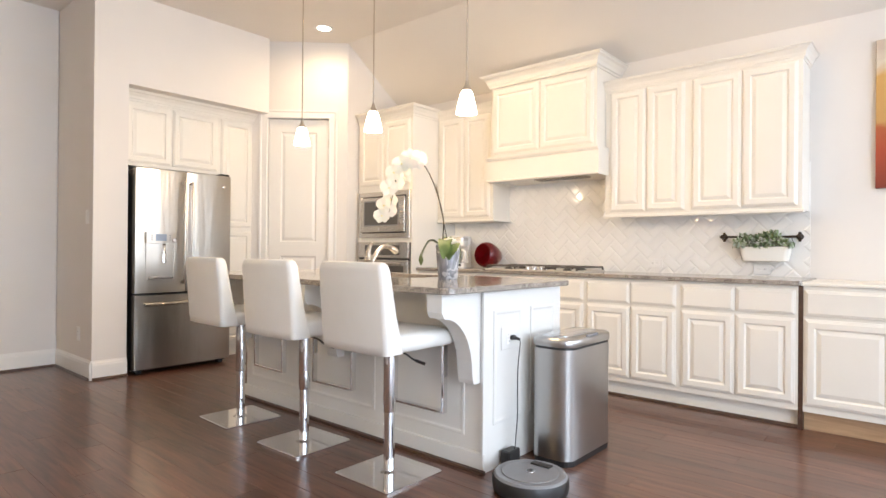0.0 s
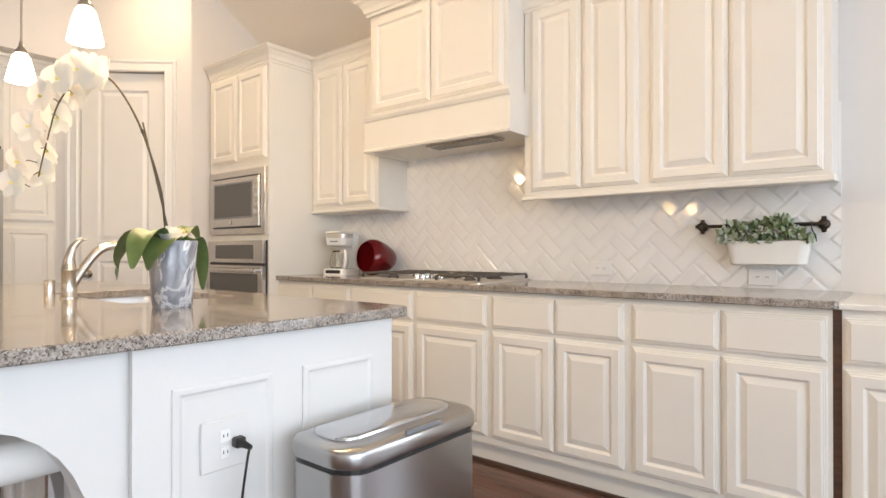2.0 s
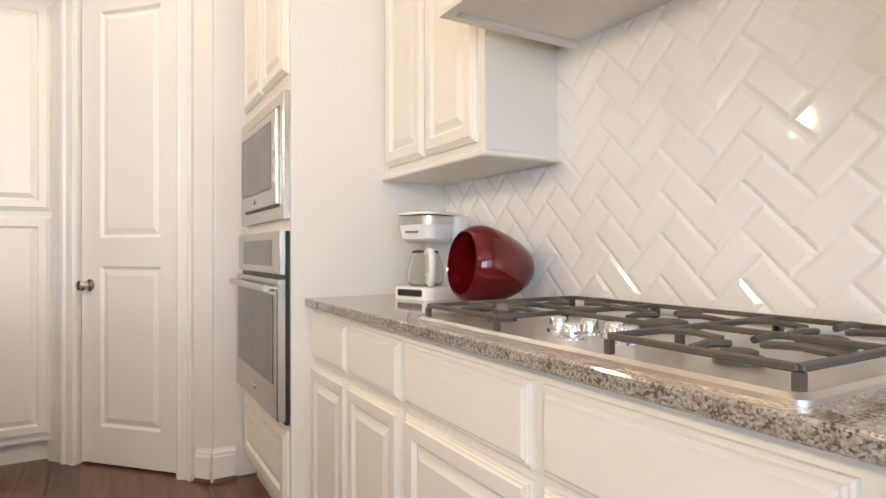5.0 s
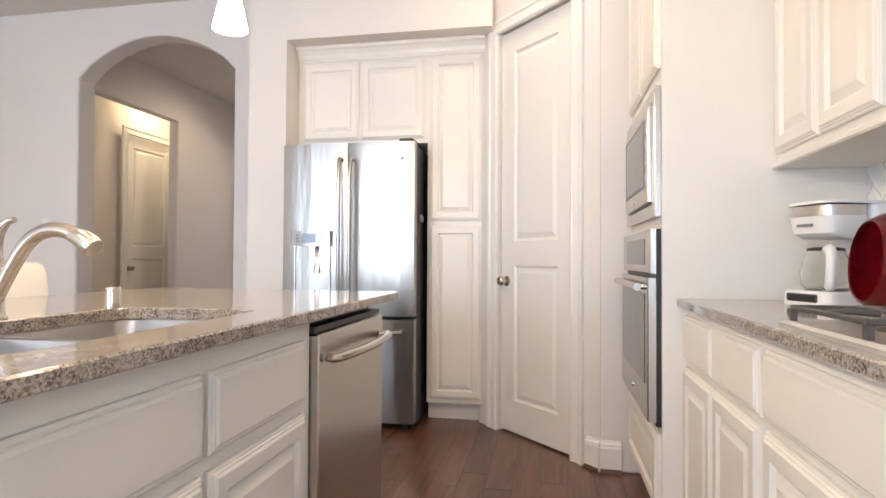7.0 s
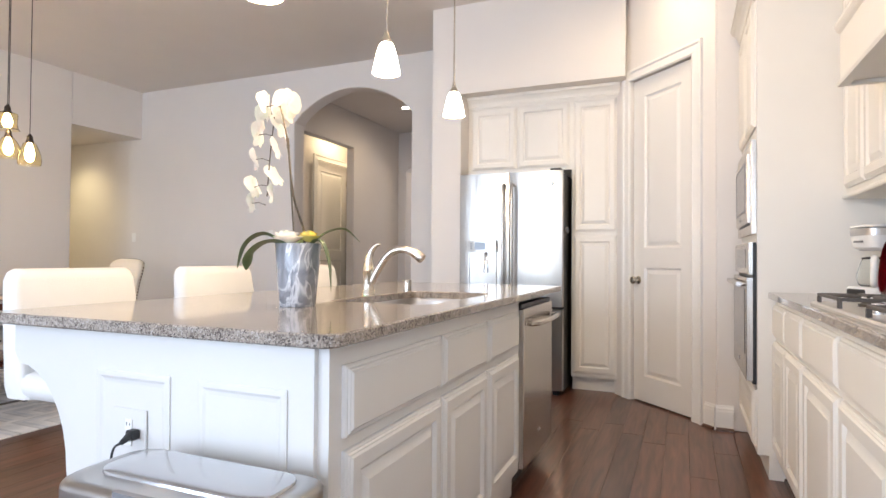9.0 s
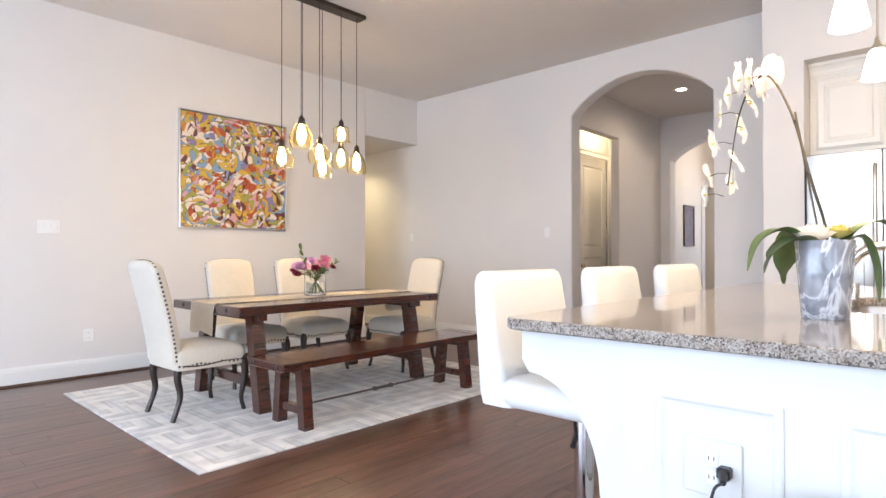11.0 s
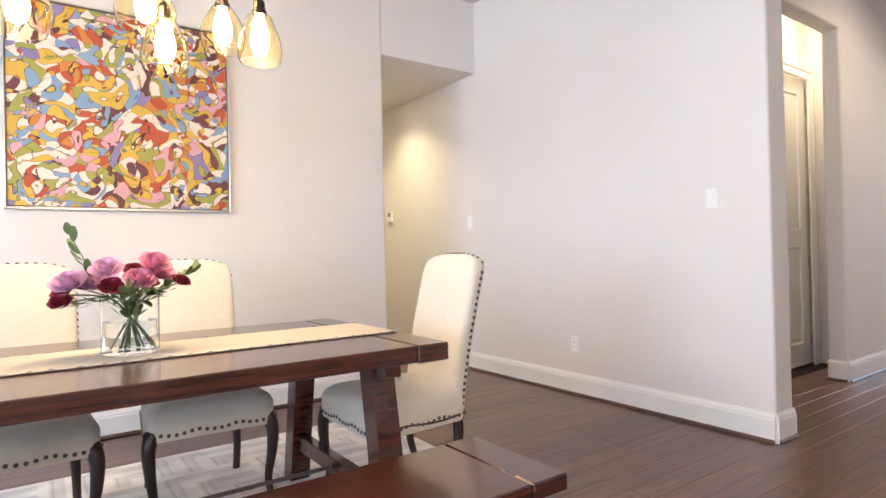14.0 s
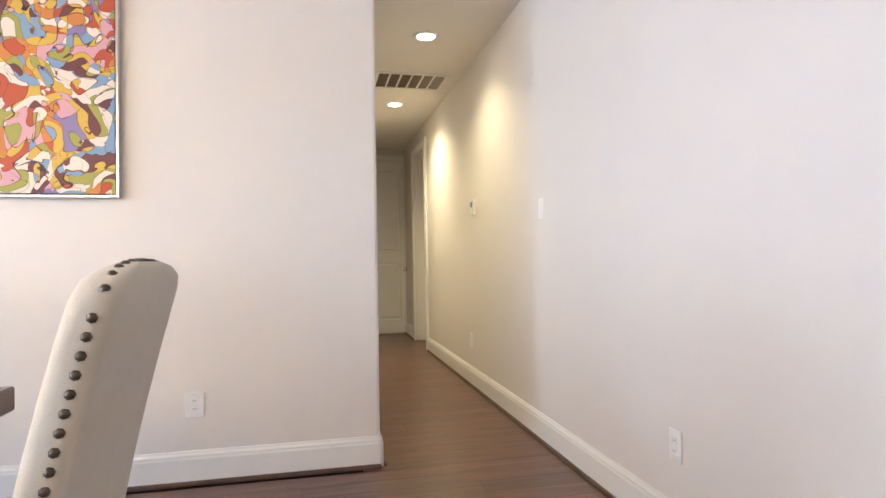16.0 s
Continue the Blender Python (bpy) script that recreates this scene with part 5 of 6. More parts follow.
# blooms hang by turns on either side of the drooping end
apart = Vector((-0.39, 0.92, 0.0))
for i in range(13):
    k = i / 12
    p = line[min(len(line) - 1, int(len(line) * (0.50 + 0.50 * k)))] + Vector((-0.012, -0.016, -0.03)) * k
    sgn = 1 if i % 2 else -1
    r = 0.057 - 0.012 * k
    f = (Vector((0.30, -0.88, -0.12)) + apart * (0.32 * sgn + rng.uniform(-0.25, 0.25)) + Vector((rng.uniform(-0.3, 0.3), 0, rng.uniform(-0.25, 0.2)))).normalized()
    c = p + apart * sgn * 0.036 + f * 0.014 + Vector((0, 0, rng.uniform(-0.008, 0.008)))
    q = f.to_track_quat("Z", "Y").to_matrix()
    bm = bmesh.new()
    for turn, ln, wd in ((0, 1.0, 0.46), (72, 1.08, 0.80), (-72, 1.08, 0.80), (142, 0.95, 0.46), (-142, 0.95, 0.46)):
        petal(bm, c, q @ Euler((0, 0, radians(turn + rng.uniform(-6, 6)))).to_matrix(), r * ln, r * wd * 0.9, rng.uniform(0.05, 0.24))
    fl = part("flower", bm, PETAL, t, smooth=60)
    bm = bmesh.new()
    lathe(bm, [(0.002, 0), (0.0045, 0.005), (0.0025, 0.010)], m=Matrix.Translation(c) @ q.to_4x4(), n=8)
    part("flower_centre", bm, YELLOWPETAL, fl)
    bm = bmesh.new()
    tube(bm, [p, (p + c) / 2 + Vector((0, 0, 0.006)), c], 0.0013, 5)
    part("flower_stalk", bm, STEM, fl)
for pts, w in (([(0.02, -0.035, 0.19), (0.055, -0.085, 0.225), (0.085, -0.13, 0.195), (0.10, -0.155, 0.12)], 0.040), ([(0.03, -0.02, 0.19), (0.075, -0.055, 0.20), (0.10, -0.095, 0.165), (0.105, -0.115, 0.115)], 0.046),
               ([(-0.02, 0.03, 0.19), (-0.06, 0.07, 0.235), (-0.10, 0.11, 0.245), (-0.13, 0.15, 0.205)], 0.024), ([(0.0, 0.045, 0.19), (-0.01, 0.075, 0.205), (-0.02, 0.098, 0.14), (-0.025, 0.108, 0.045)], 0.030),
               ([(-0.03, -0.03, 0.19), (-0.07, -0.075, 0.22), (-0.10, -0.105, 0.15), (-0.105, -0.115, 0.08)], 0.044)):
    bm = bmesh.new()
    leaf_strip(bm, pts, w)
    part("leaf", bm, LEAF, t, smooth=60)
for c, r, mt, lab in (((0.03, -0.02, 0.195), 0.046, PETAL, "cream rose bloom"), ((-0.022, 0.024, 0.205), 0.036, YELLOWPETAL, "yellow bloom")):
    bm = bmesh.new()
    rose(bm, c, r, rng)
    part("rose_bloom", bm, mt, t, lab, smooth=60)


# ---- worktop: cooktop, coffee maker, red vase, planter ----
t = thing("gas_cooktop", "stainless gas cooktop with black cast-iron grates", "cooktop", pose(-1.005, 6.385, 0.915))
bm = bmesh.new()
loft(bm, [[(x, y, z) for x, y in round_rect(-0.455 + k, -0.262 + k, 0.455 - k, 0.262 - k, 0.02, 4)] for k, z in ((0, 0.0), (0, 0.007), (0.008, 0.013), (0.022, 0.010), (0.05, 0.009))])
part("tray", bm, COOKSTEEL, t, smooth=30)
for cx, cy, r in ((-0.29, 0.12, 0.045), (-0.29, -0.12, 0.035), (0.29, 0.12, 0.045), (0.29, -0.12, 0.035), (0.0, 0.09, 0.055)):
    bm = bmesh.new()
    lathe(bm, [(r, 0.009), (r, 0.018), (r * 0.75, 0.019), (r * 0.75, 0.026), (r * 0.6, 0.028)], cx, cy, 0, 20)
    part("burner", bm, IRON, t, smooth=40)
for x0, x1, y0, y1 in ((-0.435, -0.15, -0.235, 0.235), (0.15, 0.435, -0.235, 0.235), (-0.145, 0.145, -0.06, 0.235)):
    bm = bmesh.new()
    zt, h, w = 0.033, 0.010, 0.006
    xm, ym = (x0 + x1) / 2, (y0 + y1) / 2
    for a in (x0, x1):
        box(bm, a - w, y0, zt, a + w, y1, zt + h, 0.002)
    for b in ((y0, ym, y1) if y1 - y0 > 0.3 else (y0, y1)):
        box(bm, x0, b - w, zt, x1, b + w, zt + h, 0.002)
    for a in (x0, x1):
        for b in (y0, y1):
            box(bm, a - w, b - w, 0.010, a + w, b + w, zt)
    for cy in ((y0 + (y1 - y0) * 0.25, y0 + (y1 - y0) * 0.75) if y1 - y0 > 0.3 else (ym,)):
        for ang in range(0, 360, 90):
            d = Vector((math.cos(radians(ang)), math.sin(radians(ang)), 0))
            far = 0.14 if ang % 180 == 0 else 0.115
            tube(bm, [Vector((xm, cy, zt + 0.006)) + d * 0.03, Vector((xm, cy, zt + 0.010)) + d * 0.08, Vector((xm, cy, zt + 0.006)) + d * far], 0.006, 6)
    part("grate", bm, IRON, t, "black cast-iron grate")
for x, y in ((-0.09, -0.125), (-0.03, -0.10), (0.035, -0.10), (0.09, -0.125), (0.0, -0.175)):
    bm = bmesh.new()
    lathe(bm, [(0.026, 0.009), (0.025, 0.013), (0.019, 0.015), (0.018, 0.034), (0.016, 0.038), (0.006, 0.039)], x, y, 0, 18)
    part("knob", bm, CHROME, t, smooth=40)

t = thing("coffee_maker", "white drip coffee maker with a glass carafe on the worktop", "coffee maker", pose(-2.055, 6.515, 0.915, 0, 0, 18))
bm = bmesh.new()
loft(bm, [[(x, y, z) for x, y in round_rect(-0.095 + k, -0.13 + k, 0.095 - k, 0.10 - k, 0.035, 5)] for k, z in ((0, 0.0), (0, 0.035), (0.006, 0.045))])
part("base", bm, WHITEPLASTIC, t, smooth=40)
bm = bmesh.new()
box(bm, -0.06, -0.135, 0.012, 0.06, -0.118, 0.036, 0.004)
part("control_panel", bm, BLACK, t)
bm = bmesh.new()
loft(bm, [[(x, y, z) for x, y in round_rect(-0.085, 0.03, 0.085, 0.10, 0.02, 4)] for z in (0.045, 0.30)])
part("column", bm, WHITEPLASTIC, t, smooth=40)
bm = bmesh.new()
loft(bm, [[(x, y, z) for x, y in round_rect(-w, -0.12 + k, w, 0.029, 0.04, 5)] for w, k, z in ((0.07, 0.03, 0.20), (0.082, 0.01, 0.215), (0.085, 0.0, 0.265))])
part("filter_basket", bm, WHITEPLASTIC, t, smooth=40)
bm = bmesh.new()
loft(bm, [[(x, y, z) for x, y in round_rect(-0.086, -0.121, 0.086, 0.029, 0.04, 5)] for z in (0.2655, 0.295)])
part("silver_band", bm, SILVER, t, smooth=40)
bm = bmesh.new()
loft(bm, [[(x, y, z) for x, y in round_rect(-0.088 + k, -0.123 + k, 0.088 - k, 0.10 - k, 0.04, 5)] for k, z in ((0, 0.3005), (0.004, 0.309), (0.02, 0.312))])
part("lid", bm, WHITEPLASTIC, t, smooth=40)
part("lettering_bar", boxed(-0.03, -0.1215, 0.235, 0.03, -0.118, 0.243), GREYPLASTIC, t)
bm = bmesh.new()
lathe(bm, [(0.055, 0.048), (0.066, 0.06), (0.068, 0.10), (0.055, 0.145), (0.047, 0.165), (0.045, 0.165), (0.053, 0.144), (0.066, 0.10), (0.064, 0.062), (0.054, 0.051)], 0, -0.05, 0, 24)
car = part("carafe", bm, GLASS, t, "clear glass carafe", smooth=50)
bm = bmesh.new()
lathe(bm, [(0.049, 0.164), (0.049, 0.171), (0.03, 0.175)], 0, -0.05, 0, 20)
part("carafe_lid", bm, BLACK, car, smooth=40)
bm = bmesh.new()
tube(bm, curve_pts([(0.04, -0.08, 0.165), (0.08, -0.105, 0.165), (0.095, -0.115, 0.13), (0.085, -0.11, 0.065), (0.06, -0.09, 0.062)], 5), 0.014, 10)
part("carafe_handle", bm, WHITEPLASTIC, car, smooth=40)

ax = Vector((-0.1, -1.0, 0.10)).normalized()
m = Matrix.Translation((-1.685, 6.515, 1.038)) @ ax.to_track_quat("Z", "Y").to_matrix().to_4x4()
bm = bmesh.new()
lathe(bm, [(0.012, -0.140), (0.040, -0.132), (0.068, -0.108), (0.090, -0.070), (0.110, -0.020), (0.122, 0.025), (0.125, 0.055), (0.118, 0.085), (0.103, 0.108), (0.099, 0.111), (0.096, 0.108), (0.112, 0.083), (0.119, 0.055), (0.116, 0.025), (0.104, -0.020), (0.084, -0.068), (0.062, -0.103), (0.03, -0.124)], m=m, n=40)
solid("red_glass_vase", bm, REDGLASS, "glossy deep red glass bowl lying tilted on the worktop", "vase", smooth=50)

t = thing("hanging_planter", "cream metal trough of grey-green foliage on a dark wall rail", "planter", pose(0.62, BACK - 0.055, 1.0))
bm = bmesh.new()
tube(bm, [(-0.262, -0.012, 0.20), (0.262, -0.012, 0.20)], 0.008, 10)
rail = part("rail", bm, BRONZE, t, "dark bronze rail", smooth=40)
for x in (-0.245, 0.245):
    bm = bmesh.new()
    lathe(bm, [(0.024, 0.0), (0.022, 0.008), (0.012, 0.014), (0.010, 0.06), (0.014, 0.066), (0.006, 0.07)], m=pose(x, 0.046, 0.20, 90, 0, 0), n=14)
    box(bm, x - 0.010, 0.036, 0.165, x + 0.010, 0.044, 0.235, 0.004)
    part("bracket", bm, BRONZE, rail, smooth=40)
bm = bmesh.new()
loft(bm, [[(x + 0.04, y, z) for x, y in round_rect(-w, -0.065 + k, w, 0.035 - k, 0.04, 5)] for w, k, z in ((0.142, 0.012, 0.022), (0.150, 0.006, 0.028), (0.166, 0.0, 0.125), (0.170, -0.003, 0.128), (0.170, -0.003, 0.132), (0.164, 0.003, 0.132), (0.160, 0.004, 0.11), (0.05, 0.03, 0.11))])
part("trough", bm, ENAMEL, t, "cream enamel trough", smooth=40)
bm = bmesh.new()
pts = [(x + 0.04, y, 0.1305) for x, y in round_rect(-0.171, -0.0665, 0.171, 0.0385, 0.04, 5)]
tube(bm, pts + [pts[0]], 0.0022, 6)
part("rim_wire", bm, BLACK, t)
for x, e in ((-0.128, -0.016), (0.208, 0.016)):
    bm = bmesh.new()
    tube(bm, curve_pts([(x, -0.012, 0.21), (x, -0.022, 0.202), (x, -0.026, 0.18), (x + e * 0.8, -0.03, 0.15), (x + e, -0.02, 0.125)], 4), 0.0025, 6)
    part("hook", bm, BLACK, t)
SAGE2 = mat("pale_leaf", (0.44, 0.48, 0.38), 0.75, grain=0.3, scale=40)
DEEP = mat("deep_leaf", (0.13, 0.19, 0.075), 0.6, grain=0.3, scale=40)
for mt, count, lab in ((SAGE, 300, "grey-green leaves"), (SAGE2, 270, "pale sage leaves"), (DEEP, 190, "dark green leaves")):
    bm = bmesh.new()
    for i in range(count):
        x = rng.uniform(-0.185, 0.185)
        if mt is SAGE2 and rng.random() < 0.6:
            x = rng.uniform(-0.19, -0.05)
        y = rng.uniform(-0.085, 0.035)
        top = 0.222 - 0.09 * abs(x / 0.19) ** 3 + 0.02 * math.sin(31 * x)
        z = rng.uniform(0.115, top)
        x += 0.035
        q = Euler((rng.uniform(0.2, 1.7), rng.uniform(-0.8, 0.8), rng.uniform(0, 6.28))).to_matrix()
        petal(bm, Vector((x, y, z)), q, rng.uniform(0.018, 0.032), rng.uniform(0.006, 0.011), 0.2, 3)
    tagged(part("foliage", bm, mt, t, lab, smooth=60), kind="stuff")
bm = bmesh.new()
for i in range(60):
    x, y = rng.uniform(-0.06, 0.19), rng.uniform(-0.085, -0.03)
    c = Vector((x, y, rng.uniform(0.15, 0.19)))
    for a in range(5):
        petal(bm, c, Euler((rng.uniform(0.6, 1.2), 0, a * 1.256)).to_matrix(), 0.009, 0.004, 0.1, 3)
tagged(part("blossom", bm, ENAMEL, t, "tiny cream blossoms", smooth=60), kind="stuff")


# ---- painting on the kitchen wall ----
def bands_art():
    m = mat("bands_art", (0.5, 0.2, 0.1), 0.6)
    nt, b = nodes_of(m)
    vec = mapped(nt, (1, 1, 1))
    sep = nt.nodes.new("ShaderNodeSeparateXYZ")
    nt.links.new(vec, sep.inputs[0])
    wob = noise_node(nt, mapped(nt, (2, 1, 5)), 4, 6, 0.5)
    ad = nt.nodes.new("ShaderNodeMath")
    ad.operation = "MULTIPLY_ADD"
    ad.inputs[1].default_value = 0.12
    nt.links.new(wob, ad.inputs[0])
    nt.links.new(sep.outputs[2], ad.inputs[2])
    r = ramp_node(nt, [(0.05, (0.20, 0.03, 0.012)), (0.30, (0.36, 0.06, 0.02)), (0.44, (0.40, 0.10, 0.03)), (0.50, (0.52, 0.30, 0.10)), (0.78, (0.58, 0.33, 0.10)), (0.86, (0.66, 0.58, 0.46)), (0.97, (0.55, 0.45, 0.36))])
    nt.links.new(ad.outputs[0], r.inputs[0])
    nt.links.new(r.outputs[0], b.inputs["Base Color"])
    return m


bm = bmesh.new()
box(bm, 0, -0.035, 0, 0.95, -0.001, 0.96, 0.003)
solid("canvas_painting", bm, bands_art(), "canvas painted in cream, ochre and rust bands", "painting", pose(1.285, BACK, 1.51))


# ---- dining area ----
t = thing("painting", "bright abstract canvas of interlocking coloured shapes in a silver frame", "painting", pose(-1.175, DINE, 1.345, 0, 0, 180))
bm = bmesh.new()
for x0, x1, z0, z1 in ((0, 0.012, 0, 1.19), (1.188, 1.2, 0, 1.19), (0.012, 1.188, 0, 0.012), (0.012, 1.188, 1.178, 1.19)):
    box(bm, x0, -0.042, z0, x1, -0.001, z1, 0.002)
part("frame", bm, SILVER, t)
part("canvas", boxed(0.018, -0.034, 0.018, 1.182, -0.002, 1.172, 0.002), ART, t)


def rug_material():
    m = mat("rug_pile", (0.5, 0.48, 0.45), 0.95, Sheen_Weight=0.2)
    nt, b = nodes_of(m)
    vec = mapped(nt, (2.3, 2.3, 1))
    fr = nt.nodes.new("ShaderNodeVectorMath")
    fr.operation = "FRACTION"
    fl = nt.nodes.new("ShaderNodeVectorMath")
    fl.operation = "FLOOR"
    nt.links.new(vec, fr.inputs[0])
    nt.links.new(vec, fl.inputs[0])
    wn2 = nt.nodes.new("ShaderNodeTexWhiteNoise")
    nt.links.new(fl.outputs[0], wn2.inputs["Vector"])
    # each square counts its rings from its own corner or its middle
    cen = nt.nodes.new("ShaderNodeVectorMath")
    cen.operation = "SUBTRACT"
    nt.links.new(fr.outputs[0], cen.inputs[0])
    rnd = nt.nodes.new("ShaderNodeVectorMath")
    rnd.operation = "MULTIPLY"
    rnd.inputs[1].default_value = (2, 2, 0)
    nt.links.new(wn2.outputs["Color"], rnd.inputs[0])
    rf = nt.nodes.new("ShaderNodeVectorMath")
    rf.operation = "FLOOR"
    nt.links.new(rnd.outputs[0], rf.inputs[0])
    nt.links.new(rf.outputs[0], cen.inputs[1])
    ab = nt.nodes.new("ShaderNodeVectorMath")
    ab.operation = "ABSOLUTE"
    nt.links.new(cen.outputs[0], ab.inputs[0])
    sx = nt.nodes.new("ShaderNodeSeparateXYZ")
    nt.links.new(ab.outputs[0], sx.inputs[0])
    mx = nt.nodes.new("ShaderNodeMath")
    mx.operation = "MAXIMUM"
    nt.links.new(sx.outputs[0], mx.inputs[0])
    nt.links.new(sx.outputs[1], mx.inputs[1])
    ml = nt.nodes.new("ShaderNodeMath")
    ml.operation = "MULTIPLY"
    ml.inputs[1].default_value = 3.5
    nt.links.new(mx.outputs[0], ml.inputs[0])
    ff = nt.nodes.new("ShaderNodeMath")
    ff.operation = "FRACT"
    nt.links.new(ml.outputs[0], ff.inputs[0])
    r = ramp_node(nt, [(0.0, (0.42, 0.40, 0.385)), (0.13, (0.66, 0.63, 0.59)), (0.2, (0.74, 0.71, 0.67)), (0.62, (0.70, 0.67, 0.63)), (0.70, (0.52, 0.52, 0.53)), (0.86, (0.62, 0.60, 0.57))])
    nt.links.new(ff.outputs[0], r.inputs[0])
    patch = noise_node(nt, mapped(nt, (3, 3, 3)), 2.2, 4)
    mr = nt.nodes.new("ShaderNodeMapRange")
    mr.inputs[1].default_value, mr.inputs[2].default_value, mr.inputs[3].default_value, mr.inputs[4].default_value = 0.3, 0.7, 0.78, 1.18
    nt.links.new(patch, mr.inputs[0])
    mul = nt.nodes.new("ShaderNodeVectorMath")
    mul.operation = "MULTIPLY"
    nt.links.new(r.outputs[0], mul.inputs[0])
    nt.links.new(mr.outputs[0], mul.inputs[1])
    nt.links.new(mul.outputs[0], b.inputs["Base Color"])
    bump_node(nt, b, ff.outputs[0], 0.35, 0.004)
    return m


bm = bmesh.new()
box(bm, -3.05, -0.31, 0.0005, -0.06, 2.07, 0.011, 0.003)
solid("rug", bm, rug_material(), "ivory and grey rug with nested square lines under the table", "rug")


def slant(bm, p0, p1, w, d):
    """A square leg from p0 up to p1."""
    r = []
    for p in (p0, p1):
        r.append([(p[0] - w, p[1] - d, p[2]), (p[0] + w, p[1] - d, p[2]), (p[0] + w, p[1] + d, p[2]), (p[0] - w, p[1] + d, p[2])])
    loft(bm, r)


RUGZ = 0.011


def trestle(t, L, W, H, top, inset, foot, head, leg, rod):
    """A plank top on two pairs of splayed legs, with rails and an iron tie rod; local x along its length."""
    bm = bmesh.new()
    box(bm, -L / 2 + 0.13, -W / 2, H - top, L / 2 - 0.13, W / 2, H, 0.004)
    part("top", bm, TABLEWOOD, t)
    for s in (-1, 1):
        b = bmesh.new()
        x0, x1 = sorted((s * (L / 2 - 0.1275), s * L / 2))
        box(b, x0, -W / 2 - 0.004, H - top - 0.004, x1, W / 2 + 0.004, H + 0.001, 0.005)
        e = part("breadboard_end", b, TABLEWOOD, t)
        for y in (-W * 0.33, W * 0.33):
            b = bmesh.new()
            lathe(b, [(0.014, -0.002), (0.013, 0.003), (0.008, 0.005)], m=pose(s * L / 2, y, H - top / 2, 0, s * 90, 0), n=12)
            part("peg", b, BLACK, e)
        xl = s * (L / 2 - inset)
        for q in (-1, 1):
            b = bmesh.new()
            slant(b, (xl, q * foot, RUGZ), (xl, q * head, H - top), leg, leg)
            part("leg", b, TABLEWOOD, t)
        b = bmesh.new()
        box(b, xl - leg * 0.75, -W / 2 + 0.05, H - top - 0.05, xl + leg * 0.75, W / 2 - 0.05, H - top - 0.001, 0.003)
        part("cross_rail", b, TABLEWOOD, t)
        b = bmesh.new()
        zf = H * 0.22
        box(b, xl - leg * 0.55, -foot * 0.92, zf, xl + leg * 0.55, foot * 0.92, zf + leg * 1.5, 0.003)
        part("foot_rail", b, TABLEWOOD, t)
    b = bmesh.new()
    zr = H * 0.22 + leg * 0.75
    tube(b, [(-L / 2 + inset, 0, zr), (L / 2 - inset, 0, zr)], rod, 10)
    r = part("tie_rod", b, IRON, t, "black iron tie rod", smooth=40)
    b = bmesh.new()
    for y in (-0.02, 0.02):
        tube(b, [(-0.07, y * 0.5, zr), (-0.05, y, zr), (0.05, y, zr), (0.07, y * 0.5, zr)], rod * 0.8, 8)
    for x in (-0.075, 0.075):
        box(b, x - 0.014, -0.016, zr - 0.014, x + 0.014, 0.016, zr + 0.014, 0.004)
    part("turnbuckle", b, IRON, r)


t = thing("dining_table", "dark reddish wooden trestle dining table with an iron tie rod", "dining table", pose(-1.57, 0.845, 0))
trestle(t, 1.87, 1.03, 0.735, 0.058, 0.20, 0.46, 0.34, 0.045, 0.008)
t = thing("bench", "dark reddish wooden trestle bench with an iron tie rod", "bench", pose(-1.565, 1.705, 0))
trestle(t, 1.88, 0.405, 0.437, 0.045, 0.19, 0.15, 0.11, 0.034, 0.007)

# runner with a short fall over both ends
bm = bmesh.new()
prof = [(-2.484, 0.545), (-2.480, 0.62), (-2.477, 0.71), (-2.471, 0.738), (-2.45, 0.7425), (-2.32, 0.7415), (-0.75, 0.7415), (-0.62, 0.7425), (-0.600, 0.738), (-0.594, 0.71), (-0.592, 0.62), (-0.588, 0.53)]
fine = []
for (xa, za), (xb, zb) in zip(prof, prof[1:]):
    n = 60 if xb - xa > 1 else 4
    fine += [(xa + (xb - xa) * i / n, za + (zb - za) * i / n) for i in range(n)]
fine.append(prof[-1])
rings = []
for k, (x, z) in enumerate(fine):
    e0, e1 = 0.65 + rng.uniform(-0.004, 0.004), 1.02 + rng.uniform(-0.004, 0.004)
    top, under = [], []
    for j in range(9):
        u = j / 8
        hang = z < 0.7
        y = e0 + (e1 - e0) * u
        px, pz = x + (0.007 * math.sin(u * 14) if hang else 0), z - (0.012 * math.sin(u * 9) if z < 0.6 else 0)
        top.append((px, y, pz))
        under.append((px - (0.003 if x > -1.5 else -0.003) * hang, y, pz - (0 if hang else 0.003)))
    rings.append(top + under[::-1])
loft(bm, rings)
t = thing("table_runner", "cream woven runner with dark stitched edges over both table ends", "table runner", pose(-1.57, 0.835, 0.7415))
bm.transform(Matrix.Translation((1.535, -0.835, -0.7415)))
part("cloth", bm, RUNNER, t, smooth=60)
bm = bmesh.new()
for y in (-0.187, 0.187):
    for i in range(30):
        x = -0.91 + 1.82 * (i + rng.uniform(-0.15, 0.15)) / 29
        tube(bm, [(x - 0.006, y, 0.0012), (x, y + rng.uniform(-0.002, 0.002), 0.0018), (x + 0.006, y, 0.0010)], 0.0012, 5)
tagged(part("edge_stitch", bm, LEGWOOD, t, "dark edge stitches"), kind="stuff")


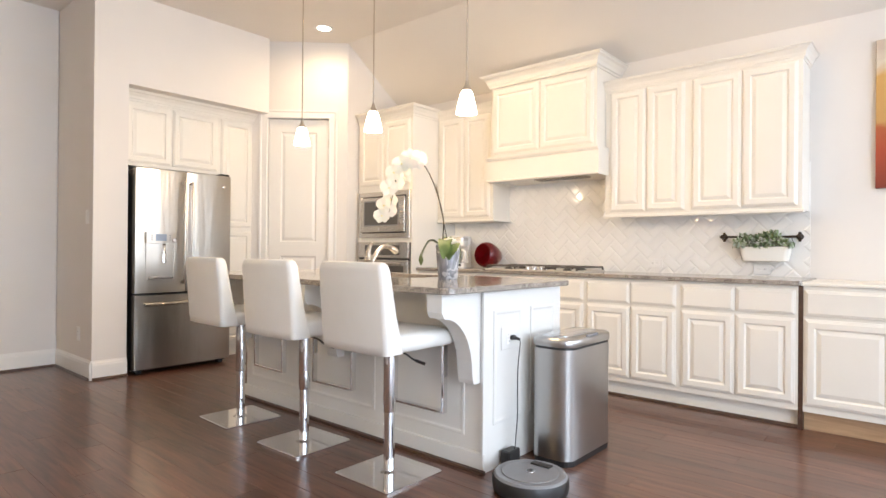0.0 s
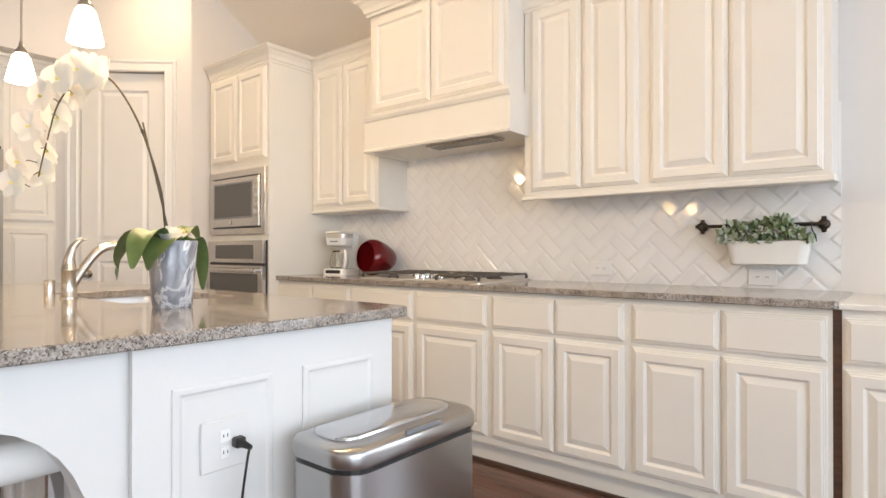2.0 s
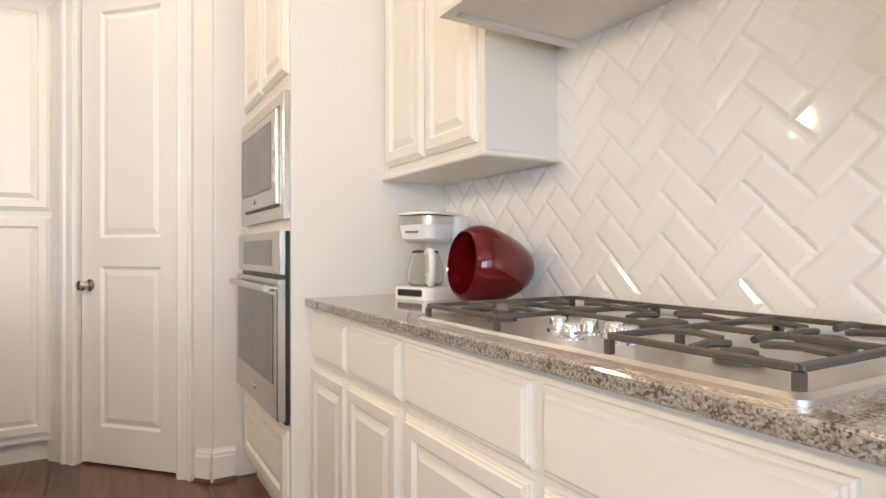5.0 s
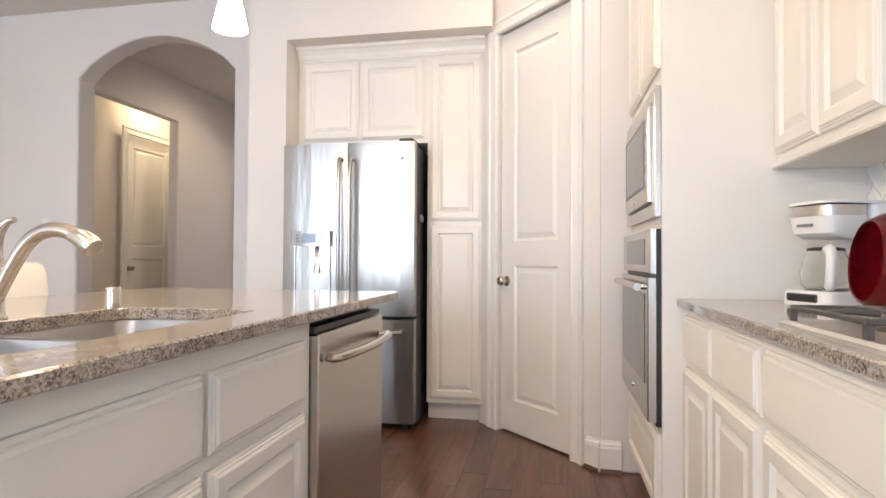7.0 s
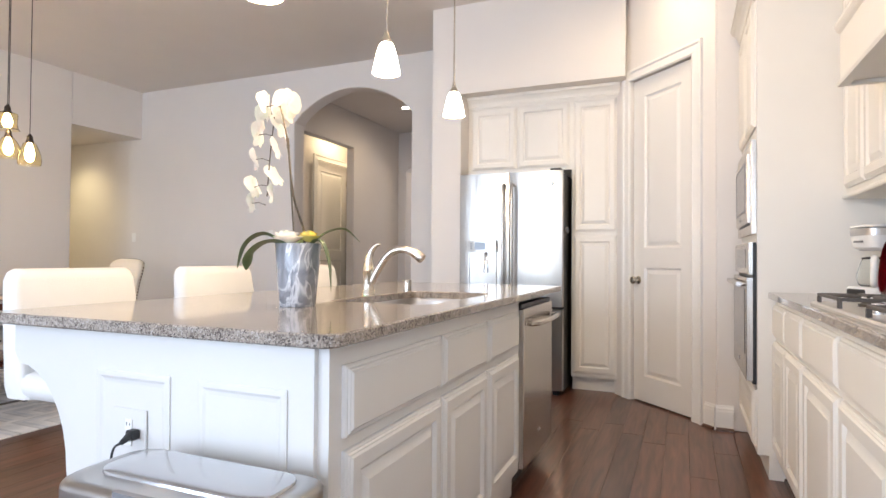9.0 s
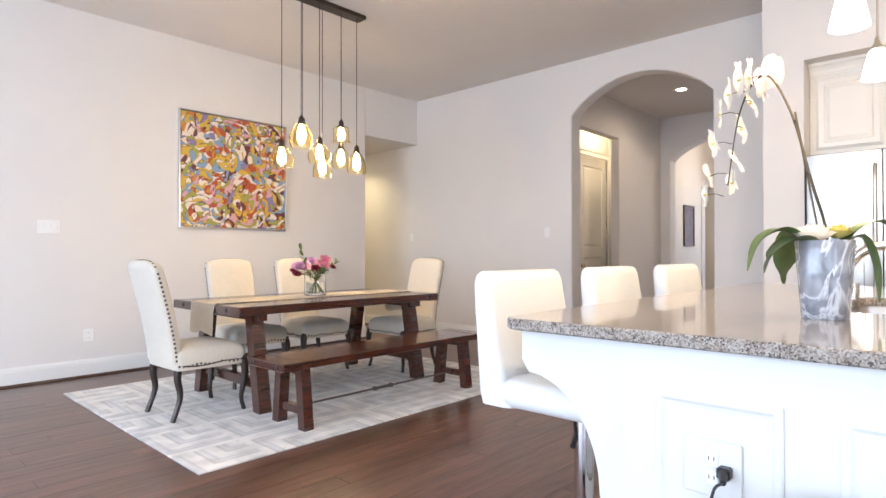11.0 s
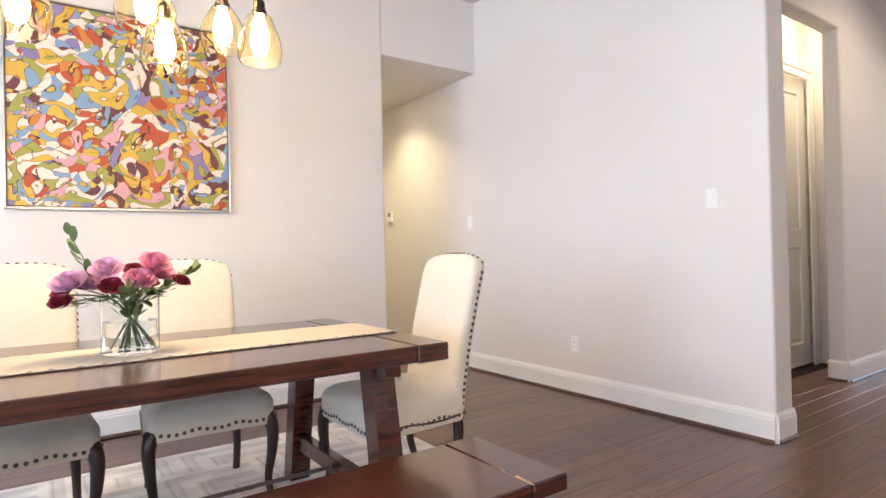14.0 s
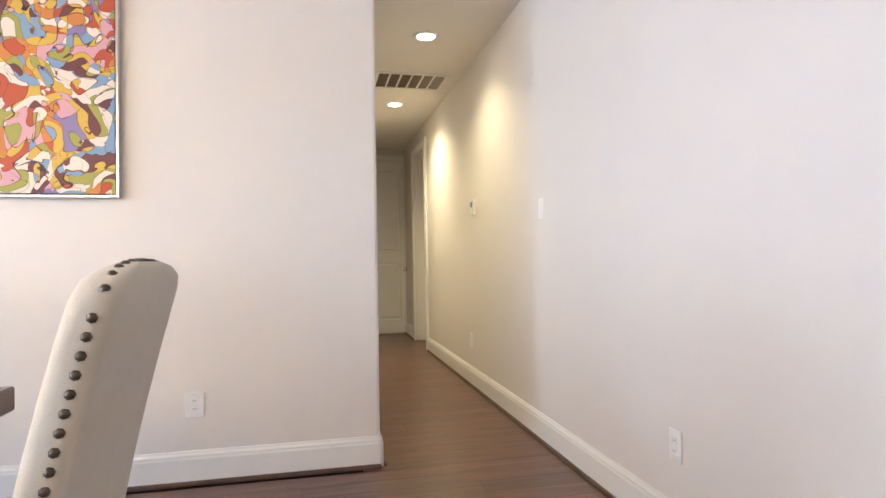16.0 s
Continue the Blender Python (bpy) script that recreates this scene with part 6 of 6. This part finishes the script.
def dining_chair():
    """An upholstered side chair with cabriole legs and nailhead trim; it faces -y."""
    t = thing("dining_chair", "cream linen dining chair with nailhead trim and dark curved legs", "dining chair", pose(-0.545, 0.91, 0, 0, 0, -88), "chairs round the table")
    bm = bmesh.new()
    rows = []
    for inset, z in ((0.03, 0.365), (0.004, 0.37), (0.0, 0.385), (0.0, 0.43), (0.012, 0.455), (0.04, 0.475), (0.09, 0.487), (0.16, 0.492)):
        ring = []
        for x, y in round_rect(-0.255 + inset, -0.255 + inset, 0.255 - inset, 0.225 - inset * 0.6, 0.05, 5):
            k = 1 - 0.14 * (y + 0.25) / 0.5
            dz = -0.018 * math.cos(x * 12) if z < 0.39 else 0
            ring.append((x * k, y, z - dz - 0.018 if z < 0.39 else z))
        rows.append(ring)
    loft(bm, rows)
    part("seat", bm, LINEN, t, smooth=60)
    bm = bmesh.new()
    rows = []
    def lean(z):
        k = max(0, (z - 0.38) / 0.65)
        return 0.20 + 0.14 * k ** 1.35
    for z in (0.375, 0.45, 0.55, 0.65, 0.75, 0.85, 0.93, 0.985, 1.015, 1.034, 1.044):
        w = 0.205 + 0.008 * (z - 0.4)
        th = 0.038
        if z > 0.96:
            w -= {0.985: 0.004, 1.015: 0.02, 1.034: 0.07, 1.044: 0.13}[z]
            th -= {0.985: 0.0, 1.015: 0.003, 1.034: 0.010, 1.044: 0.022}[z]
        yc = lean(z)
        rows.append([(x, y, z) for x, y in round_rect(-w, yc - th, w, yc + th, min(0.03, th * 0.8), 4)])
    loft(bm, rows)
    part("backrest", bm, LINEN, t, smooth=60)
    bm = bmesh.new()
    def nail(p, n):
        q = Vector(n).normalized().to_track_quat("Z", "Y").to_matrix().to_4x4()
        lathe(bm, [(0.0085, -0.001), (0.0078, 0.0025), (0.004, 0.0055)], m=Matrix.Translation(p) @ q, n=7)
    for s in (-1, 1):
        for i in range(21):
            z = 0.40 + 0.56 * i / 20
            nail((s * (0.205 + 0.008 * (z - 0.4)), lean(z) + 0.012, z), (s, 0.1, 0))
        for i in range(17):
            y = -0.235 + 0.44 * i / 16
            k = 1 - 0.14 * (y + 0.25) / 0.5
            nail((s * 0.255 * k, y, 0.372 - 0.012 * abs(math.sin(i * 0.55))), (s, 0, 0))
    for i in range(17):
        x = -0.225 + 0.45 * i / 16
        nail((x, -0.2555, 0.372 - 0.012 * abs(math.sin(i * 0.55))), (0, -1, 0))
    crest = [(0.0, 1.045), (0.08, 1.043), (0.14, 1.033), (0.19, 1.014), (0.204, 0.985)]
    for i in range(13):
        x = -0.195 + 0.39 * i / 12
        for (xa, za), (xb, zb) in zip(crest, crest[1:]):
            if xa <= abs(x) <= xb:
                z = za + (zb - za) * (abs(x) - xa) / (xb - xa)
        nail((x, lean(1.02) + 0.008, z), (x * 2.2, 0.1, 1))
    tagged(part("nailhead_trim", bm, NAIL, t, "dark bronze nailheads", smooth=60), kind="stuff")
    bm = bmesh.new()
    side_rail = [(-0.222 - 0.026 * i / 11, 0.17 - 0.40 * i / 11, 0.362 - 0.007 * math.sin(i / 11 * math.pi * 2)) for i in range(12)]
    front = [(-0.235 + 0.47 * i / 12, -0.247, 0.362 - 0.008 * math.cos(i / 12 * math.pi * 4)) for i in range(13)]
    rail = side_rail + front + [(-x, y, z) for x, y, z in side_rail[::-1]]
    tube(bm, rail, 0.0065, 6)
    part("apron", bm, LEGWOOD, t, "thin dark scalloped apron")
    for s in (-1, 1):
        bm = bmesh.new()
        cp = curve_pts([(s * 0.215, -0.215, 0.385), (s * 0.238, -0.238, 0.32), (s * 0.235, -0.238, 0.22), (s * 0.222, -0.222, 0.10), (s * 0.232, -0.238, RUGZ)], 5)
        tube(bm, cp, [0.034 - 0.019 * min(1, i / (len(cp) * 0.75)) for i in range(len(cp))], 10)
        part("leg", bm, LEGWOOD, t, smooth=50)
        bm = bmesh.new()
        cp = curve_pts([(s * 0.18, 0.19, 0.385), (s * 0.185, 0.20, 0.28), (s * 0.19, 0.185, 0.16), (s * 0.195, 0.235, RUGZ)], 5)
        tube(bm, cp, [0.028 - 0.011 * min(1, i / (len(cp) * 0.75)) for i in range(len(cp))], 10)
        part("leg", bm, LEGWOOD, t, smooth=50)
    return t


ch = dining_chair()
copy_thing(ch, pose(-2.595, 0.83, 0, 0, 0, 90))
copy_thing(ch, pose(-1.25, 0.315, 0, 0, 0, 180))
copy_thing(ch, pose(-1.905, 0.315, 0, 0, 0, 178))

# vase of roses
t = thing("flower_vase", "clear glass cylinder of mauve and red roses on the runner", "vase", pose(-1.57, 0.85, 0.7435))
bm = bmesh.new()
lathe(bm, [(0.084, 0.0), (0.088, 0.004), (0.089, 0.19), (0.085, 0.19), (0.083, 0.012), (0.02, 0.010)], n=36)
part("glass", bm, GLASS, t, smooth=40)
bm = bmesh.new()
lathe(bm, [(0.079, 0.013), (0.080, 0.105), (0.02, 0.1051)], n=36)
part("water", bm, GLASS, t)
HEADS = [(-0.165, 0.0, 0.245, ROSE, 0.038), (-0.10, -0.03, 0.245, ROSE, 0.044), (-0.07, 0.05, 0.285, ROSE, 0.034), (0.07, 0.03, 0.30, PINKROSE, 0.037), (0.09, -0.02, 0.268, PINKROSE, 0.037), (0.02, 0.07, 0.25, PINKROSE, 0.034),
         (0.013, -0.01, 0.275, DARKROSE, 0.026), (0.058, -0.05, 0.23, DARKROSE, 0.028), (-0.19, 0.02, 0.185, DARKROSE, 0.024), (-0.185, -0.03, 0.21, DARKROSE, 0.022), (0.15, 0.02, 0.235, DARKROSE, 0.022), (-0.06, 0.08, 0.23, DARKROSE, 0.026)]
bm = bmesh.new()
for x, y, z, mt, r in HEADS:
    tube(bm, curve_pts([(x * 0.32, -y * 0.4, 0.016), (0.0, 0.0, 0.12), (-x * 0.35, y * 0.4, 0.185), (-x, y, z - r * 0.4)], 5), 0.003, 6)
tagged(part("stems", bm, ROSELEAF, t, "green stems", smooth=60), kind="stuff")
for x, y, z, mt, r in HEADS:
    bm = bmesh.new()
    rose(bm, (-x, y, z - r * 0.6), r * 1.36, rng, (-0.55 - y * 2, -x * 2.0))
    part("rose_bloom", bm, mt, t, {ROSE: "mauve rose", PINKROSE: "rosy pink bloom", DARKROSE: "burgundy bloom"}[mt], smooth=60)
bm = bmesh.new()
for base, tip, n in (((0.10, 0.02, 0.23), (0.165, 0.03, 0.39), 8), ((-0.10, 0.0, 0.215), (-0.20, 0.02, 0.262), 8), ((-0.05, -0.05, 0.18), (-0.13, -0.09, 0.20), 6), ((0.06, -0.05, 0.17), (0.15, -0.06, 0.165), 7), ((0.0, 0.06, 0.18), (0.03, 0.15, 0.21), 6)):
    b0, b1 = Vector(base), Vector(tip)
    tube(bm, [Vector((0, 0, 0.13)), b0, (b0 + b1) / 2 + Vector((0, 0, 0.01)), b1], 0.0018, 5)
    for i in range(n):
        p = b0.lerp(b1, (i + 1) / n)
        d = (b1 - b0).normalized()
        q = (d + Vector((rng.uniform(-0.9, 0.9), rng.uniform(-0.9, 0.9), rng.uniform(-0.3, 0.6)))).to_track_quat("Y", "Z").to_matrix()
        petal(bm, p, q, rng.uniform(0.038, 0.052), rng.uniform(0.011, 0.017), 0.15, 5)
for i in range(46):
    a = rng.uniform(0, 6.28)
    q = Euler((rng.uniform(-0.5, 0.9), rng.uniform(-0.4, 0.4), a)).to_matrix()
    d = rng.uniform(0.02, 0.075)
    petal(bm, Vector((d * math.cos(a + 1.57), d * math.sin(a + 1.57), rng.uniform(0.165, 0.225))), q, rng.uniform(0.032, 0.055), rng.uniform(0.010, 0.017), -0.2, 5)
for i in range(8):
    a = rng.uniform(0, 6.28)
    petal(bm, Vector((0.03 * math.cos(a), 0.03 * math.sin(a), rng.uniform(0.10, 0.15))), Euler((rng.uniform(0.6, 1.2), 0, a - 1.57)).to_matrix(), 0.04, 0.011, -0.1, 5)
tagged(part("leaves", bm, ROSELEAF, t, "dull green rose leaves", smooth=60), kind="stuff")

# chandelier of eight amber globes on a bar
t = thing("chandelier", "bronze bar chandelier with eight lit amber glass globes", "chandelier", pose(-1.65, 0.77, CEIL))
part("canopy", boxed(-0.48, -0.062, -0.035, 0.48, 0.062, -0.0005, 0.004), BRONZE, t, "dark bronze ceiling bar")
DROPS = [(0.37, 0.04, 1.80, 0.078, 0.17, 0), (0.19, 0.04, 1.985, 0.078, 0.20, 1), (0.125, -0.04, 2.04, 0.06, 0.16, 2), (0.01, 0.04, 1.88, 0.078, 0.16, 0), (-0.06, -0.02, 1.77, 0.064, 0.18, 2), (-0.215, 0.04, 2.085, 0.058, 0.135, 3), (-0.265, -0.03, 1.875, 0.066, 0.17, 1), (-0.385, 0.04, 1.83, 0.066, 0.19, 2)]
SHAPES = {0: [(0.30, 0.98), (0.55, 0.93), (0.95, 0.55), (1.0, 0.35), (0.92, 0.12), (0.86, 0.0)], 1: [(0.34, 1.0), (0.5, 0.95), (0.88, 0.62), (1.0, 0.4), (0.93, 0.12), (0.80, 0.0)],
          2: [(0.32, 1.0), (0.55, 0.93), (0.92, 0.5), (1.0, 0.25), (0.98, 0.08), (0.90, 0.0)], 3: [(0.4, 1.0), (0.86, 0.97), (0.95, 0.9), (0.9, 0.35), (1.0, 0.08), (1.15, 0.0)]}
for dx, dy, zb, r, h, kind in DROPS:
    zl, r = zb - 0.03 - CEIL, r * 1.27
    sh = SHAPES[kind]
    g = bmesh.new()
    pr = [(k * r, zl + q * h) for k, q in sh]
    lathe(g, pr + [(a - 0.003, b) for a, b in pr[::-1]], dx, dy, 0, 24, None, False, False)
    gl = part("globe", g, AMBER, t, "clear amber glass globe", smooth=60)
    b = bmesh.new()
    lathe(b, [(0.010, zl + h * 0.14), (0.029, zl + h * 0.24), (0.036, zl + h * 0.48), (0.026, zl + h * 0.78), (0.014, zl + h * 0.96)], dx, dy, 0, 14)
    part("bulb", b, BULBGLOW, gl, "glowing filament bulb", smooth=60)
    b = bmesh.new()
    lathe(b, [(0.028, zl + h * 0.96), (0.028, zl + h + 0.012), (0.022, zl + h + 0.018), (0.022, zl + h + 0.045), (0.010, zl + h + 0.06), (0.0035, zl + h + 0.07)], dx, dy, 0, 16)
    part("socket", b, BRONZE, t, smooth=40)
    b = bmesh.new()
    tube(b, [(dx, dy, zl + h + 0.065), (dx, dy, -0.034)], 0.0032, 6)
    part("cord", b, BLACK, t)
for dx, z in ((0.28, 1.73), (-0.02, 1.70), (-0.30, 1.74)):
    lamp("chandelier_light", "POINT", 7.5, (1.0, 0.66, 0.34), pose(-1.65 + dx, 0.77, z), soft=0.08)

# ---- foyer ----
t = thing("framed_picture", "small dark-framed picture on the foyer wall", "picture", pose(-8.95, 1.13, 1.21, 0, 0, 180))
bm = bmesh.new()
for x0, x1, z0, z1 in ((0, 0.04, 0, 0.72), (0.44, 0.48, 0, 0.72), (0.04, 0.44, 0, 0.04), (0.04, 0.44, 0.68, 0.72)):
    box(bm, x0, -0.03, z0, x1, -0.001, z1, 0.003)
part("frame", bm, SHOE, t)
part("print", boxed(0.04, -0.02, 0.04, 0.44, -0.002, 0.68), mat("print", (0.12, 0.08, 0.09), 0.5, grain=0.5, scale=12), t)
t = thing("floor_vase", "pale stone vase with dark twisted branches on the floor", "vase", pose(-10.52, 1.43, 0))
bm = bmesh.new()
lathe(bm, [(0.07, 0.0), (0.10, 0.03), (0.125, 0.16), (0.11, 0.28), (0.06, 0.36), (0.05, 0.39), (0.04, 0.38), (0.04, 0.3)], n=24)
part("vase", bm, STONEVASE, t, smooth=50)
for i in range(4):
    bm = bmesh.new()
    a = i * 1.6
    tube(bm, curve_pts([(0.02 * math.cos(a), 0.02 * math.sin(a), 0.32)] + [(0.075 * math.sin(a + k * 1.3), 0.075 * math.cos(a * 1.3 + k * 1.5), 0.32 + 0.17 * k) for k in range(1, 6)] + [(0.09 * math.cos(a), 0.09 * math.sin(a), 1.33)], 5), 0.012, 6)
    part("branch", bm, LEGWOOD, t, smooth=60)
t = thing("flush_lamp", "lit glass ceiling lamp in the entry", "ceiling lamp", pose(-9.2, 2.18, 3.2))
bm = bmesh.new()
lathe(bm, [(0.075, 0), (0.07, -0.02), (0.015, -0.03), (0.012, -0.28), (0.04, -0.30)], n=20)
part("stem", bm, NICKEL, t, smooth=40)
bm = bmesh.new()
lathe(bm, [(0.05, -0.44), (0.14, -0.42), (0.19, -0.36), (0.195, -0.34)], n=28)
part("bowl", bm, SHADEGLOW, t, smooth=60)
lamp("entry_light", "POINT", 20, WARM, pose(-9.2, 2.18, 2.70), soft=0.1)


# ---- floor boards and wall tiles, piece by piece ----
def plank_mesh(length):
    bm = bmesh.new()
    v = box(bm, 0.0004, 0.0004, -0.012, length - 0.0004, 0.1266, 0.0, 0.0009)
    return finish(bm, "plank", FLOOR)


def build_floor():
    base = solid("floor", boxed(-11.0, -6.2, -0.10, EAST + 0.2, BACK + 0.2, -0.012), SUBFLOOR, "dark hand-scraped hardwood floor of wide boards", "floor", kind="structure")
    rng = random.Random(5)
    lengths = (0.75, 1.05, 1.35, 1.65)
    meshes = {k: plank_mesh(k) for k in lengths}
    rest = bmesh.new()
    count = 0
    y = -6.2
    while y < BACK:
        x = -11.0 + rng.uniform(-1.2, 0)
        while x < EAST + 0.2:
            k = rng.choice(lengths)
            inside = (x + k > -4.7) or (y > (-0.5 if x < -8.5 else 0.8) and y < 4.0) or (y < -0.7 and x + k > -5)
            if y < -0.9 and (x > -3.5 or x + k < -5):
                inside = False
            if x + k < -4.9 and not (-0.5 if x < -8.5 else 0.9) < y < 4.0:
                inside = False
            if inside:
                near = -4.9 < x < 1.0 and 0.4 < y < 5.95 and count < 300
                hidden = -2.2 < x and x + k < -0.1 and 4.3 < y < 4.85
                if near and not hidden:
                    ob = new("plank", meshes[k])
                    ob.location, ob.parent = (x, y, rng.uniform(-0.0006, 0.0)), base
                    count += 1
                elif not hidden:
                    box(rest, x + 0.0004, y + 0.0004, -0.012, x + k - 0.0004, y + 0.1266, rng.uniform(-0.0006, 0.0), 0.0009)
            x += k
        y += 0.127
    ob = new("plank_field", finish(rest, "plank_field", FLOOR))
    ob.parent = base
    tagged(ob, kind="stuff")


def clip(poly, a, b, c):
    """The part of a polygon where a*x + b*z <= c."""
    out = []
    for i, p in enumerate(poly):
        q = poly[(i + 1) % len(poly)]
        dp, dq = a * p[0] + b * p[1] - c, a * q[0] + b * q[1] - c
        if dp <= 0:
            out.append(p)
        if dp * dq < 0:
            s = dp / (dp - dq)
            out.append((p[0] + (q[0] - p[0]) * s, p[1] + (q[1] - p[1]) * s))
    return out


def build_tiles():
    X0, X1, Z0, Z1 = -2.272, 0.925, 0.9155, 1.72
    base = solid("backsplash", boxed(X0, BACK - 0.004, Z0, X1, BACK - 0.0005, Z1), GROUT, "glossy white bevelled tiles laid in herringbone", "backsplash", kind="structure")
    U = 0.0775
    L, W, g, bev = 2 * U - 0.002, U - 0.002, 0.001, 0.011
    def shape(poly, top):
        bm = bmesh.new()
        n = len(poly)
        lo = [bm.verts.new((x, 0, z)) for x, z in poly]
        mid = [bm.verts.new((x, -0.0012, z)) for x, z in poly]
        for i in range(n):
            bm.faces.new([lo[i], lo[(i + 1) % n], mid[(i + 1) % n], mid[i]])
        if len(top) >= 3:
            hi = [bm.verts.new((x, -0.0050, z)) for x, z in top]
            if len(top) == n:
                for i in range(n):
                    bm.faces.new([mid[i], mid[(i + 1) % n], hi[(i + 1) % n], hi[i]])
                bm.faces.new(hi)
            else:
                bm.faces.new(hi)
                bm.faces.new(mid)
        else:
            bm.faces.new(mid)
        return finish(bm, "tile", TILE)
    c, s = math.cos(radians(45)), math.sin(radians(45))
    rot = lambda p: ((p[0] * c - p[1] * s), (p[0] * s + p[1] * c))
    shared = {}
    cx, cz = -0.6, 1.3
    for i in range(-60, 60):
        for j in range(-40, 40):
            ox, oz = (i + 2 * j) * U, (i - 2 * j) * U
            for kind in (0, 1):
                if kind == 0:
                    r0 = (ox + g, oz + g, ox + g + L, oz + g + W)
                else:
                    r0 = (ox + g, oz + U + g, ox + g + W, oz + U + g + L)
                mid = rot(((r0[0] + r0[2]) / 2, (r0[1] + r0[3]) / 2))
                mx, mz = mid[0] + cx, mid[1] + cz
                if not (X0 - 0.1 < mx < X1 + 0.1 and Z0 - 0.1 < mz < Z1 + 0.1):
                    continue
                if mz > 1.46 and not (-1.62 < mx < -0.36):
                    continue
                quad = [rot((a, b)) for a, b in ((r0[0], r0[1]), (r0[2], r0[1]), (r0[2], r0[3]), (r0[0], r0[3]))]
                inner = [rot((a, b)) for a, b in ((r0[0] + bev, r0[1] + bev), (r0[2] - bev, r0[1] + bev), (r0[2] - bev, r0[3] - bev), (r0[0] + bev, r0[3] - bev))]
                loc = lambda ps: [(p[0] - mid[0], p[1] - mid[1]) for p in ps]
                lim = ((1, 0, X1 - mx), (-1, 0, mx - X0), (0, 1, Z1 - mz), (0, -1, mz - Z0))
                poly, top = loc(quad), loc(inner)
                if all(a * p[0] + b * p[1] <= d for p in poly for a, b, d in lim):
                    if kind not in shared:
                        shared[kind] = shape(poly, top)
                    me = shared[kind]
                else:
                    for a, b, d in lim:
                        poly, top = clip(poly, a, b, d) if len(poly) > 2 else poly, clip(top, a, b, d) if len(top) > 2 else top
                    if len(poly) < 3:
                        continue
                    me = shape(poly, top)
                ob = new("tile", me)
                ob.location, ob.parent = (mx, BACK - 0.004, mz), base
                ob.rotation_euler = (random.uniform(-0.004, 0.004), 0, random.uniform(-0.004, 0.004))


build_floor()
build_tiles()
